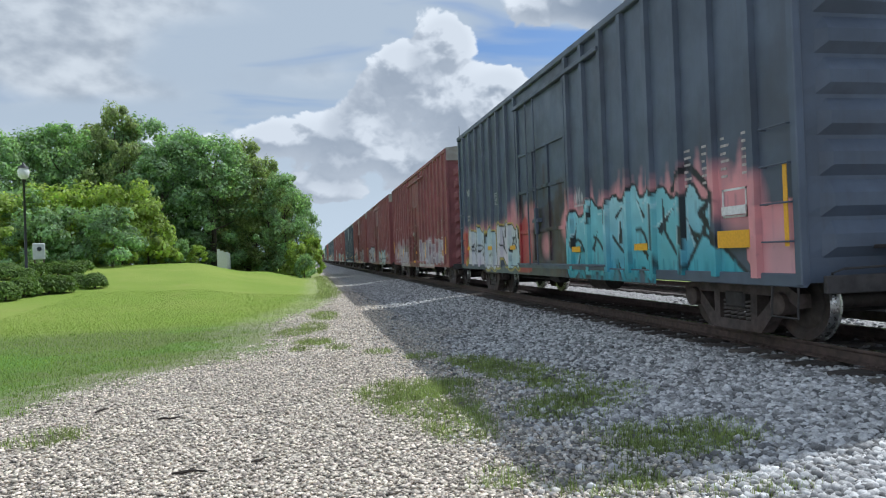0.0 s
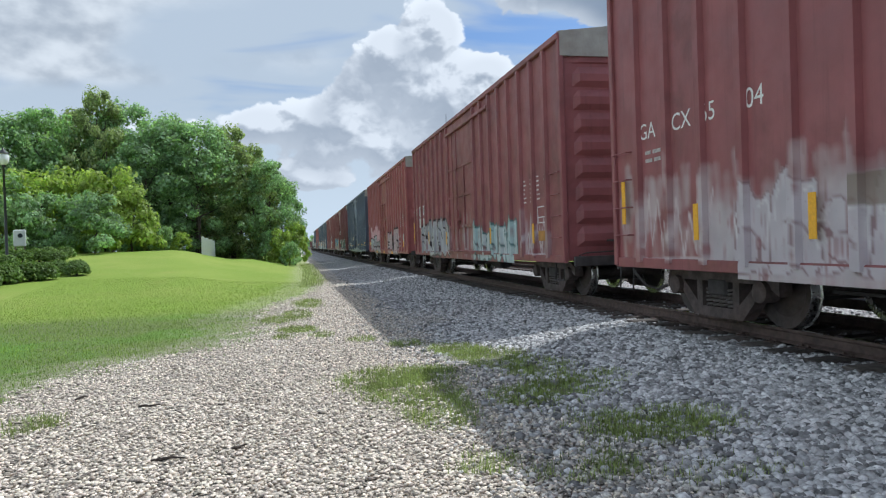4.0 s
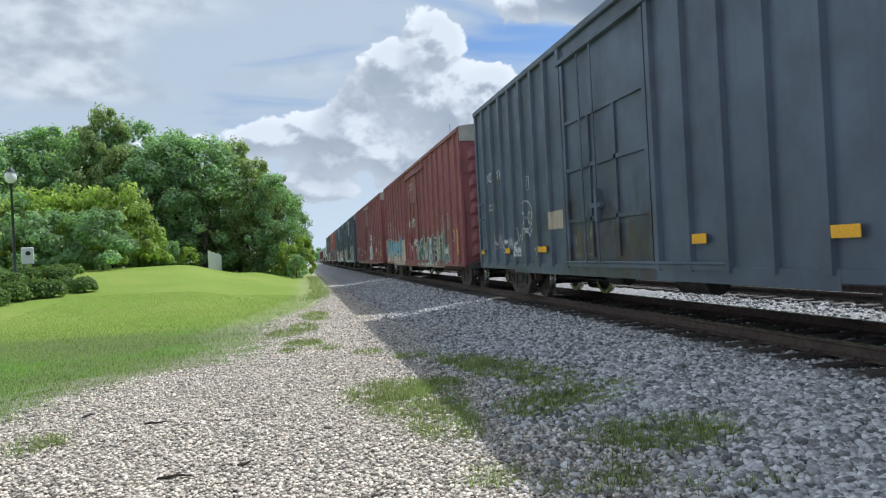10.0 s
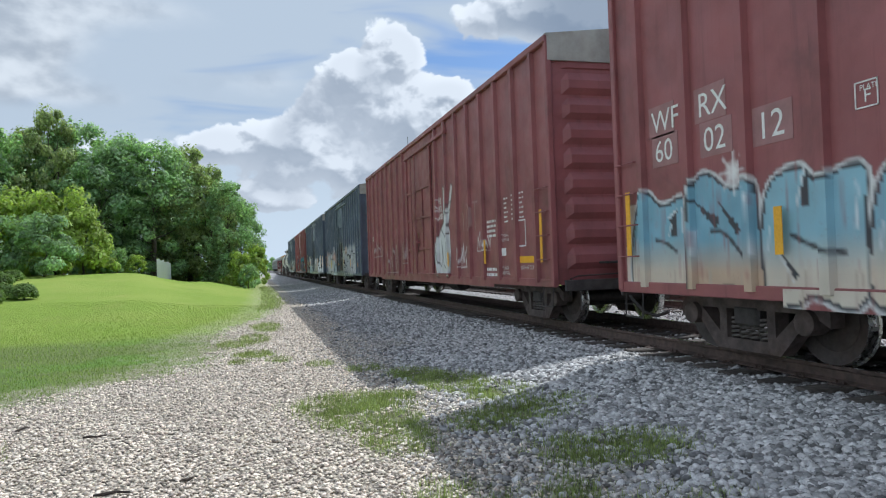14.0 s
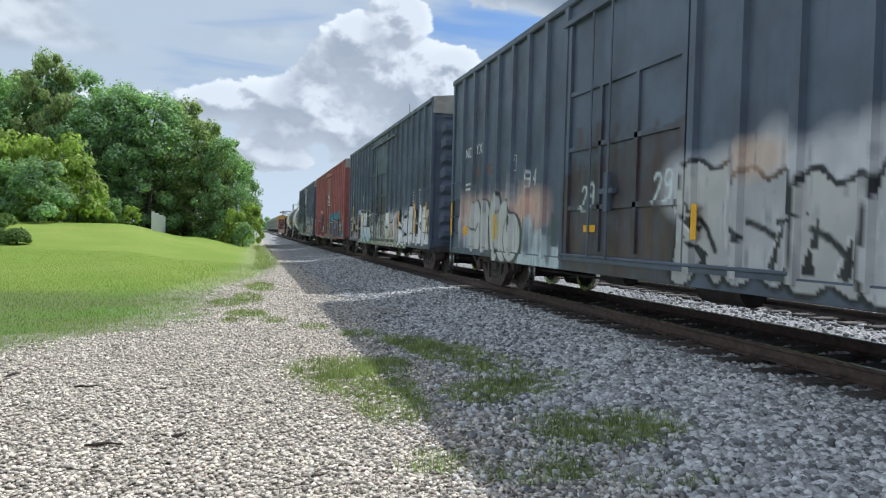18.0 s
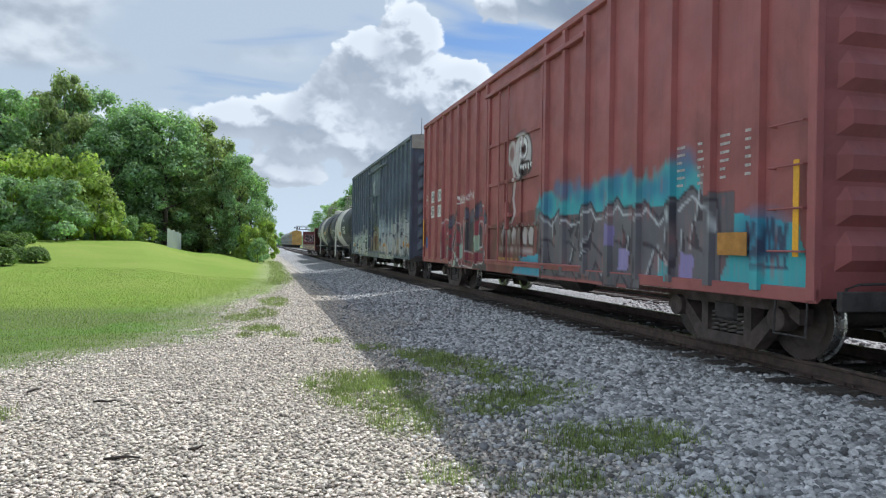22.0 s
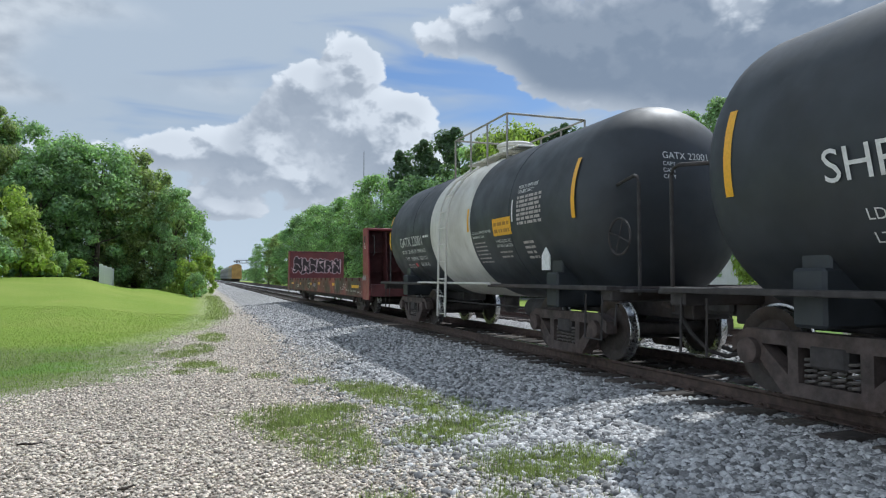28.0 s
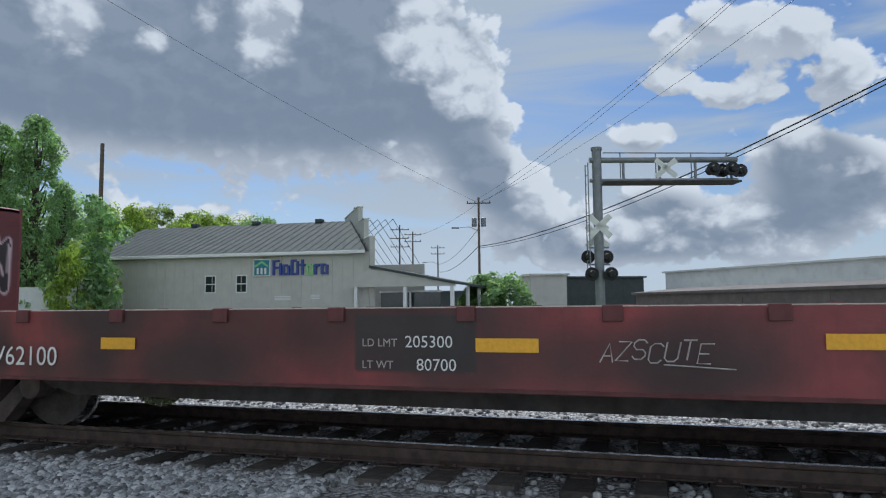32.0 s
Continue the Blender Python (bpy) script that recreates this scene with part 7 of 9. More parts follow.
    part("brake_wheel", mesh("brake_wheel", moved(join(tube([(0, 0.24 * math.cos(a * 0.35), 0.24 * math.sin(a * 0.35)) for a in range(18)], 0.016, 6, True), *[tube([(0, 0, 0), (0, 0.24 * math.cos(a), 0.24 * math.sin(a))], 0.01, 5) for a in (0.3, 1.9, 3.5, 5.1)]), -1.2, -H - 0.1, 1.7), MAT["underframe"], True), car)
    add_ends(car, H + 0.1)
    return car


TANK_L = tank_car("black tank car with a grimy white band and stencilled mark", 210.9, 1.45, 6.2)
tank_words(TANK_L, "SHPX 214836", -4.3, 1.94, 0.28)
tank_words(TANK_L, "LD LMT", -4.0, 1.62, 0.1)
tank_words(TANK_L, "LT WT", -4.0, 1.44, 0.1)
tank_bars(TANK_L, -3.5, 1.64, 1.5, 1, 0.1, 0.09, 5)
tank_bars(TANK_L, -3.5, 1.46, 1.5, 1, 0.1, 0.09, 6)
tank_words(TANK_L, "SHPX", 2.3, 2.5, 0.22)
tank_bars(TANK_L, 2.3, 2.2, 1.4, 4, 0.12, 0.07, 7)
tank_decal(TANK_L, -5.42, 1.95, 0.1, 0.85, "yellow")
tank_decal(TANK_L, -2.2, 2.6, 0.07, 0.5, "yellow")
tank_decal(TANK_L, 0.3, 1.75, 0.9, 0.22, "rustpatch", "paint_patch")
TANK_R, TANK_Z = 1.45, 2.24
TANK_M = tank_car("black tank car with a clean white band and white lettering", 224.15, 1.2, off=0.22, lad=0.25)
tank_words(TANK_M, "GATX 22001", -3.9, 1.94, 0.24)
tank_words(TANK_M, "LD LMT  205000 LBS  93000 KGS", -3.84, 1.77, 0.095)
tank_words(TANK_M, "LT WT    58000 LBS  26300 KGS", -3.8, 1.60, 0.095)
tank_words(TANK_M, "NEW 05-05", -2.7, 1.45, 0.095)
tank_bars(TANK_M, -3.76, 1.48, 0.6, 2, 0.06, 0.03, 9, "stencil")
tank_decal(TANK_M, -3.12, 1.45, 0.14, 0.08, "redlens", "red_tag")
tank_bars(TANK_M, -2.0, 2.1, 0.4, 1, 0.1, 0.05, 10)
tank_decal(TANK_M, -4.93, 1.93, 0.09, 0.47, "yellow")
tank_decal(TANK_M, -4.93, 2.58, 0.09, 0.25, "yellow")
tank_decal(TANK_M, 0.83, 2.05, 0.09, 0.45, "yellow")
tank_decal(TANK_M, 4.8, 2.0, 0.1, 0.85, "yellow")
tank_decal(TANK_M, 2.85, 2.1, 0.05, 0.36, "white", "white_stripe")
tank_decal(TANK_M, 2.05, 1.9, 0.75, 0.3, "yellow", "yellow_panel")
tank_bars(TANK_M, 2.1, 2.07, 0.62, 2, 0.12, 0.06, 11, "rustpatch")
tank_words(TANK_M, "CONSULT OWNER BEFORE", 1.08, 1.98, 0.05)
tank_words(TANK_M, "REPAIRING TANK", 1.08, 1.90, 0.05)
tank_bars(TANK_M, 1.1, 1.8, 0.55, 6, 0.07, 0.025, 12, "stencil")
tank_words(TANK_M, "4 FIBERGLASS INS", 2.1, 1.78, 0.055)
tank_words(TANK_M, "DO NOT EXCEED", 2.1, 1.7, 0.055)
tank_bars(TANK_M, 2.12, 1.6, 0.5, 2, 0.08, 0.03, 13, "stencil")
tank_words(TANK_M, "NON FLAMMABLE", 3.05, 2.62, 0.06)
tank_words(TANK_M, "LIQUIDS ONLY", 3.05, 2.54, 0.06)
tank_bars(TANK_M, 3.05, 2.45, 0.85, 7, 0.07, 0.045, 14, "stencil")
tank_bars(TANK_M, 3.15, 1.72, 0.35, 4, 0.08, 0.04, 15, "stencil")
head = Matrix.Rotation(radians(77), 4, "X")
for text, z, size in (("GATX 22001", 2.80, 0.10), ("CAPY", 2.70, 0.06), ("CAPY", 2.61, 0.06), ("CAPY", 2.52, 0.06)):
    lettering(TANK_M, text, -5.5 + 0.095 * (z - TANK_Z) - 0.02, z, -0.41, size, MAT["white"], m=head)
part("placard_holder", mesh("placard_holder", slab([(-4.22, 1.5), (-4.1, 1.62), (-3.98, 1.5), (-3.98, 1.28), (-4.22, 1.28)], tank_x(TANK_Z, 0.03), tank_x(TANK_Z, 0.01)), MAT["white"]), TANK_M, "small white placard on the tank's side")


# --- bulkhead flat car ---
def bulkhead(car, y, turn, graffiti=None):
    """A load bulkhead: plate towards the load, tapered side plates and gussets outside. Its outer side looks to -y before turning."""
    # plate, gussets and girts take the darker red that stands for shade
    root = part("bulkhead", mesh("bulkhead", box(-1.52, 1.52, -0.06, 0.0, 0.95, 2.68, 0.01), MAT["shadedred"]), car, "tall red load bulkhead with ribbed outer side", pose(0, y, 0, 0, 0, turn))
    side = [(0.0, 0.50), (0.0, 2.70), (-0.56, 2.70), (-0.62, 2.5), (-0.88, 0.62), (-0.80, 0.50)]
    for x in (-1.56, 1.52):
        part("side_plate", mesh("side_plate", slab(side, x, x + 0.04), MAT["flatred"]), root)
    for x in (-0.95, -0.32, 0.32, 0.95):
        part("gusset", mesh("gusset", slab([(-0.06, 0.95), (-0.06, 2.6), (-0.5, 2.6), (-0.74, 0.95)], x - 0.015, x + 0.015), MAT["shadedred"]), root)
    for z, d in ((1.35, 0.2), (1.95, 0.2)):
        part("girt", mesh("girt", box(-1.5, 1.5, -0.06 - d, -0.06, z, z + 0.03), MAT["shadedred"]), root)
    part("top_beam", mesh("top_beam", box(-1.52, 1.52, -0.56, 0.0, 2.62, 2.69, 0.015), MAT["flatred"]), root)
    part("bottom_beam", mesh("bottom_beam", box(-1.5, 1.5, -0.78, 0.0, 0.7, 0.95, 0.015), MAT["shadedred"]), root)
    for x in (-1.2, 1.2):
        part("lift_loop", mesh("lift_loop", tube([(x, -0.3, 2.68), (x - 0.05, -0.3, 2.77), (x + 0.05, -0.3, 2.79), (x + 0.1, -0.3, 2.68)], 0.014, 6), MAT["underframe"]), root)
    part("grab_iron", mesh("grab_iron", tube([(-1.4, -0.62, 2.45), (-1.4, -0.85, 2.42), (-1.4, -0.88, 1.9), (-1.4, -0.75, 1.85)], 0.014, 6), MAT["underframe"]), root)
    return root


def flat_car():
    y = 241.31
    car = thing("bulkhead_flat_car", "red bulkhead flat car, empty, with faded sills", "freight car", pose(TRACK, y, RAIL), group="train of freight cars")
    TRAIN.append((car, y))
    h = 9.4
    w = Wall(20.6, 1.3)
    rng = random.Random(4)
    for _ in range(44):
        u = rng.uniform(-9.5, 9.5)
        w.blob(u, rng.uniform(0.6, 1.2), rng.uniform(0.2, 0.7), rng.uniform(0.15, 0.45), (0.04, 0.020, 0.020), 0.9, 0.75)
    w.poly([(-2.45, 0.68), (-1.5, 0.68), (-1.5, 1.12), (-2.45, 1.12)], (0.028, 0.025, 0.026), 0.9)
    w.poly([(4.75, 0.66), (5.5, 0.66), (5.5, 1.1), (4.75, 1.1)], (0.035, 0.03, 0.03), 0.85)
    w.poly([(4.64, 0.74), (4.64, 0.94), (4.82, 0.96), (4.84, 0.76)], (0.26, 0.20, 0.18), 0.75)
    for s in (-1, 1):
        part("side_sill", panel_mesh("side_sill", -1.555, -h - 0.85, h + 0.85, 0.58, 1.16, 0.03, "flatred", w), car) if s < 0 else part(
            "side_sill", mesh("side_sill", box(1.51, 1.55, -h - 0.85, h + 0.85, 0.58, 1.16), MAT["flatred"]), car)
        part("sill_flange", mesh("sill_flange", box(-0.06, 0.06, -h, h, 0.545, 0.58, 0.006), MAT["shadedred"]), car, "", pose(s * 1.5, 0, 0))
    part("sill_back", mesh("sill_back", box(-1.545, -1.50, -h - 0.85, h + 0.85, 0.585, 1.15), MAT["shadedred"]), car)
    fb = [(-6.6, 0.62), (-5.6, 0.36), (5.6, 0.36), (6.6, 0.62)]
    part("centre_sill", mesh("centre_sill", join(slab(fb + [(6.6, 1.05), (-6.6, 1.05)], -0.4, 0.4), slab(fb, -1.1, -1.02), box(-0.3, 0.3, -h - 0.8, h + 0.8, 0.66, 1.05)), MAT["underframe"]), car)
    for i in range(64):
        yy = -h + (2 * h) * (i + 0.5) / 64
        part("deck_board", DECK, car, "", pose(0, yy, 0))
    for i in range(18):
        yy = -h + 0.5 + (2 * h - 1.0) * i / 17
        part("stake_pocket", POCKET, car, "", pose(-1.57, yy, 0))
        part("stake_pocket", POCKET, car, "", pose(1.57, yy, 0))
    front = bulkhead(car, -h, 0)
    rear = bulkhead(car, h, 180)
    # sprayed panel on the rear bulkhead, towards the load
    g = Wall(3.04, 2.7)
    g.poly([(-1.5, 1.2), (1.5, 1.2), (1.5, 2.66), (-1.5, 2.66)], (0.10, 0.025, 0.025), 0.6)
    wild(g, -1.35, 1.35, 1.42, 2.35, 6, (0.03, 0.018, 0.02), (0.62, 0.45, 0.47), (0.62, 0.48, 0.50), 431, 0.03, 0.05, 0.15, 1, 1.1, 2)
    me = panel_mesh("graffiti_panel", 0, -1.52, 1.52, 1.0, 2.62, 0.025, "flatred", g)
    part("graffiti_panel", me, car, "inner face of the rear bulkhead with pink outlined letters", Matrix(((0, -1, 0, 0), (1, 0, 0, h - 0.012), (0, 0, 1, 0), (0, 0, 0, 1))))
    X = -1.562

    def put(text, u, v, size, mat="white"):
        lettering(car, text, -u, v, X - 0.004, size, MAT[mat])

    def yellow(u, v, w_, h_=0.1):
        part("reflective_stripe", mesh("reflective_stripe", box(X - 0.006, X, -u - w_, -u, v, v + h_), MAT["yellow"]), car)

    for u, ww, v in ((7.75, 1.1, 0.83), (4.15, 0.46, 0.87), (0.78, 0.48, 0.88), (-1.5, 0.46, 0.84), (-4.87, 0.36, 0.83), (-8.3, 0.9, 0.83)):
        yellow(u, v, ww)
    part("white_square", mesh("white_square", box(X - 0.006, X, -2.08, -2.03, 0.80, 0.84), MAT["white"]), car)
    put("DO NOT WELD TO FLOOR", 7.45, 0.70, 0.055)
    put("EMPTY LOAD", 6.28, 0.90, 0.055)
    put("1/4 ADJ BLOCK", 6.2, 0.81, 0.055)
    put("ISB-12", 5.8, 0.80, 0.04)
    put("SET UP HEIGHT 5 1/16 - 1/8", 5.8, 0.74, 0.04)
    put("JACK | PULL", 6.85, 0.72, 0.055)
    put("IL 62-4", 8.88, 0.86, 0.055)
    put("2 INCH H COMP SHOES", 8.6, 0.68, 0.045)
    put("LD LMT", -2.4, 0.875, 0.06, "stencil")
    put("205300", -2.05, 0.87, 0.088)
    put("80700", -1.96, 0.70, 0.088)
    put("LT WT", -2.4, 0.71, 0.06, "stencil")
    put("V62100", -6.1, 0.68, 0.17)
    lettering(car, "LIFT", -9.52, 2.17, -1.566, 0.08, MAT["white"])
    lettering(car, "HERE", -9.52, 2.06, -1.566, 0.08, MAT["white"])
    # no opening cut: a thin black plate stands for the hole's dark inside
    part("lift_hole", mesh("lift_hole", box(-1.564, -1.55, -9.72, -9.60, 2.25, 2.45), MAT["blackpatch"]), car)
    # a thin chalk scrawl on the sill
    rows, k = [], 0
    for i, ch in enumerate("AZSCUTE"):
        for st in SKELETON[ch].split("/"):
            pts = [(X - 0.004, 0.62 - (i * 0.105 + 0.085 * int(p[0]) / 4 + 0.03 * int(p[1]) / 6), 0.78 + 0.012 * (i % 3) + 0.13 * int(p[1]) / 6) for p in st.split()]
            rows.append(tube(pts, 0.0055, 4))
    rows.append(tube([(X - 0.004, 0.2, 0.77), (X - 0.004, -0.25, 0.745)], 0.005, 4))
    part("chalk_scrawl", mesh("chalk_scrawl", join(*rows), MAT["stencil"]), car, "thin pale chalk scrawl")
    rows = []
    for k in range(7):
        y0, up = -9.40 - 0.07 * k, 0.03 * (k % 3)
        rows.append(tube([(-1.568, y0, 1.08 + up * 0.3), (-1.568, y0 - 0.02, 1.2 + up), (-1.568, y0 - 0.055, 1.1 + up * 0.5), (-1.568, y0 - 0.06, 1.19)], 0.006, 4))
    part("chalk_scrawl", mesh("chalk_scrawl", join(*rows), MAT["stencil"]), car, "thin pale chalk scrawl")
    for s in (-1, 1):
        add_truck(car, s * 7.0)
    add_ends(car, h + 0.75)
    for sy in (-1, 1):
        part("end_sill", mesh("end_sill", box(-1.5, 1.5, -0.075, 0.075, 0.6, 0.98, 0.02), MAT["shadedred"]), car, "", pose(0, sy * (h + 0.825), 0))
    for sy in (-1, 1):
        part("step", mesh("step", tube([(-1.5, sy * 9.9, 0.6), (-1.54, sy * 9.9, 0.32), (-1.54, sy * 9.4, 0.32), (-1.5, sy * 9.4, 0.6)], 0.018, 6), MAT["underframe"]), car)


DECK = mesh("deck_board", box(-1.50, 1.50, -0.143, 0.143, 1.10, 1.165, 0.008), MAT["deckwood"])
POCKET = mesh("stake_pocket", box(-0.012, 0.03, -0.07, 0.07, 1.06, 1.175, 0.005), MAT["shadedred"])
flat_car()


# --- auto carriers standing far off on the second track ---
def autorack(y, mat, label):
    car = thing("autorack_car", label, "freight car", pose(TRACK2, y, RAIL), group="standing auto carriers")
    sec = [(-1.55, 0.9), (-1.55, 4.7), (-1.25, 5.45), (0, 5.75), (1.25, 5.45), (1.55, 4.7), (1.55, 0.9)]
    k = len(sec)
    v = [(x, yy, z) for yy in (-13.4, 13.4) for x, z in sec]
    part("body", mesh("body", (v, [tuple(range(k)), tuple(range(2 * k - 1, k - 1, -1))] + [(i, (i + 1) % k, k + (i + 1) % k, k + i) for i in range(k)]), MAT[mat]), car)
    for i in range(14):
        part("side_post", RACKPOST, car, "", pose(-1.58, -13.0 + 2 * i, 0))
    for x in (-0.8, 0.8):
        part("end_door", mesh("end_door", box(x - 0.72, x + 0.72, -13.47, -13.4, 1.1, 5.1, 0.02), MAT[mat]), car)
    part("underframe", mesh("underframe", join(box(-1.4, 1.4, -13.3, 13.3, 0.75, 0.95), box(-1.1, 1.1, -11.5, -9.5, 0.0, 0.75), box(-1.1, 1.1, 9.5, 11.5, 0.0, 0.75)), MAT["underframe"]), car)
    return car


MAT["rackyellow"] = material("faded yellow rack panels", (0.42, 0.25, 0.07), 0.6, vary=0.2, grain=0.8, stain=(0.25, 0.14, 0.07), stain_amount=0.6)
MAT["rackgrey"] = material("galvanised rack panels", (0.30, 0.31, 0.30), 0.5, 0.2, vary=0.2, grain=0.8, stain=(0.2, 0.15, 0.1), stain_amount=0.4)
RACKPOST = mesh("side_post", box(-0.03, 0.03, -0.08, 0.08, 0.9, 4.7), MAT["rackgrey"])
for i in range(5):
    autorack(232 + 13.4 + 28.2 * i, "rackyellow" if i == 0 else "rackgrey", "faded yellow auto carrier standing on the second track" if i == 0 else "grey auto carrier standing on the second track")


# ---- trees, shrubs, hedges ----
def leaf_material(name, colour, vary, tr=0.35):
    return material(name, colour, 0.55, vary=0.3, grain=0.5, bump=0.0, per_island=vary, translucent=tr, spec=0.3)


LEAF = {
    "broad": leaf_material("broad leaves", (0.285, 0.41, 0.225), 0.4, 0.5),
    "dark": leaf_material("dark leaves", (0.23, 0.35, 0.19), 0.4, 0.5),
    "bright": leaf_material("bright young leaves", (0.34, 0.43, 0.115), 0.35, 0.5),
    "olive": leaf_material("olive leaves", (0.295, 0.35, 0.17), 0.35, 0.5),
    "pine": leaf_material("pine needles", (0.125, 0.195, 0.105), 0.35, 0.4),
    "hedge": leaf_material("clipped hedge leaves", (0.15, 0.235, 0.06), 0.3, 0.35),
}
MAT["bark"] = material("grey brown bark", (0.09, 0.07, 0.055), 0.9, vary=0.35, grain=8.0, bump=0.6, bump_scale=18.0)


def crown_mesh(name, clumps, per, leaf, mat, rng, droop=0.2, aspect=0.55):
    """Leaves as folded blades on the skins of many clumps; clumps are rows of x, y, z, r."""
    c = np.array(clumps)
    n = len(c) * per
    ci = np.repeat(np.arange(len(c)), per)
    d = rng.normal(size=(n, 3))
    d /= np.linalg.norm(d, axis=1)[:, None]
    rr = c[ci, 3] * (0.62 + 0.5 * rng.random(n))
    pos = c[ci, :3] + d * rr[:, None] * np.array([1, 1, 0.8])
    nrm = d + rng.normal(size=(n, 3)) * 0.42 + np.array([0.15, 0, 0.5])
    nrm /= np.linalg.norm(nrm, axis=1)[:, None]
    t = np.cross(nrm, rng.normal(size=(n, 3)))
    t /= np.linalg.norm(t, axis=1)[:, None]
    t[:, 2] -= droop
    b = np.cross(nrm, t)
    s = leaf * (0.6 + 0.8 * rng.random(n))[:, None]
    v = np.stack([pos - t * s, pos + b * s * aspect - nrm * s * 0.15, pos + t * s, pos - b * s * aspect - nrm * s * 0.15], 1).reshape(-1, 3)
    base = np.arange(n)[:, None] * 4
    f = np.concatenate([base + [0, 1, 2], base + [0, 2, 3]], 1).reshape(-1, 3)
    me = bpy.data.meshes.new(name)
    me.vertices.add(len(v))
    me.vertices.foreach_set("co", v.astype(np.float32).ravel())
    me.loops.add(f.size)
    me.loops.foreach_set("vertex_index", f.ravel().astype(np.int32))
    me.polygons.add(len(f))
    me.polygons.foreach_set("loop_start", np.arange(0, f.size, 3, dtype=np.int32))
    me.update(calc_edges=True)
    me.materials.append(mat)
    return me


def limb(p, q, r0, r1, rng, n=5):
    pts = [tuple(np.array(p) + (np.array(q) - np.array(p)) * i / n + rng.normal(size=3) * 0.06 * (0 < i < n)) for i in range(n + 1)]
    return tube(pts, [r0 + (r1 - r0) * i / n for i in range(n + 1)], 7)


def tree_proto(kind, height, width, leafkind, seed, clumps=84, per=150, leaf=0.15, low=0.10, label=""):
    """A tree at the origin: tapered trunk, limbs, crown of leaf clumps. shape by kind."""
    rng = np.random.default_rng(seed)
    root = thing("tree", label or "leafy broad tree at the edge of the wood", "tree")
    wood = [limb((0, 0, -0.3), (rng.normal() * 0.3, rng.normal() * 0.3, height * 0.66), 0.022 * height, 0.004 * height, rng, 7)]
    rows = []
    for i in range(clumps):
        a, t = rng.random() * 2 * math.pi, (i + rng.random()) / clumps
        z = height * (low + (0.96 - low) * t)
        if kind == "broad":
            env = width * (math.sin(math.pi * min(1, 0.16 + 0.80 * t)) ** 0.6)
        elif kind == "pine":
            env = width * (0.95 - 0.75 * t) * (0.75 + 0.35 * math.sin(t * 40))
        elif kind == "upright":
            env = width * (0.06 + 0.94 * math.sin(math.pi * (0.16 + 0.82 * t)) ** 0.9) * (0.8 + 0.3 * math.sin(t * 23))
        else:
            env = width * (1 - 0.55 * t)
        r = env * (0.5 + 0.55 * rng.random() ** 0.5)
        cr = (0.17 if kind == "upright" else 0.20 if kind == "pine" else 0.235) * width * (0.55 + 0.8 * rng.random())
        rows.append((r * math.cos(a), r * math.sin(a), z, cr))
        if i % 5 == 0 and kind != "shrub":
            wood.append(limb((0, 0, max(0.3, z * 0.72)), (r * 0.5 * math.cos(a), r * 0.5 * math.sin(a), z * 0.93), 0.006 * height, 0.002 * height, rng, 4))
    part("trunk", mesh("trunk", join(*wood), MAT["bark"], True), root)
    part("crown", crown_mesh("crown", rows, per, leaf, LEAF[leafkind], rng), root)
    return root


def at_bearing(az, d, z=None):
    x, y = d * math.sin(radians(az)), d * math.cos(radians(az))
    return x, y, float(ground_z(x, y)) if z is None else z


def plant(proto, az, d, height, base_height, turn, widen=1.0, first=[set()]):
    """A copy of a tree, so tall, at that bearing and distance; the first call moves the pattern itself."""
    x, y, z = at_bearing(az, d)
    s = height / base_height
    m = pose(x, y, z, 0, 0, turn) @ Matrix.Diagonal((s * widen, s * widen, s, 1))
    if proto.name not in first[0]:
        first[0].add(proto.name)
        proto.matrix_world = m
        return proto
    ob = copy_thing(proto, Matrix())
    ob.matrix_world = m
    return ob


WOOD = {
    "a": (tree_proto("broad", 12, 3.6, "broad", 1, clumps=110, per=150, leaf=0.14, low=0.02, label="tall broadleaf tree in the wood by the lawn"), 12),
    "b": (tree_proto("broad", 11, 3.3, "dark", 2, clumps=110, per=140, leaf=0.14, low=0.02, label="dark broadleaf tree leafed to the ground"), 11),
    "c": (tree_proto("broad", 12, 3.0, "olive", 3, clumps=105, per=140, leaf=0.13, low=0.03, label="olive green tree with loose crown"), 12),
    "p": (tree_proto("pine", 16, 3.4, "pine", 4, clumps=80, per=130, leaf=0.17, low=0.25, label="tall dark pine with ragged crown"), 16),
    "u": (tree_proto("upright", 13, 2.6, "broad", 5, clumps=420, per=44, leaf=0.10, low=0.02, label="tall upright dark tree with airy twigs"), 13),
    "y": (tree_proto("broad", 9, 3.0, "bright", 6, clumps=105, per=150, leaf=0.12, low=0.03, label="bright green rounded tree"), 9),
}
SHRUB = {
    "s": (tree_proto("shrub", 4.2, 2.4, "bright", 11, clumps=34, per=150, leaf=0.12, low=0.08, label="bright green shrub before the wood"), 4.2),
    "t": (tree_proto("shrub", 4.0, 2.2, "broad", 12, clumps=34, per=150, leaf=0.12, low=0.08, label="leafy green shrub before the wood"), 4.0),
}
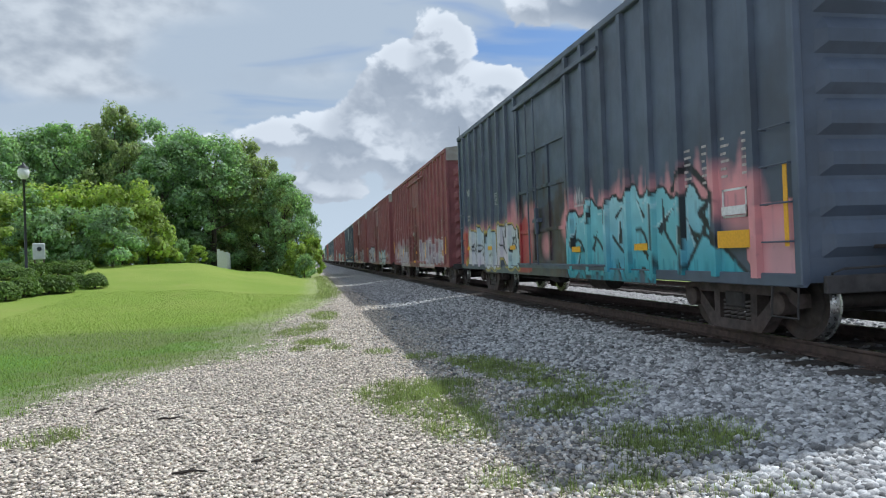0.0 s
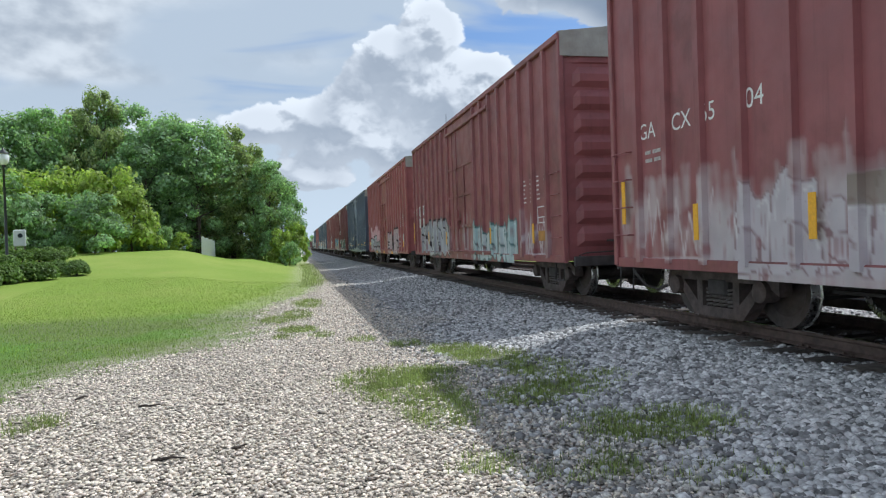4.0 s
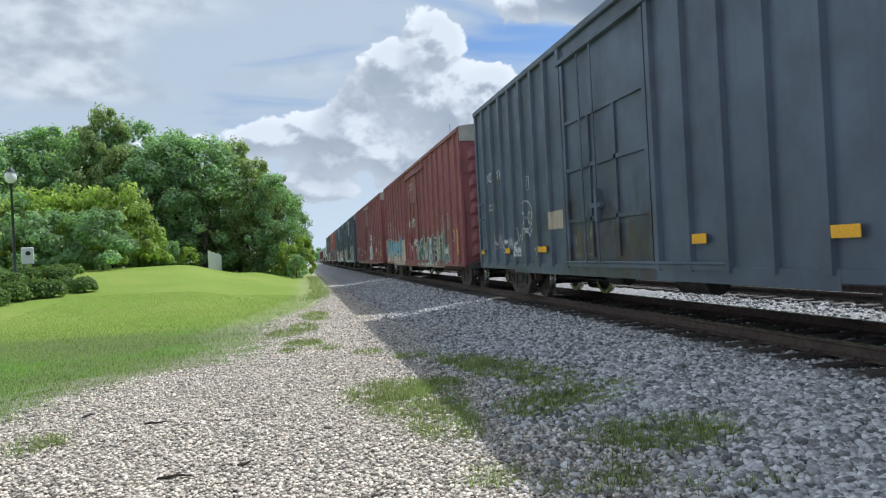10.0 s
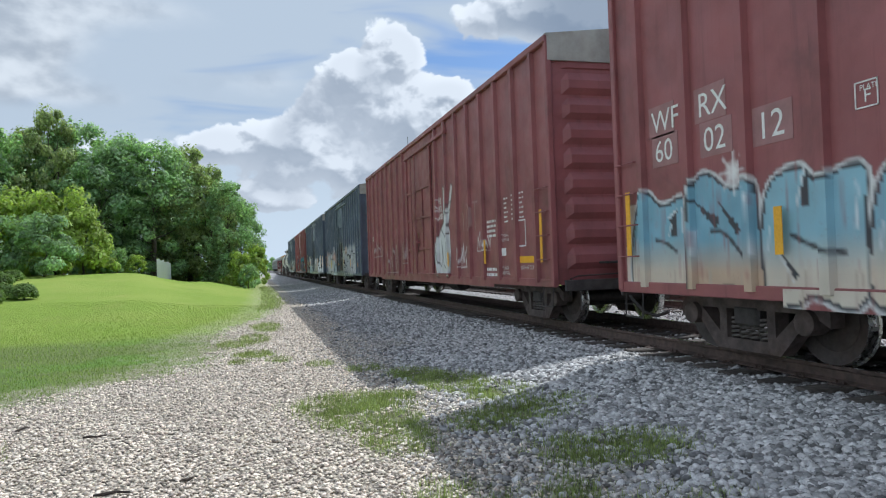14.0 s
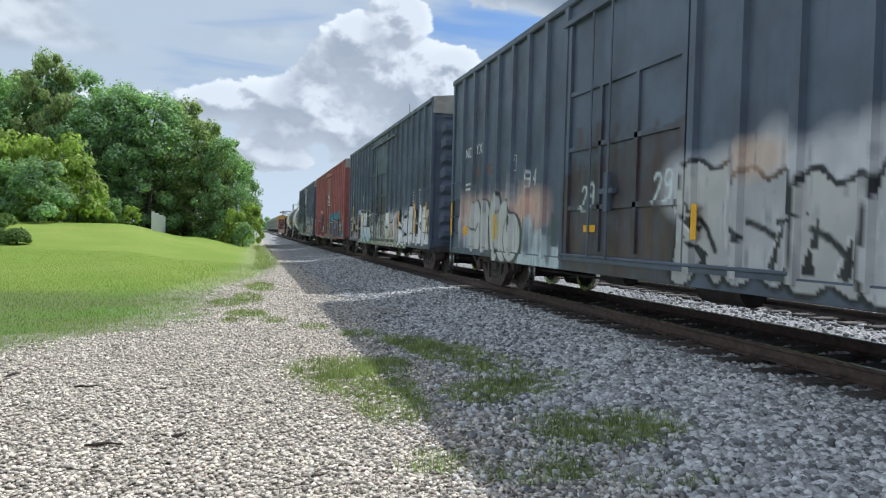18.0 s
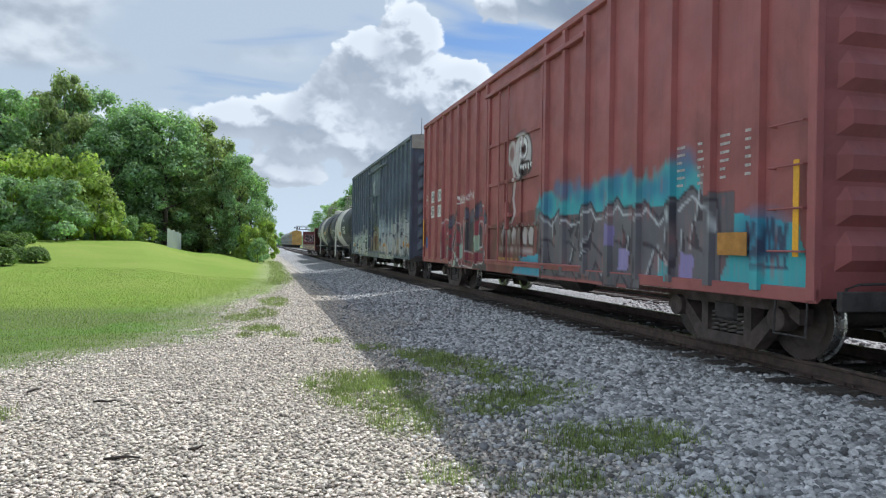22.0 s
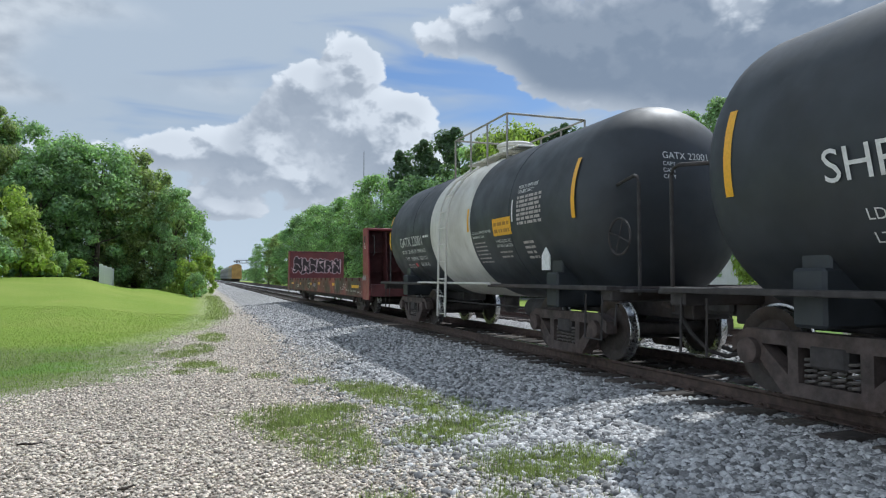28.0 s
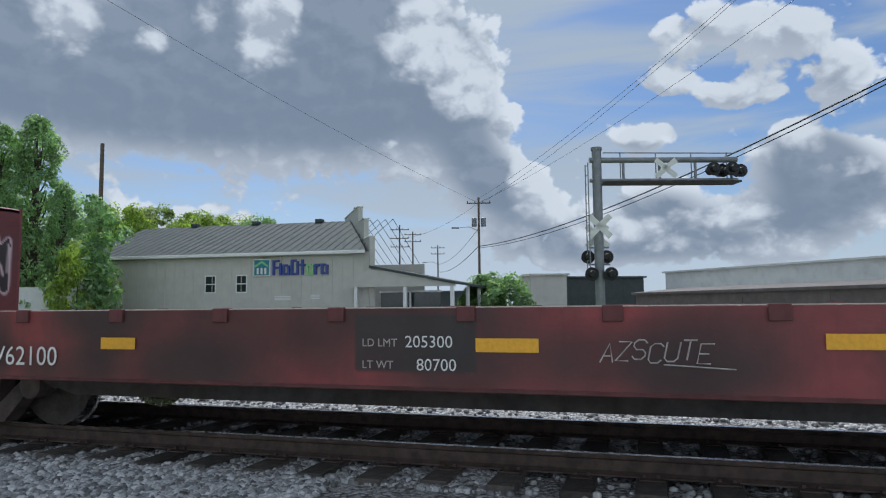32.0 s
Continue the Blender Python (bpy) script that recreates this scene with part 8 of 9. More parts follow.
# the wood beyond the lawn: pattern, bearing, distance, height, turn, widening
for k, az, d, h, turn, wd in (
        ("a", -25.5, 62, 10.5, 10, 1.1), ("a", -22.5, 60, 10.2, 50, 1.0), ("b", -20.0, 63, 10.8, 90, 1.05), ("a", -17.6, 61, 11.3, 140, 1.0), ("c", -15.6, 66, 12.4, 200, 0.9), ("c", -14.2, 60, 12.9, 20, 0.75),
        ("a", -12.4, 62, 12.3, 260, 0.9), ("b", -11.0, 58, 9.6, 300, 1.1), ("a", -9.6, 60, 11.0, 330, 1.0), ("a", -7.4, 58, 10.6, 30, 1.05), ("c", -4.9, 60, 11.2, 75, 1.0), ("c", -3.4, 58, 9.4, 120, 0.95),
        ("b", -4.2, 64, 9.8, 160, 1.2), ("a", -1.9, 57, 8.2, 210, 0.95), ("b", -0.9, 60, 7.0, 250, 0.85), ("b", -7.0, 66, 9.5, 10, 1.3), ("b", -14.0, 68, 10.5, 60, 1.2), ("b", -18.0, 68, 10.0, 10, 1.3), ("b", -24.0, 66, 9.0, 70, 1.3)):
    plant(WOOD[k][0], az, d, h, WOOD[k][1], turn, wd)
for k, az, d, h, turn, wd in (
        ("s", -23.0, 48, 4.6, 0, 1.1), ("t", -20.8, 50, 4.9, 40, 1.1), ("s", -18.4, 50, 5.0, 80, 1.0), ("s", -16.0, 52, 5.4, 120, 0.9), ("t", -17.2, 47, 3.6, 160, 1.0), ("s", -13.6, 50, 5.3, 200, 0.95), ("t", -14.8, 46, 3.6, 240, 1.0),
        ("s", -12.3, 49, 4.2, 280, 0.8), ("t", -19.6, 46, 3.4, 310, 1.0), ("t", -11.2, 50, 2.0, 10, 1.0), ("t", -9.9, 50, 1.6, 60, 1.0), ("s", -8.6, 50, 1.2, 90, 1.1), ("s", -1.0, 54, 2.6, 30, 0.8), ("t", -0.4, 52, 1.8, 10, 0.8),
        ("s", 0.1, 56, 3.4, 60, 0.7)):
    plant(SHRUB[k][0], az, d, h, SHRUB[k][1], turn, wd)
# the wood beyond the tracks
for k, az, d, h, turn, wd in (
        ("a", 5.2, 170, 11.5, 0, 1.3), ("c", 6.4, 165, 12.5, 50, 1.3), ("a", 7.4, 150, 12.6, 90, 1.3), ("b", 8.3, 130, 13.5, 120, 1.3), ("a", 9.4, 110, 13.3, 150, 1.1), ("b", 10.4, 105, 12.5, 10, 1.2), ("a", 11.6, 95, 13.0, 60, 1.1),
        ("p", 13.0, 88, 13.0, 30, 1.1), ("a", 14.2, 84, 14.5, 80, 1.0), ("p", 16.2, 80, 17.0, 110, 1.0), ("p", 18.0, 74, 17.0, 140, 1.0), ("p", 20.0, 72, 18.0, 200, 1.1), ("b", 17.0, 70, 12.0, 260, 1.2), ("b", 20.0, 66, 11.5, 300, 1.2),
        ("a", 22.3, 70, 15.6, 340, 1.0), ("c", 24.0, 68, 16.6, 20, 0.95), ("y", 25.7, 66, 16.6, 60, 0.8), ("b", 23.5, 62, 11.5, 100, 1.2), ("p", 27.6, 68, 16.6, 140, 1.0), ("p", 29.5, 68, 17.2, 160, 1.0), ("b", 27.0, 60, 12.0, 200, 1.1),
        ("p", 31.4, 66, 16.6, 240, 1.0), ("b", 30.4, 58, 11.8, 280, 1.1), ("a", 32.6, 62, 14.8, 320, 0.9), ("y", 34.4, 52, 11.0, 0, 0.95), ("b", 33.0, 54, 8.5, 40, 1.1), ("u", 37.4, 50, 13.8, 80, 1.0), ("u", 39.6, 50, 13.6, 120, 1.0),
        ("u", 41.9, 48, 13.9, 160, 0.9), ("b", 38.5, 54, 8.5, 200, 1.1), ("b", 41.0, 52, 7.0, 240, 1.0), ("u", 43.6, 47, 9.5, 280, 0.8),
        ("y", 47.5, 96, 15.0, 0, 1.0), ("c", 50.2, 100, 15.8, 40, 1.0), ("y", 53.0, 96, 14.6, 80, 1.0), ("y", 55.6, 104, 15.2, 120, 1.0), ("a", 58.0, 100, 14.6, 170, 1.0), ("a", 45.0, 90, 13.0, 200, 1.0)):
    plant(WOOD[k][0], az, d, h, WOOD[k][1], turn, wd)
for k, az, d, h, turn, wd in (("t", 36.0, 46, 3.2, 20, 1.2), ("s", 45.0, 44, 5.2, 70, 0.7), ("t", 77.4, 46, 3.8, 10, 1.2), ("t", 78.8, 47, 3.4, 60, 1.1), ("t", 76.3, 48, 3.2, 90, 1.1)):
    plant(SHRUB[k][0], az, d, h, SHRUB[k][1], turn, wd)
# far woods on the horizon
rng = np.random.default_rng(8)
rows = []
for _ in range(420):
    az, d = rng.uniform(-60, 60), rng.uniform(380, 620)
    if -26 < az < -1.5 and rng.random() < 0.7:
        continue
    x, y, _z = at_bearing(az, d, 0)
    h = rng.uniform(5, 10)
    for j in range(3):
        rows.append((x + rng.normal() * 3, y + rng.normal() * 3, h * (0.35 + 0.3 * j), 4.2 - j))
tagged(new("far_woods", crown_mesh("far_woods", rows, 26, 1.3, LEAF["dark"], rng)), "distant dark green woods along the horizon", "woods", kind="stuff")


def hedge_proto():
    """A cushion of small leaves about 1.1 m across and 0.75 m high."""
    rng = np.random.default_rng(21)
    rows = []
    for i in range(64):
        a, t = i * 2.39996, (i + 0.5) / 64
        el = math.asin(t)
        rows.append((0.42 * math.cos(el) * math.cos(a), 0.42 * math.cos(el) * math.sin(a), 0.16 + 0.42 * math.sin(el) + rng.normal() * 0.015, 0.14))
    ob = thing("clipped_bush", "low clipped green bush on the lawn", "bush", group="rows of clipped bushes")
    part("foliage", crown_mesh("foliage", rows, 46, 0.05, LEAF["hedge"], rng, 0.0), ob)
    part("stem", mesh("stem", tube([(0, 0, -0.1), (0, 0, 0.45)], 0.05, 7), MAT["bark"]), ob)
    return ob


bush = hedge_proto()
# clipped bushes in loose rows: x, y, half width, height
for i, (x, y, hw, hh) in enumerate((
        (-11.0, 27.7, 0.55, 0.8), (-10.85, 29.0, 0.68, 0.85), (-10.25, 29.8, 0.6, 0.86), (-9.75, 30.0, 0.52, 0.8), (-9.85, 31.9, 0.5, 0.7), (-9.0, 31.4, 0.54, 0.76), (-12.2, 28.4, 0.6, 0.8),
        (-13.9, 35.9, 0.8, 0.74), (-13.05, 35.3, 0.55, 0.66), (-13.25, 37.7, 0.62, 0.74), (-12.6, 38.0, 0.5, 0.7), (-11.9, 38.0, 0.64, 0.66), (-15.0, 35.4, 0.7, 0.75),
        (-15.2, 38.8, 0.6, 0.7), (-14.6, 40.3, 0.75, 0.75), (-13.0, 40.6, 0.55, 0.7), (-12.3, 41.0, 0.6, 0.65), (-13.7, 40.9, 0.5, 0.6))):
    m = pose(x, y, float(ground_z(x, y)) - 0.02, 0, 0, i * 47) @ Matrix.Diagonal((hw / 0.56, hw / 0.56, hh / 0.72, 1))
    if i:
        copy_thing(bush, Matrix()).matrix_world = m
    else:
        bush.matrix_world = m


# ---- buildings, signals, poles beyond the tracks; lamp and fence on the lawn ----
MAT.update({
    "siding": material("pale painted metal siding", (0.50, 0.49, 0.44), 0.55, vary=0.05, grain=1.5, stain=(0.36, 0.34, 0.29), stain_amount=0.35, streaks=0.12, bump=0.03),
    "roofing": material("grey green metal roofing", (0.07, 0.082, 0.08), 0.85, vary=0.1, grain=2.0, spec=0.25, stain=(0.055, 0.063, 0.06), stain_amount=0.4),
    "trimwhite": material("white painted trim", (0.72, 0.72, 0.70), 0.5, vary=0.05, grain=6.0),
    "glass": material("dark window glass", (0.02, 0.025, 0.03), 0.08, vary=0.1, bump=0.0),
    "signblue": material("blue sign letters", (0.03, 0.06, 0.26), 0.4, vary=0.08, bump=0.0),
    "signgreen": material("green sign piece", (0.25, 0.55, 0.22), 0.4, vary=0.08, bump=0.0),
    "signteal": material("teal sign panel", (0.02, 0.20, 0.26), 0.4, vary=0.08, bump=0.0),
    "pole": material("weathered timber pole", (0.13, 0.10, 0.08), 0.9, vary=0.3, grain=10.0, bump=0.4),
    "wire": material("black cable", (0.01, 0.01, 0.012), 0.6, bump=0.0),
    "aluminium": material("dull aluminium mast", (0.24, 0.25, 0.265), 0.55, 0.5, vary=0.1, grain=5.0),
    "signalblack": material("black signal hood", (0.012, 0.012, 0.013), 0.6, vary=0.2, bump=0.0),
    "lens": material("unlit red signal lens", (0.12, 0.01, 0.012), 0.15, vary=0.1, bump=0.0),
    "brownroof": material("brown grey low roof", (0.16, 0.135, 0.12), 0.8, vary=0.15, grain=2.0, stain=(0.1, 0.09, 0.08)),
    "farwhite": material("off-white metal cladding", (0.74, 0.75, 0.71), 0.5, vary=0.05, grain=1.0, stain=(0.42, 0.41, 0.38), stain_amount=0.4),
    "lampblack": material("black lamp post", (0.015, 0.016, 0.017), 0.45, vary=0.2, bump=0.0),
    "lampglass": material("white lamp globe", (0.75, 0.76, 0.76), 0.3, vary=0.05, bump=0.0),
    "vinyl": material("white vinyl fence", (0.66, 0.67, 0.66), 0.5, vary=0.05, grain=5.0, stain=(0.4, 0.42, 0.36), stain_amount=0.3),
})


def store():
    """Long gabled shop with a stepped front wall and a porch; its long side looks towards the tracks."""
    a, b = Vector((33.5, 33.6, 0)), Vector((34.9, 15.0, 0))
    length = (b - a).length
    ang = math.degrees(math.atan2(b.y - a.y, b.x - a.x))
    root = thing("shop_building", "pale metal-sided shop with grey gable roof and stepped front wall", "building", pose(a.x, a.y, -0.1, 0, 0, ang))
    # local x runs along the long side to its front end; local -y looks to the tracks
    D, E, Rg = 12.5, 4.7, 7.15
    s = -1          # the side towards the tracks lies at local y = 0, the building behind it at y > 0
    wall = part("wall", mesh("wall", box(0, length, 0, 0.2, 0, E), MAT["siding"]), root)
    part("wall", mesh("wall", box(0, length, D - 0.2, D, 0, E), MAT["siding"]), root)
    for x in (0.0,):
        v = [(xx, y, z) for xx in (x, x + 0.2) for y, z in ((0.2, 0), (D - 0.2, 0), (D - 0.2, E), (D / 2, Rg - 0.15), (0.2, E))]
        part("wall", mesh("wall", (v, [(0, 1, 2, 3, 4), (9, 8, 7, 6, 5)] + [(i, (i + 1) % 5, 5 + (i + 1) % 5, 5 + i) for i in range(5)]), MAT["siding"]), root)
    rib = mesh("siding_rib", box(-0.02, 0.02, -0.015, 0.0, 0.1, E - 0.1), MAT["siding"])
    for i in range(30):
        part("siding_rib", rib, wall, "", pose(0.3 + i * (length - 0.6) / 29, 0, 0))
    for sy in (0, 1):
        y0, y1 = (-0.35, D / 2) if not sy else (D + 0.35, D / 2)
        v = [(x if x < 0 else (length - 3.4 if y == y1 else length - (0.1 if not sy else 7.2)), y, z + t) for x in (-0.2, 1) for y, z in ((y0, E - 0.05), (y1, Rg)) for t in (0, 0.12)]
        roof = part("roof", mesh("roof", (v, [(0, 1, 3, 2), (4, 6, 7, 5), (0, 4, 5, 1), (2, 3, 7, 6), (0, 2, 6, 4), (1, 5, 7, 3)]), MAT["roofing"]), root, "grey standing-seam metal roof")
        seam = mesh("seam", tube([(0, y0, E + 0.08), (0, y1, Rg + 0.13)], 0.02, 5), MAT["roofing"])
        for i in range(36):
            part("seam", seam, roof, "", pose(-0.1 + (length - 0.4) * i / 35, 0, 0))
    part("gutter", mesh("gutter", box(-0.2, length - 0.1, -0.45, -0.33, E - 0.12, E + 0.06, 0.02), MAT["trimwhite"]), root, "white gutter")
    for x in (3.6, 8.2, 12.8):
        part("roof_vent", mesh("roof_vent", box(x, x + 0.5, D / 2 - 0.25, D / 2 + 0.25, Rg + 0.05, Rg + 0.32, 0.05), MAT["roofing"]), root)
    part("flue", mesh("flue", join(tube([(length - 2.6, D / 2 - 1.2, 6.4), (length - 2.6, D / 2 - 1.2, 7.75)], 0.09, 10), tube([(length - 2.6, D / 2 - 1.2, 7.75), (length - 2.6, D / 2 - 1.2, 7.95)], 0.16, 10)), MAT["roofing"], True), root)
    # stepped front wall
    front = pose(length, 0, 0, 0, 0, math.degrees(math.atan2(6.4, -3.5)))
    for y0, y1, z in ((-0.2, 1.8, 5.5), (1.8, 4.0, 6.75), (4.0, 10.0, 7.75), (10.0, 14.0, 6.5)):
        part("front_parapet", mesh("front_parapet", moved(box(y0, y1, -0.3, 0.0, 0.0, z, 0.02), m=front), MAT["siding"]), root)
        part("coping", mesh("coping", moved(box(y0 - 0.03, y1 + 0.03, -0.34, 0.04, z, z + 0.07, 0.01), m=front), MAT["trimwhite"]), root)
    # windows, vents, sign
    for x, z in ((8.9, 2.5), (10.9, 2.5)):
        win = part("window", mesh("window", join(box(x - 0.36, x + 0.36, -0.03, 0.0, z, z + 0.06), box(x - 0.36, x + 0.36, -0.03, 0.0, z + 0.98, z + 1.04), box(x - 0.36, x - 0.3, -0.03, 0, z, z + 1.04), box(x + 0.3, x + 0.36, -0.03, 0, z, z + 1.04),
                                                 box(x - 0.3, x + 0.3, -0.025, 0, z + 0.49, z + 0.55)), MAT["trimwhite"]), root)
        for zz in (0.06, 0.55):
            part("pane", mesh("pane", box(x - 0.3, x + 0.3, -0.014, -0.006, z + zz, z + zz + 0.43), MAT["glass"]), win)
    for x, z, ww in ((13.0, 2.05, 1.0), (15.2, 2.1, 0.55)):
        part("wall_vent", mesh("wall_vent", join(*[box(x, x + ww, -0.04, 0, z + i * 0.09, z + i * 0.09 + 0.05) for i in range(3)]), MAT["trimwhite"]), root)
    sx, sz = 11.7, 3.42
    sign = part("sign", mesh("sign", box(sx, sx + 1.05, -0.12, -0.004, sz, sz + 1.0, 0.02), MAT["trimwhite"]), root, "shop sign, a white framed panel and raised blue letters as plain blocks")
    part("sign_panel", mesh("sign_panel", box(sx + 0.06, sx + 0.99, -0.13, -0.12, sz + 0.06, sz + 0.94), MAT["signteal"]), sign)
    v = [(sx + 0.1, -0.14, sz + 0.62), (sx + 0.52, -0.14, sz + 0.9), (sx + 0.95, -0.14, sz + 0.62), (sx + 0.95, -0.14, sz + 0.5), (sx + 0.52, -0.14, sz + 0.76), (sx + 0.1, -0.14, sz + 0.5)]
    part("sign_shape", mesh("sign_shape", (v, [(0, 1, 4, 5), (1, 2, 3, 4)]), MAT["signgreen"]), sign)
    for i in range(3):
        part("sign_shape", mesh("sign_shape", box(sx + 0.22 + 0.24 * i, sx + 0.34 + 0.24 * i, -0.14, -0.13, sz + 0.12, sz + 0.48), MAT["trimwhite"]), sign)
    widths = (0.62, 0.5, 0.55, 0.4, 0.5, 0.38, 0.5)
    x = sx + 1.18
    for i, ww in enumerate(widths):
        tall = i in (0, 2, 3)
        hh = 0.92 if tall else 0.66
        t = 0.14
        m = MAT["signgreen"] if i == 4 else MAT["signblue"]
        if i == 3:
            shape = join(box(x + 0.1, x + 0.24, -0.12, -0.004, sz + 0.05, sz + hh), box(x, x + ww - 0.04, -0.12, -0.004, sz + 0.55, sz + 0.67))
        elif i == 5:
            shape = join(box(x, x + t, -0.12, -0.004, sz + 0.05, sz + hh), box(x + t, x + ww - 0.06, -0.12, -0.004, sz + hh - 0.16, sz + hh))
        else:
            shape = join(box(x, x + t, -0.12, -0.004, sz + 0.05, sz + hh), box(x + ww - 0.06 - t, x + ww - 0.06, -0.12, -0.004, sz + 0.05, sz + hh * (0.9 if i else 0.8)),
                         box(x + t, x + ww - 0.06 - t, -0.12, -0.004, sz + hh - 0.13, sz + hh), box(x + t, x + ww - 0.06 - t, -0.12, -0.004, sz + 0.05 if i else sz + 0.42, sz + 0.17 if i else sz + 0.54))
        part("sign_letter", mesh("sign_letter", shape, m), sign)
        x += ww
    # porch at the front end
    v = [(xx, y, z + t) for xx, z in ((length + 0.2, 3.75), (length + 5.0, 2.8)) for y in (-0.6, D) for t in (0, 0.14)]
    part("porch_roof", mesh("porch_roof", (v, [(0, 1, 3, 2), (4, 6, 7, 5), (0, 4, 5, 1), (2, 3, 7, 6), (0, 2, 6, 4), (1, 5, 7, 3)]), MAT["roofing"]), root)
    v = [(length - 1.0, -0.5, 2.95), (length + 0.2, -0.5, 3.7), (length + 5.0, -0.5, 2.82), (length + 5.0, -0.5, 2.7), (length - 1.0, -0.5, 2.7)]
    part("porch_gable", mesh("porch_gable", (v + [(x, y + 0.08, z) for x, y, z in v], [(0, 1, 2, 3, 4), (9, 8, 7, 6, 5)] + [(i, (i + 1) % 5, 5 + (i + 1) % 5, 5 + i) for i in range(5)]), MAT["siding"]), root)
    for x, y in ((length - 0.6, -0.4), (length + 2.2, -0.4), (length + 4.8, -0.4), (length + 4.8, 4.0), (length + 4.8, 8.0)):
        part("porch_post", mesh("porch_post", box(x - 0.1, x + 0.1, y - 0.1, y + 0.1, 0, 2.75, 0.02), MAT["trimwhite"]), root)
    part("porch_window", mesh("porch_window", box(length + 0.6, length + 4.0, 0.3, 0.36, 0.9, 2.4, 0.01), MAT["glass"]), root)
    part("porch_window_frame", mesh("porch_window_frame", join(box(length + 0.5, length + 4.1, 0.26, 0.3, 2.4, 2.5), box(length + 2.25, length + 2.35, 0.26, 0.3, 0.9, 2.4)), MAT["trimwhite"]), root)


store()


def plain_building(label, a, b, depth, h, mat, roof, rise=0.4, kind="low building"):
    """A far low building: long wall from a to b, a shallow roof."""
    a, b = Vector((*a, 0)), Vector((*b, 0))
    L = (b - a).length
    root = thing("low_building", label, "building", pose(a.x, a.y, -0.1, 0, 0, math.degrees(math.atan2(b.y - a.y, b.x - a.x))))
    part("wall", mesh("wall", box(0, L, 0, depth, 0, h), MAT[mat]), root)
    v = [(x, y, z) for x in (-0.2, L + 0.2) for y, z in ((-0.25, h + 0.004), (depth / 2, h + rise), (depth + 0.25, h + 0.004), (depth + 0.25, h - 0.15), (-0.25, h - 0.15))]
    part("roof", mesh("roof", (v, [(0, 1, 2, 3, 4), (9, 8, 7, 6, 5)] + [(i, (i + 1) % 5, 5 + (i + 1) % 5, 5 + i) for i in range(5)]), MAT[roof]), root)
    for i in range(int(L / 3)):
        part("panel_joint", mesh("panel_joint", box(1.5 + 3 * i, 1.54 + 3 * i, -0.02, 0, 0.1, h - 0.2), MAT[mat]), root)
    return root


plain_building("long off-white metal warehouse beyond the road", (70.0, -1.2), (50.0, -17.5), 14, 4.75, "farwhite", "farwhite", 0.5)
plain_building("low brown-roofed building before the warehouse", (52.0, 1.2), (36.0, -10.5), 8, 2.45, "brownroof", "brownroof", 0.35)
plain_building("grey flat-roofed block beside the crossing", (62.0, 9.4), (66.0, 0.8), 12, 4.2, "roofing", "roofing", 0.1)
plain_building("pale block seen end on beside the crossing", (56.0, 9.6), (57.0, 6.8), 6, 4.2, "siding", "siding", 0.1)
plain_building("long low flat building behind the utility poles", (88.0, 34.0), (92.0, 20.0), 10, 3.6, "roofing", "roofing", 0.2)


def trailer():
    x, y, z = at_bearing(42.9, 47, -0.1)
    root = thing("cargo_trailer", "small white cargo trailer parked by the trees", "trailer", pose(x, y, z, 0, 0, 35))
    part("body", mesh("body", box(-1.0, 1.0, -1.7, 1.7, 0.55, 2.95, 0.08), MAT["trimwhite"]), root)
    part("door", mesh("door", box(-1.02, -1.0, -1.2, 0.4, 0.7, 2.6, 0.01), MAT["farwhite"]), root)
    for s in (-1, 1):
        part("wheel", mesh("wheel", moved(lathe([(-0.1, 0.2), (-0.1, 0.33), (0.1, 0.33), (0.1, 0.2)], 18, "x"), s * 0.95, 0, 0.33), MAT["signalblack"], True), root)


trailer()


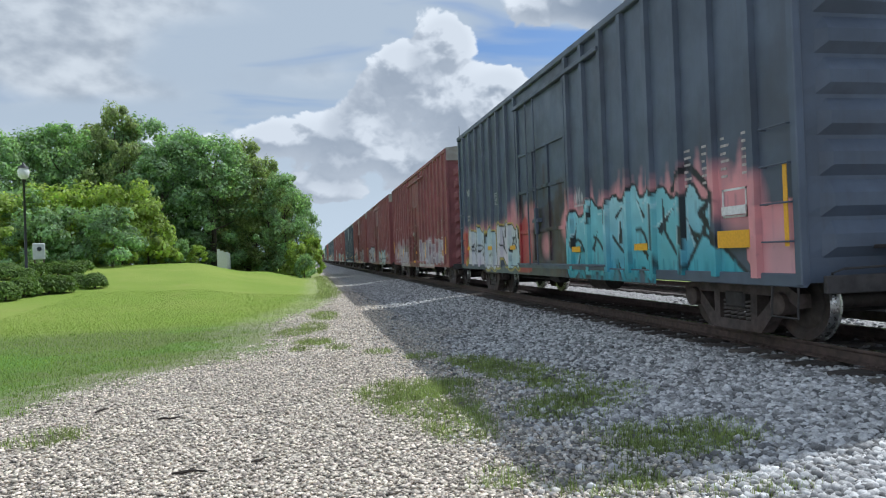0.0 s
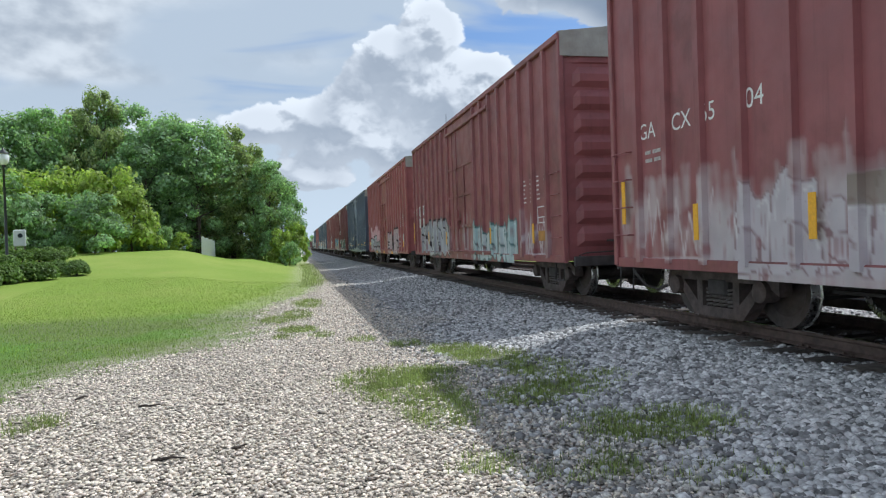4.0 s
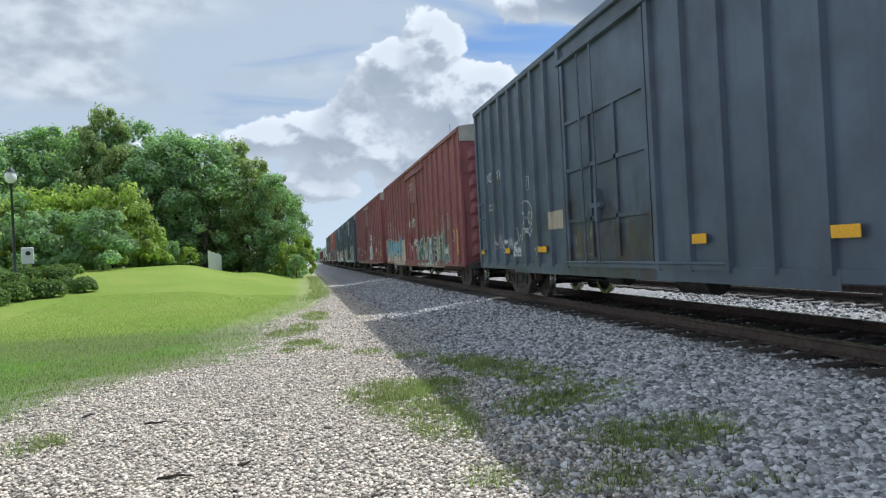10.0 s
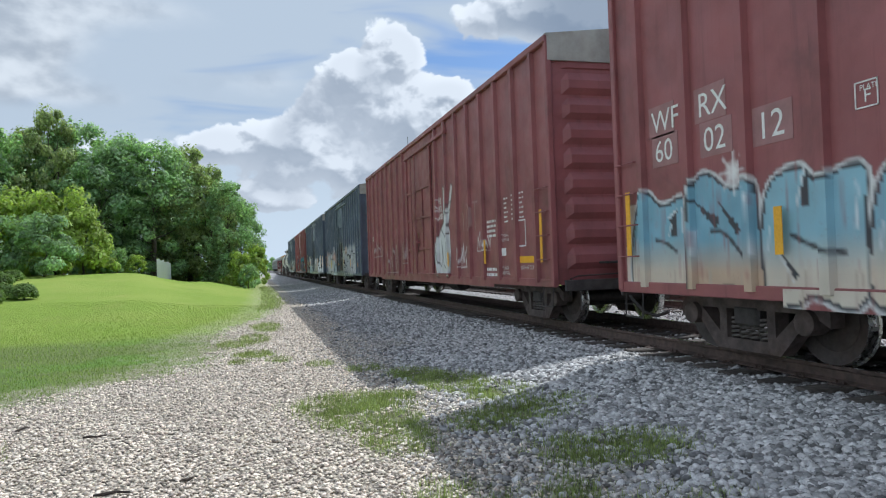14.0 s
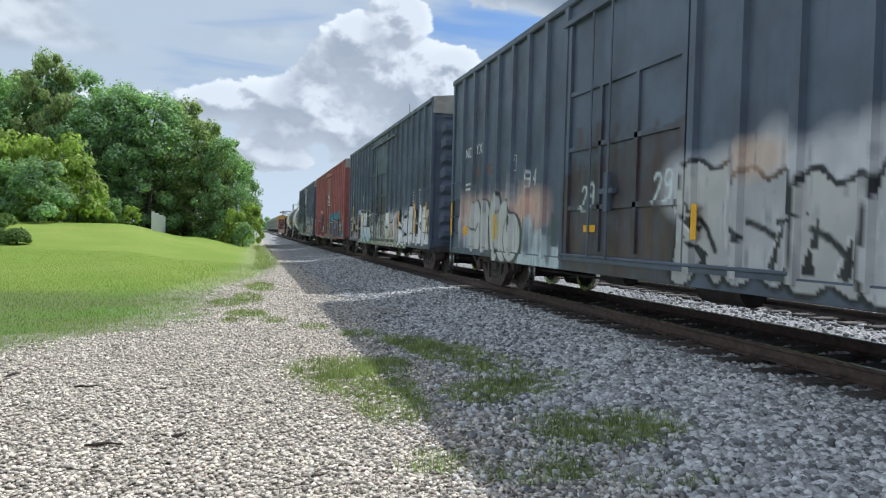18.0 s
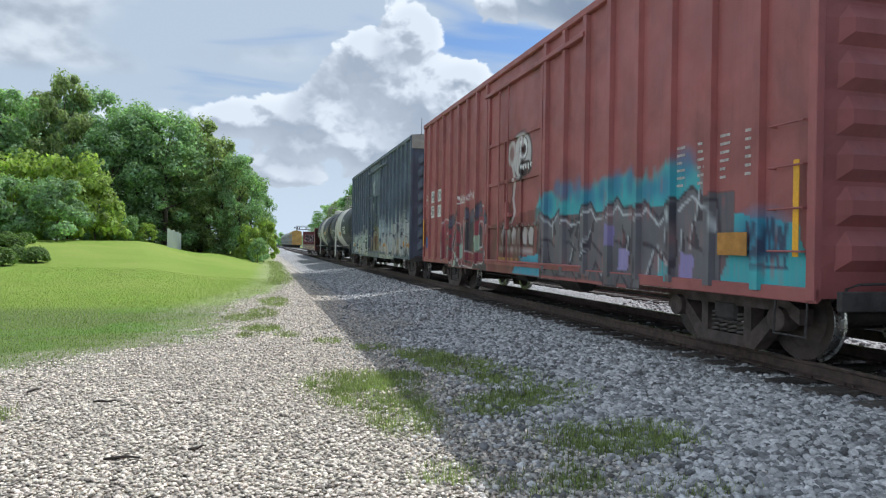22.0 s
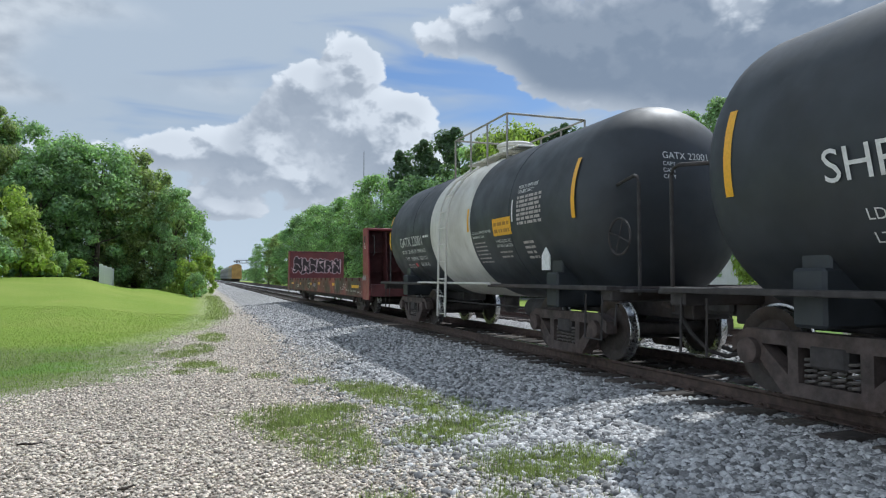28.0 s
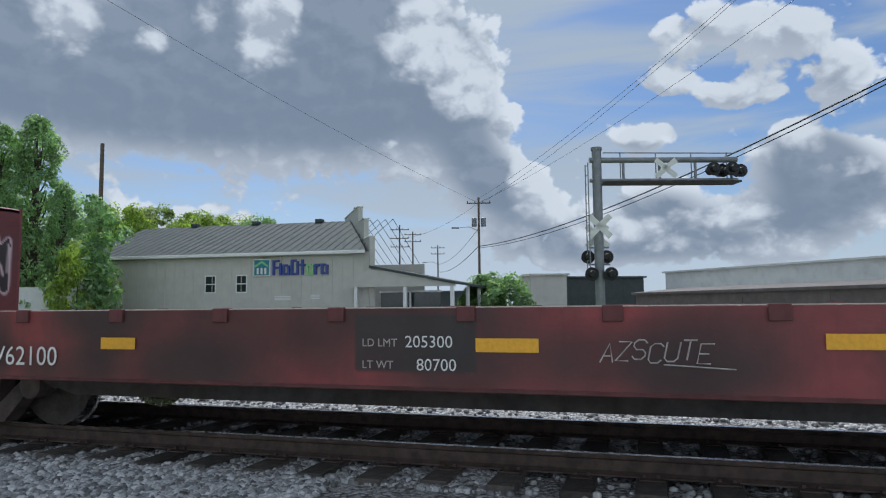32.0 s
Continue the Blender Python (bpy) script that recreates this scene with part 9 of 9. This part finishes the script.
def crossing_signal(x, y, arm, z=0.0, label="railway crossing signal with cantilever arm and red lights"):
    """Mast with ladder, crossbucks and lights, and a cantilever arm of two chords; arm is its end (x, y)."""
    ax, ay = arm[0] - x, arm[1] - y
    L = math.hypot(ax, ay)
    root = thing("crossing_signal", label, "railway signal", pose(x, y, z, 0, 0, math.degrees(math.atan2(ay, ax))))
    part("mast", mesh("mast", join(tube([(0, 0, 0), (0, 0, 6.75)], 0.16, 16), tube([(0, 0, 6.75), (0, 0, 6.85)], 0.19, 16), box(-0.3, 0.3, -0.3, 0.3, 0, 0.15, 0.02)), MAT["aluminium"], True), root)
    for zz in (6.42, 5.72):
        part("arm_chord", mesh("arm_chord", tube([(-0.25, 0, zz), (L, 0, zz)], 0.10 if zz > 6 else 0.07, 12), MAT["aluminium"], True), root)
    part("walkway", mesh("walkway", box(0.2, L, -0.35, 0.35, 5.6, 5.66, 0.01), MAT["underframe"]), root)
    for i in range(4):
        xx = 0.9 + (L - 1.1) * i / 3
        part("arm_strut", mesh("arm_strut", tube([(xx, 0, 5.72), (xx, 0, 6.42)], 0.05, 8), MAT["aluminium"]), root)
        part("rail_post", mesh("rail_post", tube([(xx, 0.34, 5.66), (xx, 0.34, 6.75)], 0.02, 6), MAT["aluminium"]), root)
    part("handrail", mesh("handrail", tube([(0.3, 0.34, 6.75), (L, 0.34, 6.72)], 0.02, 6), MAT["aluminium"]), root)

    def lights(xx, zz, yy=0.0):
        for s in (-0.32, 0.32):
            lamp = part("signal_lamp", mesh("signal_lamp", join(moved(lathe([(-0.02, 0.02), (-0.02, 0.23), (0.0, 0.23), (0.0, 0.02)], 20, "y"), xx + s, yy, zz),
                                                               moved(lathe([(0.0, 0.15), (0.34, 0.16), (0.34, 0.145), (0.02, 0.13)], 18, "y"), xx + s, yy, zz),
                                                               moved(lathe([(-0.16, 0.02), (-0.15, 0.1), (-0.02, 0.14)], 14, "y"), xx + s, yy, zz)), MAT["signalblack"], True), root)
            part("lens", mesh("lens", moved(lathe([(0.03, 0.14), (0.05, 0.02)], 18, "y"), xx + s, yy, zz), MAT["lens"], True), lamp)

    lights(L - 0.6, 6.05, -0.3)
    lights(L - 0.05, 6.1, 0.3)
    lights(0.0, 2.55, -0.26)
    lights(0.0, 3.15, 0.26)
    part("lamp_bracket", mesh("lamp_bracket", join(tube([(-0.36, 0, 2.88), (0.36, 0, 2.88)], 0.03, 8), tube([(-0.34, 0, 3.45), (0.34, 0, 3.45)], 0.03, 8)), MAT["aluminium"]), root)
    for zz, yb in ((4.15, 0.0), (3.85, 0.4)):
        for s in (-1, 1):
            part("crossbuck_blade", mesh("crossbuck_blade", moved(box(-0.5, 0.5, yb - 0.2, yb - 0.18, -0.1, 0.1), m=pose(0, 0, zz, 0, s * 45, 0)), MAT["trimwhite"]), root)
    for s in (-1, 1):
        part("crossbuck_blade", mesh("crossbuck_blade", moved(box(-0.45, 0.45, -0.2, -0.18, -0.09, 0.09), m=pose(L * 0.48, 0, 6.1, 0, s * 40, 0)), MAT["trimwhite"]), root)
    rails = [tube([(-0.35, d, 2.5), (-0.35, d, 6.3)], 0.02, 6) for d in (-0.2, 0.2)]
    part("ladder", mesh("ladder", join(*rails, *[tube([(-0.35, -0.2, zz), (-0.35, 0.2, zz)], 0.012, 5) for zz in np.arange(2.7, 6.3, 0.32)]), MAT["aluminium"]), root)
    return root


crossing_signal(23.3, 1.65, (24.8, -2.9))
crossing_signal(14.3, 196.0, (9.0, 197.0), label="distant crossing signal with cantilever arm")


def wire(points, r=0.012, sag=0.0):
    (x0, y0, z0), (x1, y1, z1) = points
    return tube([(x0 + (x1 - x0) * t, y0 + (y1 - y0) * t, z0 + (z1 - z0) * t - sag * 4 * t * (1 - t)) for t in np.linspace(0, 1, 17)], r, 5)


def utility_pole(az, d, top, arms, label, street=False, transformer=False, r=0.14):
    x, y, z = at_bearing(az, d, -0.1)
    root = thing("utility_pole", label, "utility pole", pose(x, y, z, 0, 0, -az))
    part("pole", mesh("pole", tube([(0, 0, 0), (0, 0, top)], [r, r * 0.7], 10), MAT["pole"], True), root)
    for zz, w in arms:
        arm = part("crossarm", mesh("crossarm", box(-w / 2, w / 2, -0.18, -0.08, zz, zz + 0.1, 0.01), MAT["pole"]), root)
        for i in (-0.46, -0.16, 0.16, 0.46):
            part("insulator", mesh("insulator", moved(lathe([(0, 0.03), (0.06, 0.05), (0.12, 0.03), (0.16, 0.04), (0.2, 0.01)], 8, "z"), w * i, -0.13, zz + 0.1), MAT["roofing"]), arm)
    if transformer:
        for s in (-0.42, 0.42):
            part("transformer", mesh("transformer", moved(lathe([(0, 0.2), (0.05, 0.23), (0.75, 0.23), (0.8, 0.15)], 14, "z"), s, -0.1, top - 2.7), MAT["aluminium"], True), root)
    if street:
        part("street_light_arm", mesh("street_light_arm", tube([(0, 0, top - 3.1), (-0.9, 0, top - 2.7), (-1.9, 0, top - 2.75)], 0.035, 7), MAT["aluminium"], True), root)
        part("street_light_head", mesh("street_light_head", box(-2.5, -1.8, -0.12, 0.12, top - 2.85, top - 2.7, 0.04), MAT["aluminium"]), root)
    return (x, y, z)


utility_pole(46.1, 44, 11.3, (), "bare weathered pole with vines at its foot", r=0.16)
P1 = utility_pole(76.0, 62, 11.5, ((10.9, 2.2),), "utility pole with crossarm, transformers and street light", True, True)
P2 = utility_pole(69.3, 95, 12.9, ((12.2, 2.6), (11.0, 2.6), (9.8, 2.6)), "utility pole with three crossarms")
P3 = utility_pole(70.4, 98, 12.3, ((11.8, 2.4), (10.8, 2.4)), "utility pole with two crossarms")
P4 = utility_pole(72.5, 110, 11.4, ((10.9, 2.2), (9.9, 2.2)), "far utility pole with two crossarms", True)
utility_pole(92.0, 75, 4.6, ((4.2, 0.8),), "slim far pole with a short arm", r=0.06)
far_end = (22.0, -11.0, 8.6)
cables = ((((P1[0], P1[1], 6.9), (21.5, -7.8, 8.4)), 0.035, 0.9), (((P1[0], P1[1], 6.75), (21.5, -7.8, 8.25)), 0.02, 1.0), (((P1[0], P1[1], 10.9), (26.0, -10.0, 15.5)), 0.012, 0.8),
          (((P1[0] + 1, P1[1], 11.0), (26.0, -8.0, 16.5)), 0.012, 0.8), (((P1[0] - 1, P1[1], 11.0), (24.5, -8.5, 16.5)), 0.012, 0.8), (((P1[0], P1[1], 10.9), P2[:2] + (11.0,)), 0.012, 0.8), (((P1[0], P1[1], 7.0), P4[:2] + (7.0,)), 0.03, 0.8),
          (((P1[0], P1[1], 8.6), P4[:2] + (8.2,)), 0.02, 0.8), (((P1[0], P1[1], 10.9), (20.0, 30.0, 20.0)), 0.010, 0.6))
for ends, r, sag in cables:
    tagged(new("overhead_cable", mesh("overhead_cable", wire(ends, r, sag), MAT["wire"])), "black overhead cable sagging between poles", "cable", group="overhead cables")
# antenna mast far behind the wood
x, y, z = at_bearing(12.85, 260, 0)
mast = thing("antenna_mast", "thin grey antenna mast behind the wood", "antenna mast", pose(x, y, z))
part("shaft", mesh("shaft", tube([(0, 0, 0), (0, 0, 50)], [0.35, 0.12], 6), MAT["aluminium"]), mast)
x, y, z = at_bearing(46.0, 42.5, -0.1)
rng = np.random.default_rng(31)
vine = thing("vine_column", "vines grown thick over the foot of a pole", "vine", pose(x, y, z))
part("foliage", crown_mesh("foliage", [(rng.normal() * 0.5, rng.normal() * 0.5, h, 0.75 - 0.03 * h) for h in np.linspace(0.4, 7.6, 26)], 90, 0.15, LEAF["dark"], rng), vine)


# low rail fence along the road beyond the second track
def rail_fence():
    root = thing("rail_fence", "low dark rail fence along the verge beyond the tracks", "fence")
    post = mesh("post", box(-0.06, 0.06, -0.06, 0.06, -0.2, 0.85, 0.01), MAT["signalblack"])
    for i in range(12):
        part("post", post, root, "", pose(17.2, 2.0 + 2.4 * i, -0.1))
    for zz in (0.35, 0.7):
        part("rail", mesh("rail", box(17.15, 17.25, 2.0, 28.4, zz - 0.1, zz + 0.0, 0.01), MAT["signalblack"]), root)


rail_fence()


# lamp post, utility pedestal and fence on the lawn
def lamp_post():
    x, y, z = at_bearing(-20.3, 40)
    root = thing("lamp_post", "black lamp post with white globe lantern", "street lamp", pose(x, y, z))
    part("post", mesh("post", lathe([(0, 0.16), (0.3, 0.14), (0.45, 0.07), (4.7, 0.05), (4.75, 0.09), (4.85, 0.09)], 14, "z"), MAT["lampblack"], True), root)
    part("lantern", mesh("lantern", lathe([(4.85, 0.12), (5.0, 0.24), (5.25, 0.27), (5.4, 0.2)], 18, "z"), MAT["lampglass"], True), root)
    part("cap", mesh("cap", lathe([(5.4, 0.28), (5.48, 0.2), (5.6, 0.06), (5.72, 0.02)], 16, "z"), MAT["lampblack"], True), root)
    part("banner_arm", mesh("banner_arm", tube([(0, 0, 3.7), (0.5, 0.0, 3.7)], 0.02, 6), MAT["lampblack"]), root)


lamp_post()
x, y, z = at_bearing(-19.5, 41)
ped = thing("utility_pedestal", "white utility box on a post among the bushes", "utility box", pose(x, y, z, 0, 0, 20))
part("box", mesh("box", box(-0.28, 0.28, -0.16, 0.16, 0.75, 1.6, 0.03), MAT["vinyl"]), ped)
part("meter", mesh("meter", moved(lathe([(-0.25, 0.1), (-0.16, 0.12)], 14, "y"), 0.02, 0, 1.3), MAT["glass"], True), ped)
for s in (-0.2, 0.2):
    part("leg", mesh("leg", box(s - 0.04, s + 0.04, -0.04, 0.04, -0.1, 0.76), MAT["pole"]), ped)
fence = thing("vinyl_fence", "short white vinyl fence at the edge of the wood", "fence")
for i in range(6):
    x, y, z = at_bearing(-7.1 + 0.16 * i, 50 + 0.9 * i)
    part("fence_board", mesh("fence_board", box(-0.1, 0.1, -0.03, 0.03, -0.1, 1.25 - 0.05 * (i % 2), 0.01), MAT["vinyl"]), fence, "", pose(x, y, z, 0, 0, 20))


# ---- loose stones, sticks and grass ----
def stone_shape(seed):
    r = np.random.default_rng(seed)
    p = (1 + 5 ** 0.5) / 2
    v = np.array([(-1, p, 0), (1, p, 0), (-1, -p, 0), (1, -p, 0), (0, -1, p), (0, 1, p), (0, -1, -p), (0, 1, -p), (p, 0, -1), (p, 0, 1), (-p, 0, -1), (-p, 0, 1)], float) / 1.9
    v *= (1 + r.normal(size=(12, 1)) * 0.2)
    f = [(0, 11, 5), (0, 5, 1), (0, 1, 7), (0, 7, 10), (0, 10, 11), (1, 5, 9), (5, 11, 4), (11, 10, 2), (10, 7, 6), (7, 1, 8), (3, 9, 4), (3, 4, 2), (3, 2, 6), (3, 6, 8), (3, 8, 9), (4, 9, 5), (2, 4, 11), (6, 2, 10), (8, 6, 7), (9, 8, 1)]
    return v, f


def pebble_shape(seed):
    r = np.random.default_rng(seed)
    v = np.array([(1, 0, 0), (-1, 0, 0), (0, 1, 0), (0, -1, 0), (0.5, 0.5, 0.7), (-0.5, 0.4, 0.75), (0.1, -0.6, 0.75), (0, 0, -0.8)]) * 0.9 * (1 + r.normal(size=(8, 1)) * 0.12)
    return v, [(0, 2, 4), (2, 5, 4), (2, 1, 5), (1, 3, 5), (3, 6, 5), (3, 0, 6), (0, 4, 6), (4, 5, 6), (0, 7, 2), (2, 7, 1), (1, 7, 3), (3, 7, 0)]


MAT["ballast"] = material("grey crushed ballast", (0.38, 0.375, 0.37), 0.9, vary=0.25, grain=30.0, per_island=0.72, bump=0.3, bump_scale=120.0)
MAT["chips"] = material("mixed grey and tan stone chips", (0.43, 0.405, 0.37), 0.9, vary=0.25, grain=30.0, per_island=0.65, bump=0.3, bump_scale=120.0)
MAT["gravel"] = material("tan gravel pebbles", (0.57, 0.50, 0.415), 0.9, vary=0.2, grain=30.0, per_island=0.6, bump=0.2, bump_scale=150.0)
MAT["grass"] = material("grass blades", (0.19, 0.285, 0.05), 0.7, vary=0.2, grain=0.5, per_island=0.5, bump=0.0, translucent=0.3, spec=0.2)
MAT["drygrass"] = material("dry mixed grass blades", (0.27, 0.32, 0.13), 0.7, vary=0.2, grain=2.0, per_island=0.5, bump=0.0, translucent=0.3, spec=0.2)


def strew(name, seed, n, region, shape, size, mat, label, category, keep=None, sink=0.25, flat=0.65):
    """Stones over a region (x0, x1, y0, y1), denser where it is near."""
    r = np.random.default_rng(seed)
    x0, x1, y0, y1 = region
    x = r.uniform(x0, x1, n)
    y = y0 * (y1 / y0) ** r.random(n) if y0 > 0 else r.uniform(y0, y1, n)
    if keep is not None:
        k = keep(x, y, r)
        x, y = x[k], y[k]
    n = len(x)
    s = size * (0.55 + 0.75 * r.random(n) ** 1.5)
    sz = np.stack([s * r.uniform(0.8, 1.25, n), s * r.uniform(0.8, 1.25, n), s * flat * r.uniform(0.7, 1.2, n)], -1)
    pos = np.stack([x, y, ground_z(x, y) + sz[:, 2] * (1 - 2 * sink) + 0.004], -1)
    return scatter(name, shape, pos, sz, r.uniform(0, 6.28, n), r.normal(size=n) * 0.35, mat, label, category)


def patchiness(x, y):
    g = edge_x(y) - x
    for px, py, a, b, k in PATCHES:
        g = np.maximum(g, 0.3 * min(1.0, k) * (1 - np.hypot((x - px) / a, (y - py) / b)))
    return g


soft = lambda x, y, r: 0.25 * np.sin(x * 5.1 + 2 * np.sin(y * 2.3)) * np.sin(y * 3.7 + x) + r.normal(size=len(x)) * 0.18
fine = lambda x, y: sstep(2.0, 3.3, x + 0.35 * np.sin(y * 1.3) + 0.2 * np.sin(y * 3.1 + x))     # 0 small gravel, 1 coarse ballast
strew("gravel_stones", 1, 52000, (-4.6, 2.4, 3.2, 11.0), pebble_shape(3), 0.020, MAT["gravel"], "loose tan gravel of the drive", "gravel",
      lambda x, y, r: (patchiness(x, y) + 0.8 * soft(x, y, r) < 0.1) & (x + r.normal(size=len(x)) * 0.4 < 2.0))
strew("gravel_stones", 2, 18000, (-2.6, 2.2, 11.0, 30.0), pebble_shape(4), 0.022, MAT["gravel"], "loose tan gravel further along the drive", "gravel",
      lambda x, y, r: (patchiness(x, y) + 0.8 * soft(x, y, r) < 0.1) & (x + r.normal(size=len(x)) * 0.4 < 1.9))
strew("ballast_chips", 9, 30000, (1.0, 3.6, 3.0, 16.0), stone_shape(9), 0.021, MAT["chips"], "small grey stone chips on the shoulder", "ballast",
      lambda x, y, r: (patchiness(x, y) + 0.6 * soft(x, y, r) < 0.14) & (x + r.normal(size=len(x)) * 0.4 > 1.6) & (r.random(len(x)) > fine(x, y)))
strew("ballast_stones", 3, 46000, (1.6, 5.2, 2.4, 13.0), stone_shape(5), 0.033, MAT["ballast"], "loose grey ballast beside the track", "ballast",
      lambda x, y, r: (patchiness(x, y) + 0.6 * soft(x, y, r) < 0.14) & (r.random(len(x)) < fine(x, y) + 0.03))
strew("ballast_stones", 4, 16000, (1.6, 5.2, 13.0, 40.0), stone_shape(6), 0.030, MAT["ballast"], "grey ballast further along the track", "ballast", lambda x, y, r: r.random(len(x)) < fine(x, y) + 0.1)
strew("ballast_stones", 5, 12000, (5.0, 14.0, -5.0, 16.0), stone_shape(7), 0.040, MAT["ballast"], "grey ballast between and beyond the rails", "ballast")
strew("ballast_stones", 6, 4200, (5.0, 5.75, 1.0, 16.0), stone_shape(8), 0.036, MAT["ballast"], "grey ballast between the tie ends", "ballast", sink=0.4)

blade = (np.array([(-0.05, 0, 0), (0.05, 0, 0), (0.035, 0.12, 0.55), (-0.035, 0.12, 0.55), (0, 0.42, 1.0)]), [(0, 1, 2), (0, 2, 3), (3, 2, 4)])


def blades(name, seed, x, y, h, mat, label, width=0.025):
    r = np.random.default_rng(seed)
    n = len(x)
    hh = h * r.uniform(0.45, 1.3, n)
    sz = np.stack([hh * 0.6 + width, hh, hh], -1)
    pos = np.stack([x, y, ground_z(x, y) - 0.005], -1)
    scatter(name, blade, pos, sz, r.uniform(0, 6.28, n), r.normal(size=n) * 0.45, mat, label, "grass")


def sow(name, seed, n, region, h, mat, label, keep):
    r = np.random.default_rng(seed)
    x0, x1, y0, y1 = region
    x, y = r.uniform(x0, x1, n), y0 * (y1 / y0) ** r.random(n)
    k = keep(x, y, r)
    blades(name, seed, x[k], y[k], h, mat, label)


r = np.random.default_rng(17)
px, py = [], []
for cx, cy, a, b, k in PATCHES:
    n = int(17000 * a * b * k) + 160
    ang, rad = r.uniform(0, 6.28, n), np.sqrt(r.random(n)) * 0.9 + np.abs(r.normal(size=n)) * 0.3
    px.append(cx + a * rad * np.cos(ang))
    py.append(cy + b * rad * np.sin(ang))
px, py = np.concatenate(px), np.concatenate(py)
clump = np.sin(px * 9.0 + 2 * np.sin(py * 5.0)) * np.sin(py * 8.0 + 1.5 * np.sin(px * 6.0)) + r.normal(size=len(px)) * 0.45 > -0.3
blades("patch_grass", 11, px[clump], py[clump], 0.07, MAT["drygrass"], "thin patches of grass and weeds on the gravel")
sow("lawn_grass", 12, 150000, (-9.0, 1.0, 7.0, 30.0), 0.045, MAT["grass"], "mown lawn grass", lambda x, y, r: edge_x(y) - x + 2.0 * soft(x, y, r) + r.normal(size=len(x)) * 0.2 > 0.12)
sow("edge_grass", 13, 15000, (-1.2, 1.6, 26.0, 60.0), 0.14, MAT["drygrass"], "longer yellowing grass at the lawn's edge", lambda x, y, r: np.abs(edge_x(y) - x - 0.2 + 0.5 * soft(x, y, r)) < 0.45)

# sticks and a few tall weeds on the drive
MAT["stick"] = material("dark dead wood", (0.035, 0.026, 0.02), 0.9, vary=0.4, grain=30.0, bump=0.4)
for x, y, ln, turn in ((-0.94, 5.2, 0.22, 88), (-0.46, 5.33, 0.13, 60), (-1.42, 7.05, 0.2, 85), (-2.2, 7.7, 0.18, 30)):
    r = random.Random(int(x * 100))
    a = radians(turn)
    pts = [(x + ln * (t - 0.5) * math.sin(a) + r.uniform(-0.01, 0.01), y + ln * (t - 0.5) * math.cos(a) + r.uniform(-0.01, 0.01), 0.025 + r.uniform(0, 0.012)) for t in (0, 0.3, 0.6, 1)]
    tagged(new("stick", mesh("stick", tube(pts, [0.008, 0.012, 0.010, 0.005], 6), MAT["stick"])), "dark dead stick lying on the gravel", "stick", group="sticks on the gravel")


# ---- motion ----
def rolled(t):
    """Metres that the train has rolled at t seconds."""
    return 7.318064 * t - 0.00307132 * t * t + 0.000987621 * t ** 3 - 0.0000212992 * t ** 4 + 0.215 * max(0.0, t - 30.4) ** 2


def motions():
    times = [0, 2, 4, 6, 8, 10, 12, 14, 16, 18, 20, 22, 24, 26, 28, 30, 32]
    for car, y0 in TRAIN:
        walk(car, [(t, pose(TRACK, y0 - rolled(t), RAIL)) for t in times])
    # one turn of the wheels, shared by all wheelsets: the way rolled over the radius
    first = WHEELSETS[0]
    n = 480
    walk(first, [(32.0 * i / n, pose(0, 0, 0, math.degrees(rolled(32.0 * i / n) / 0.44))) for i in range(n + 1)])
    keys = first.animation_data
    for w in WHEELSETS[1:]:
        w.rotation_mode = "QUATERNION"
        a = w.animation_data_create()
        a.action, a.action_slot = keys.action, keys.action_slot


motions()
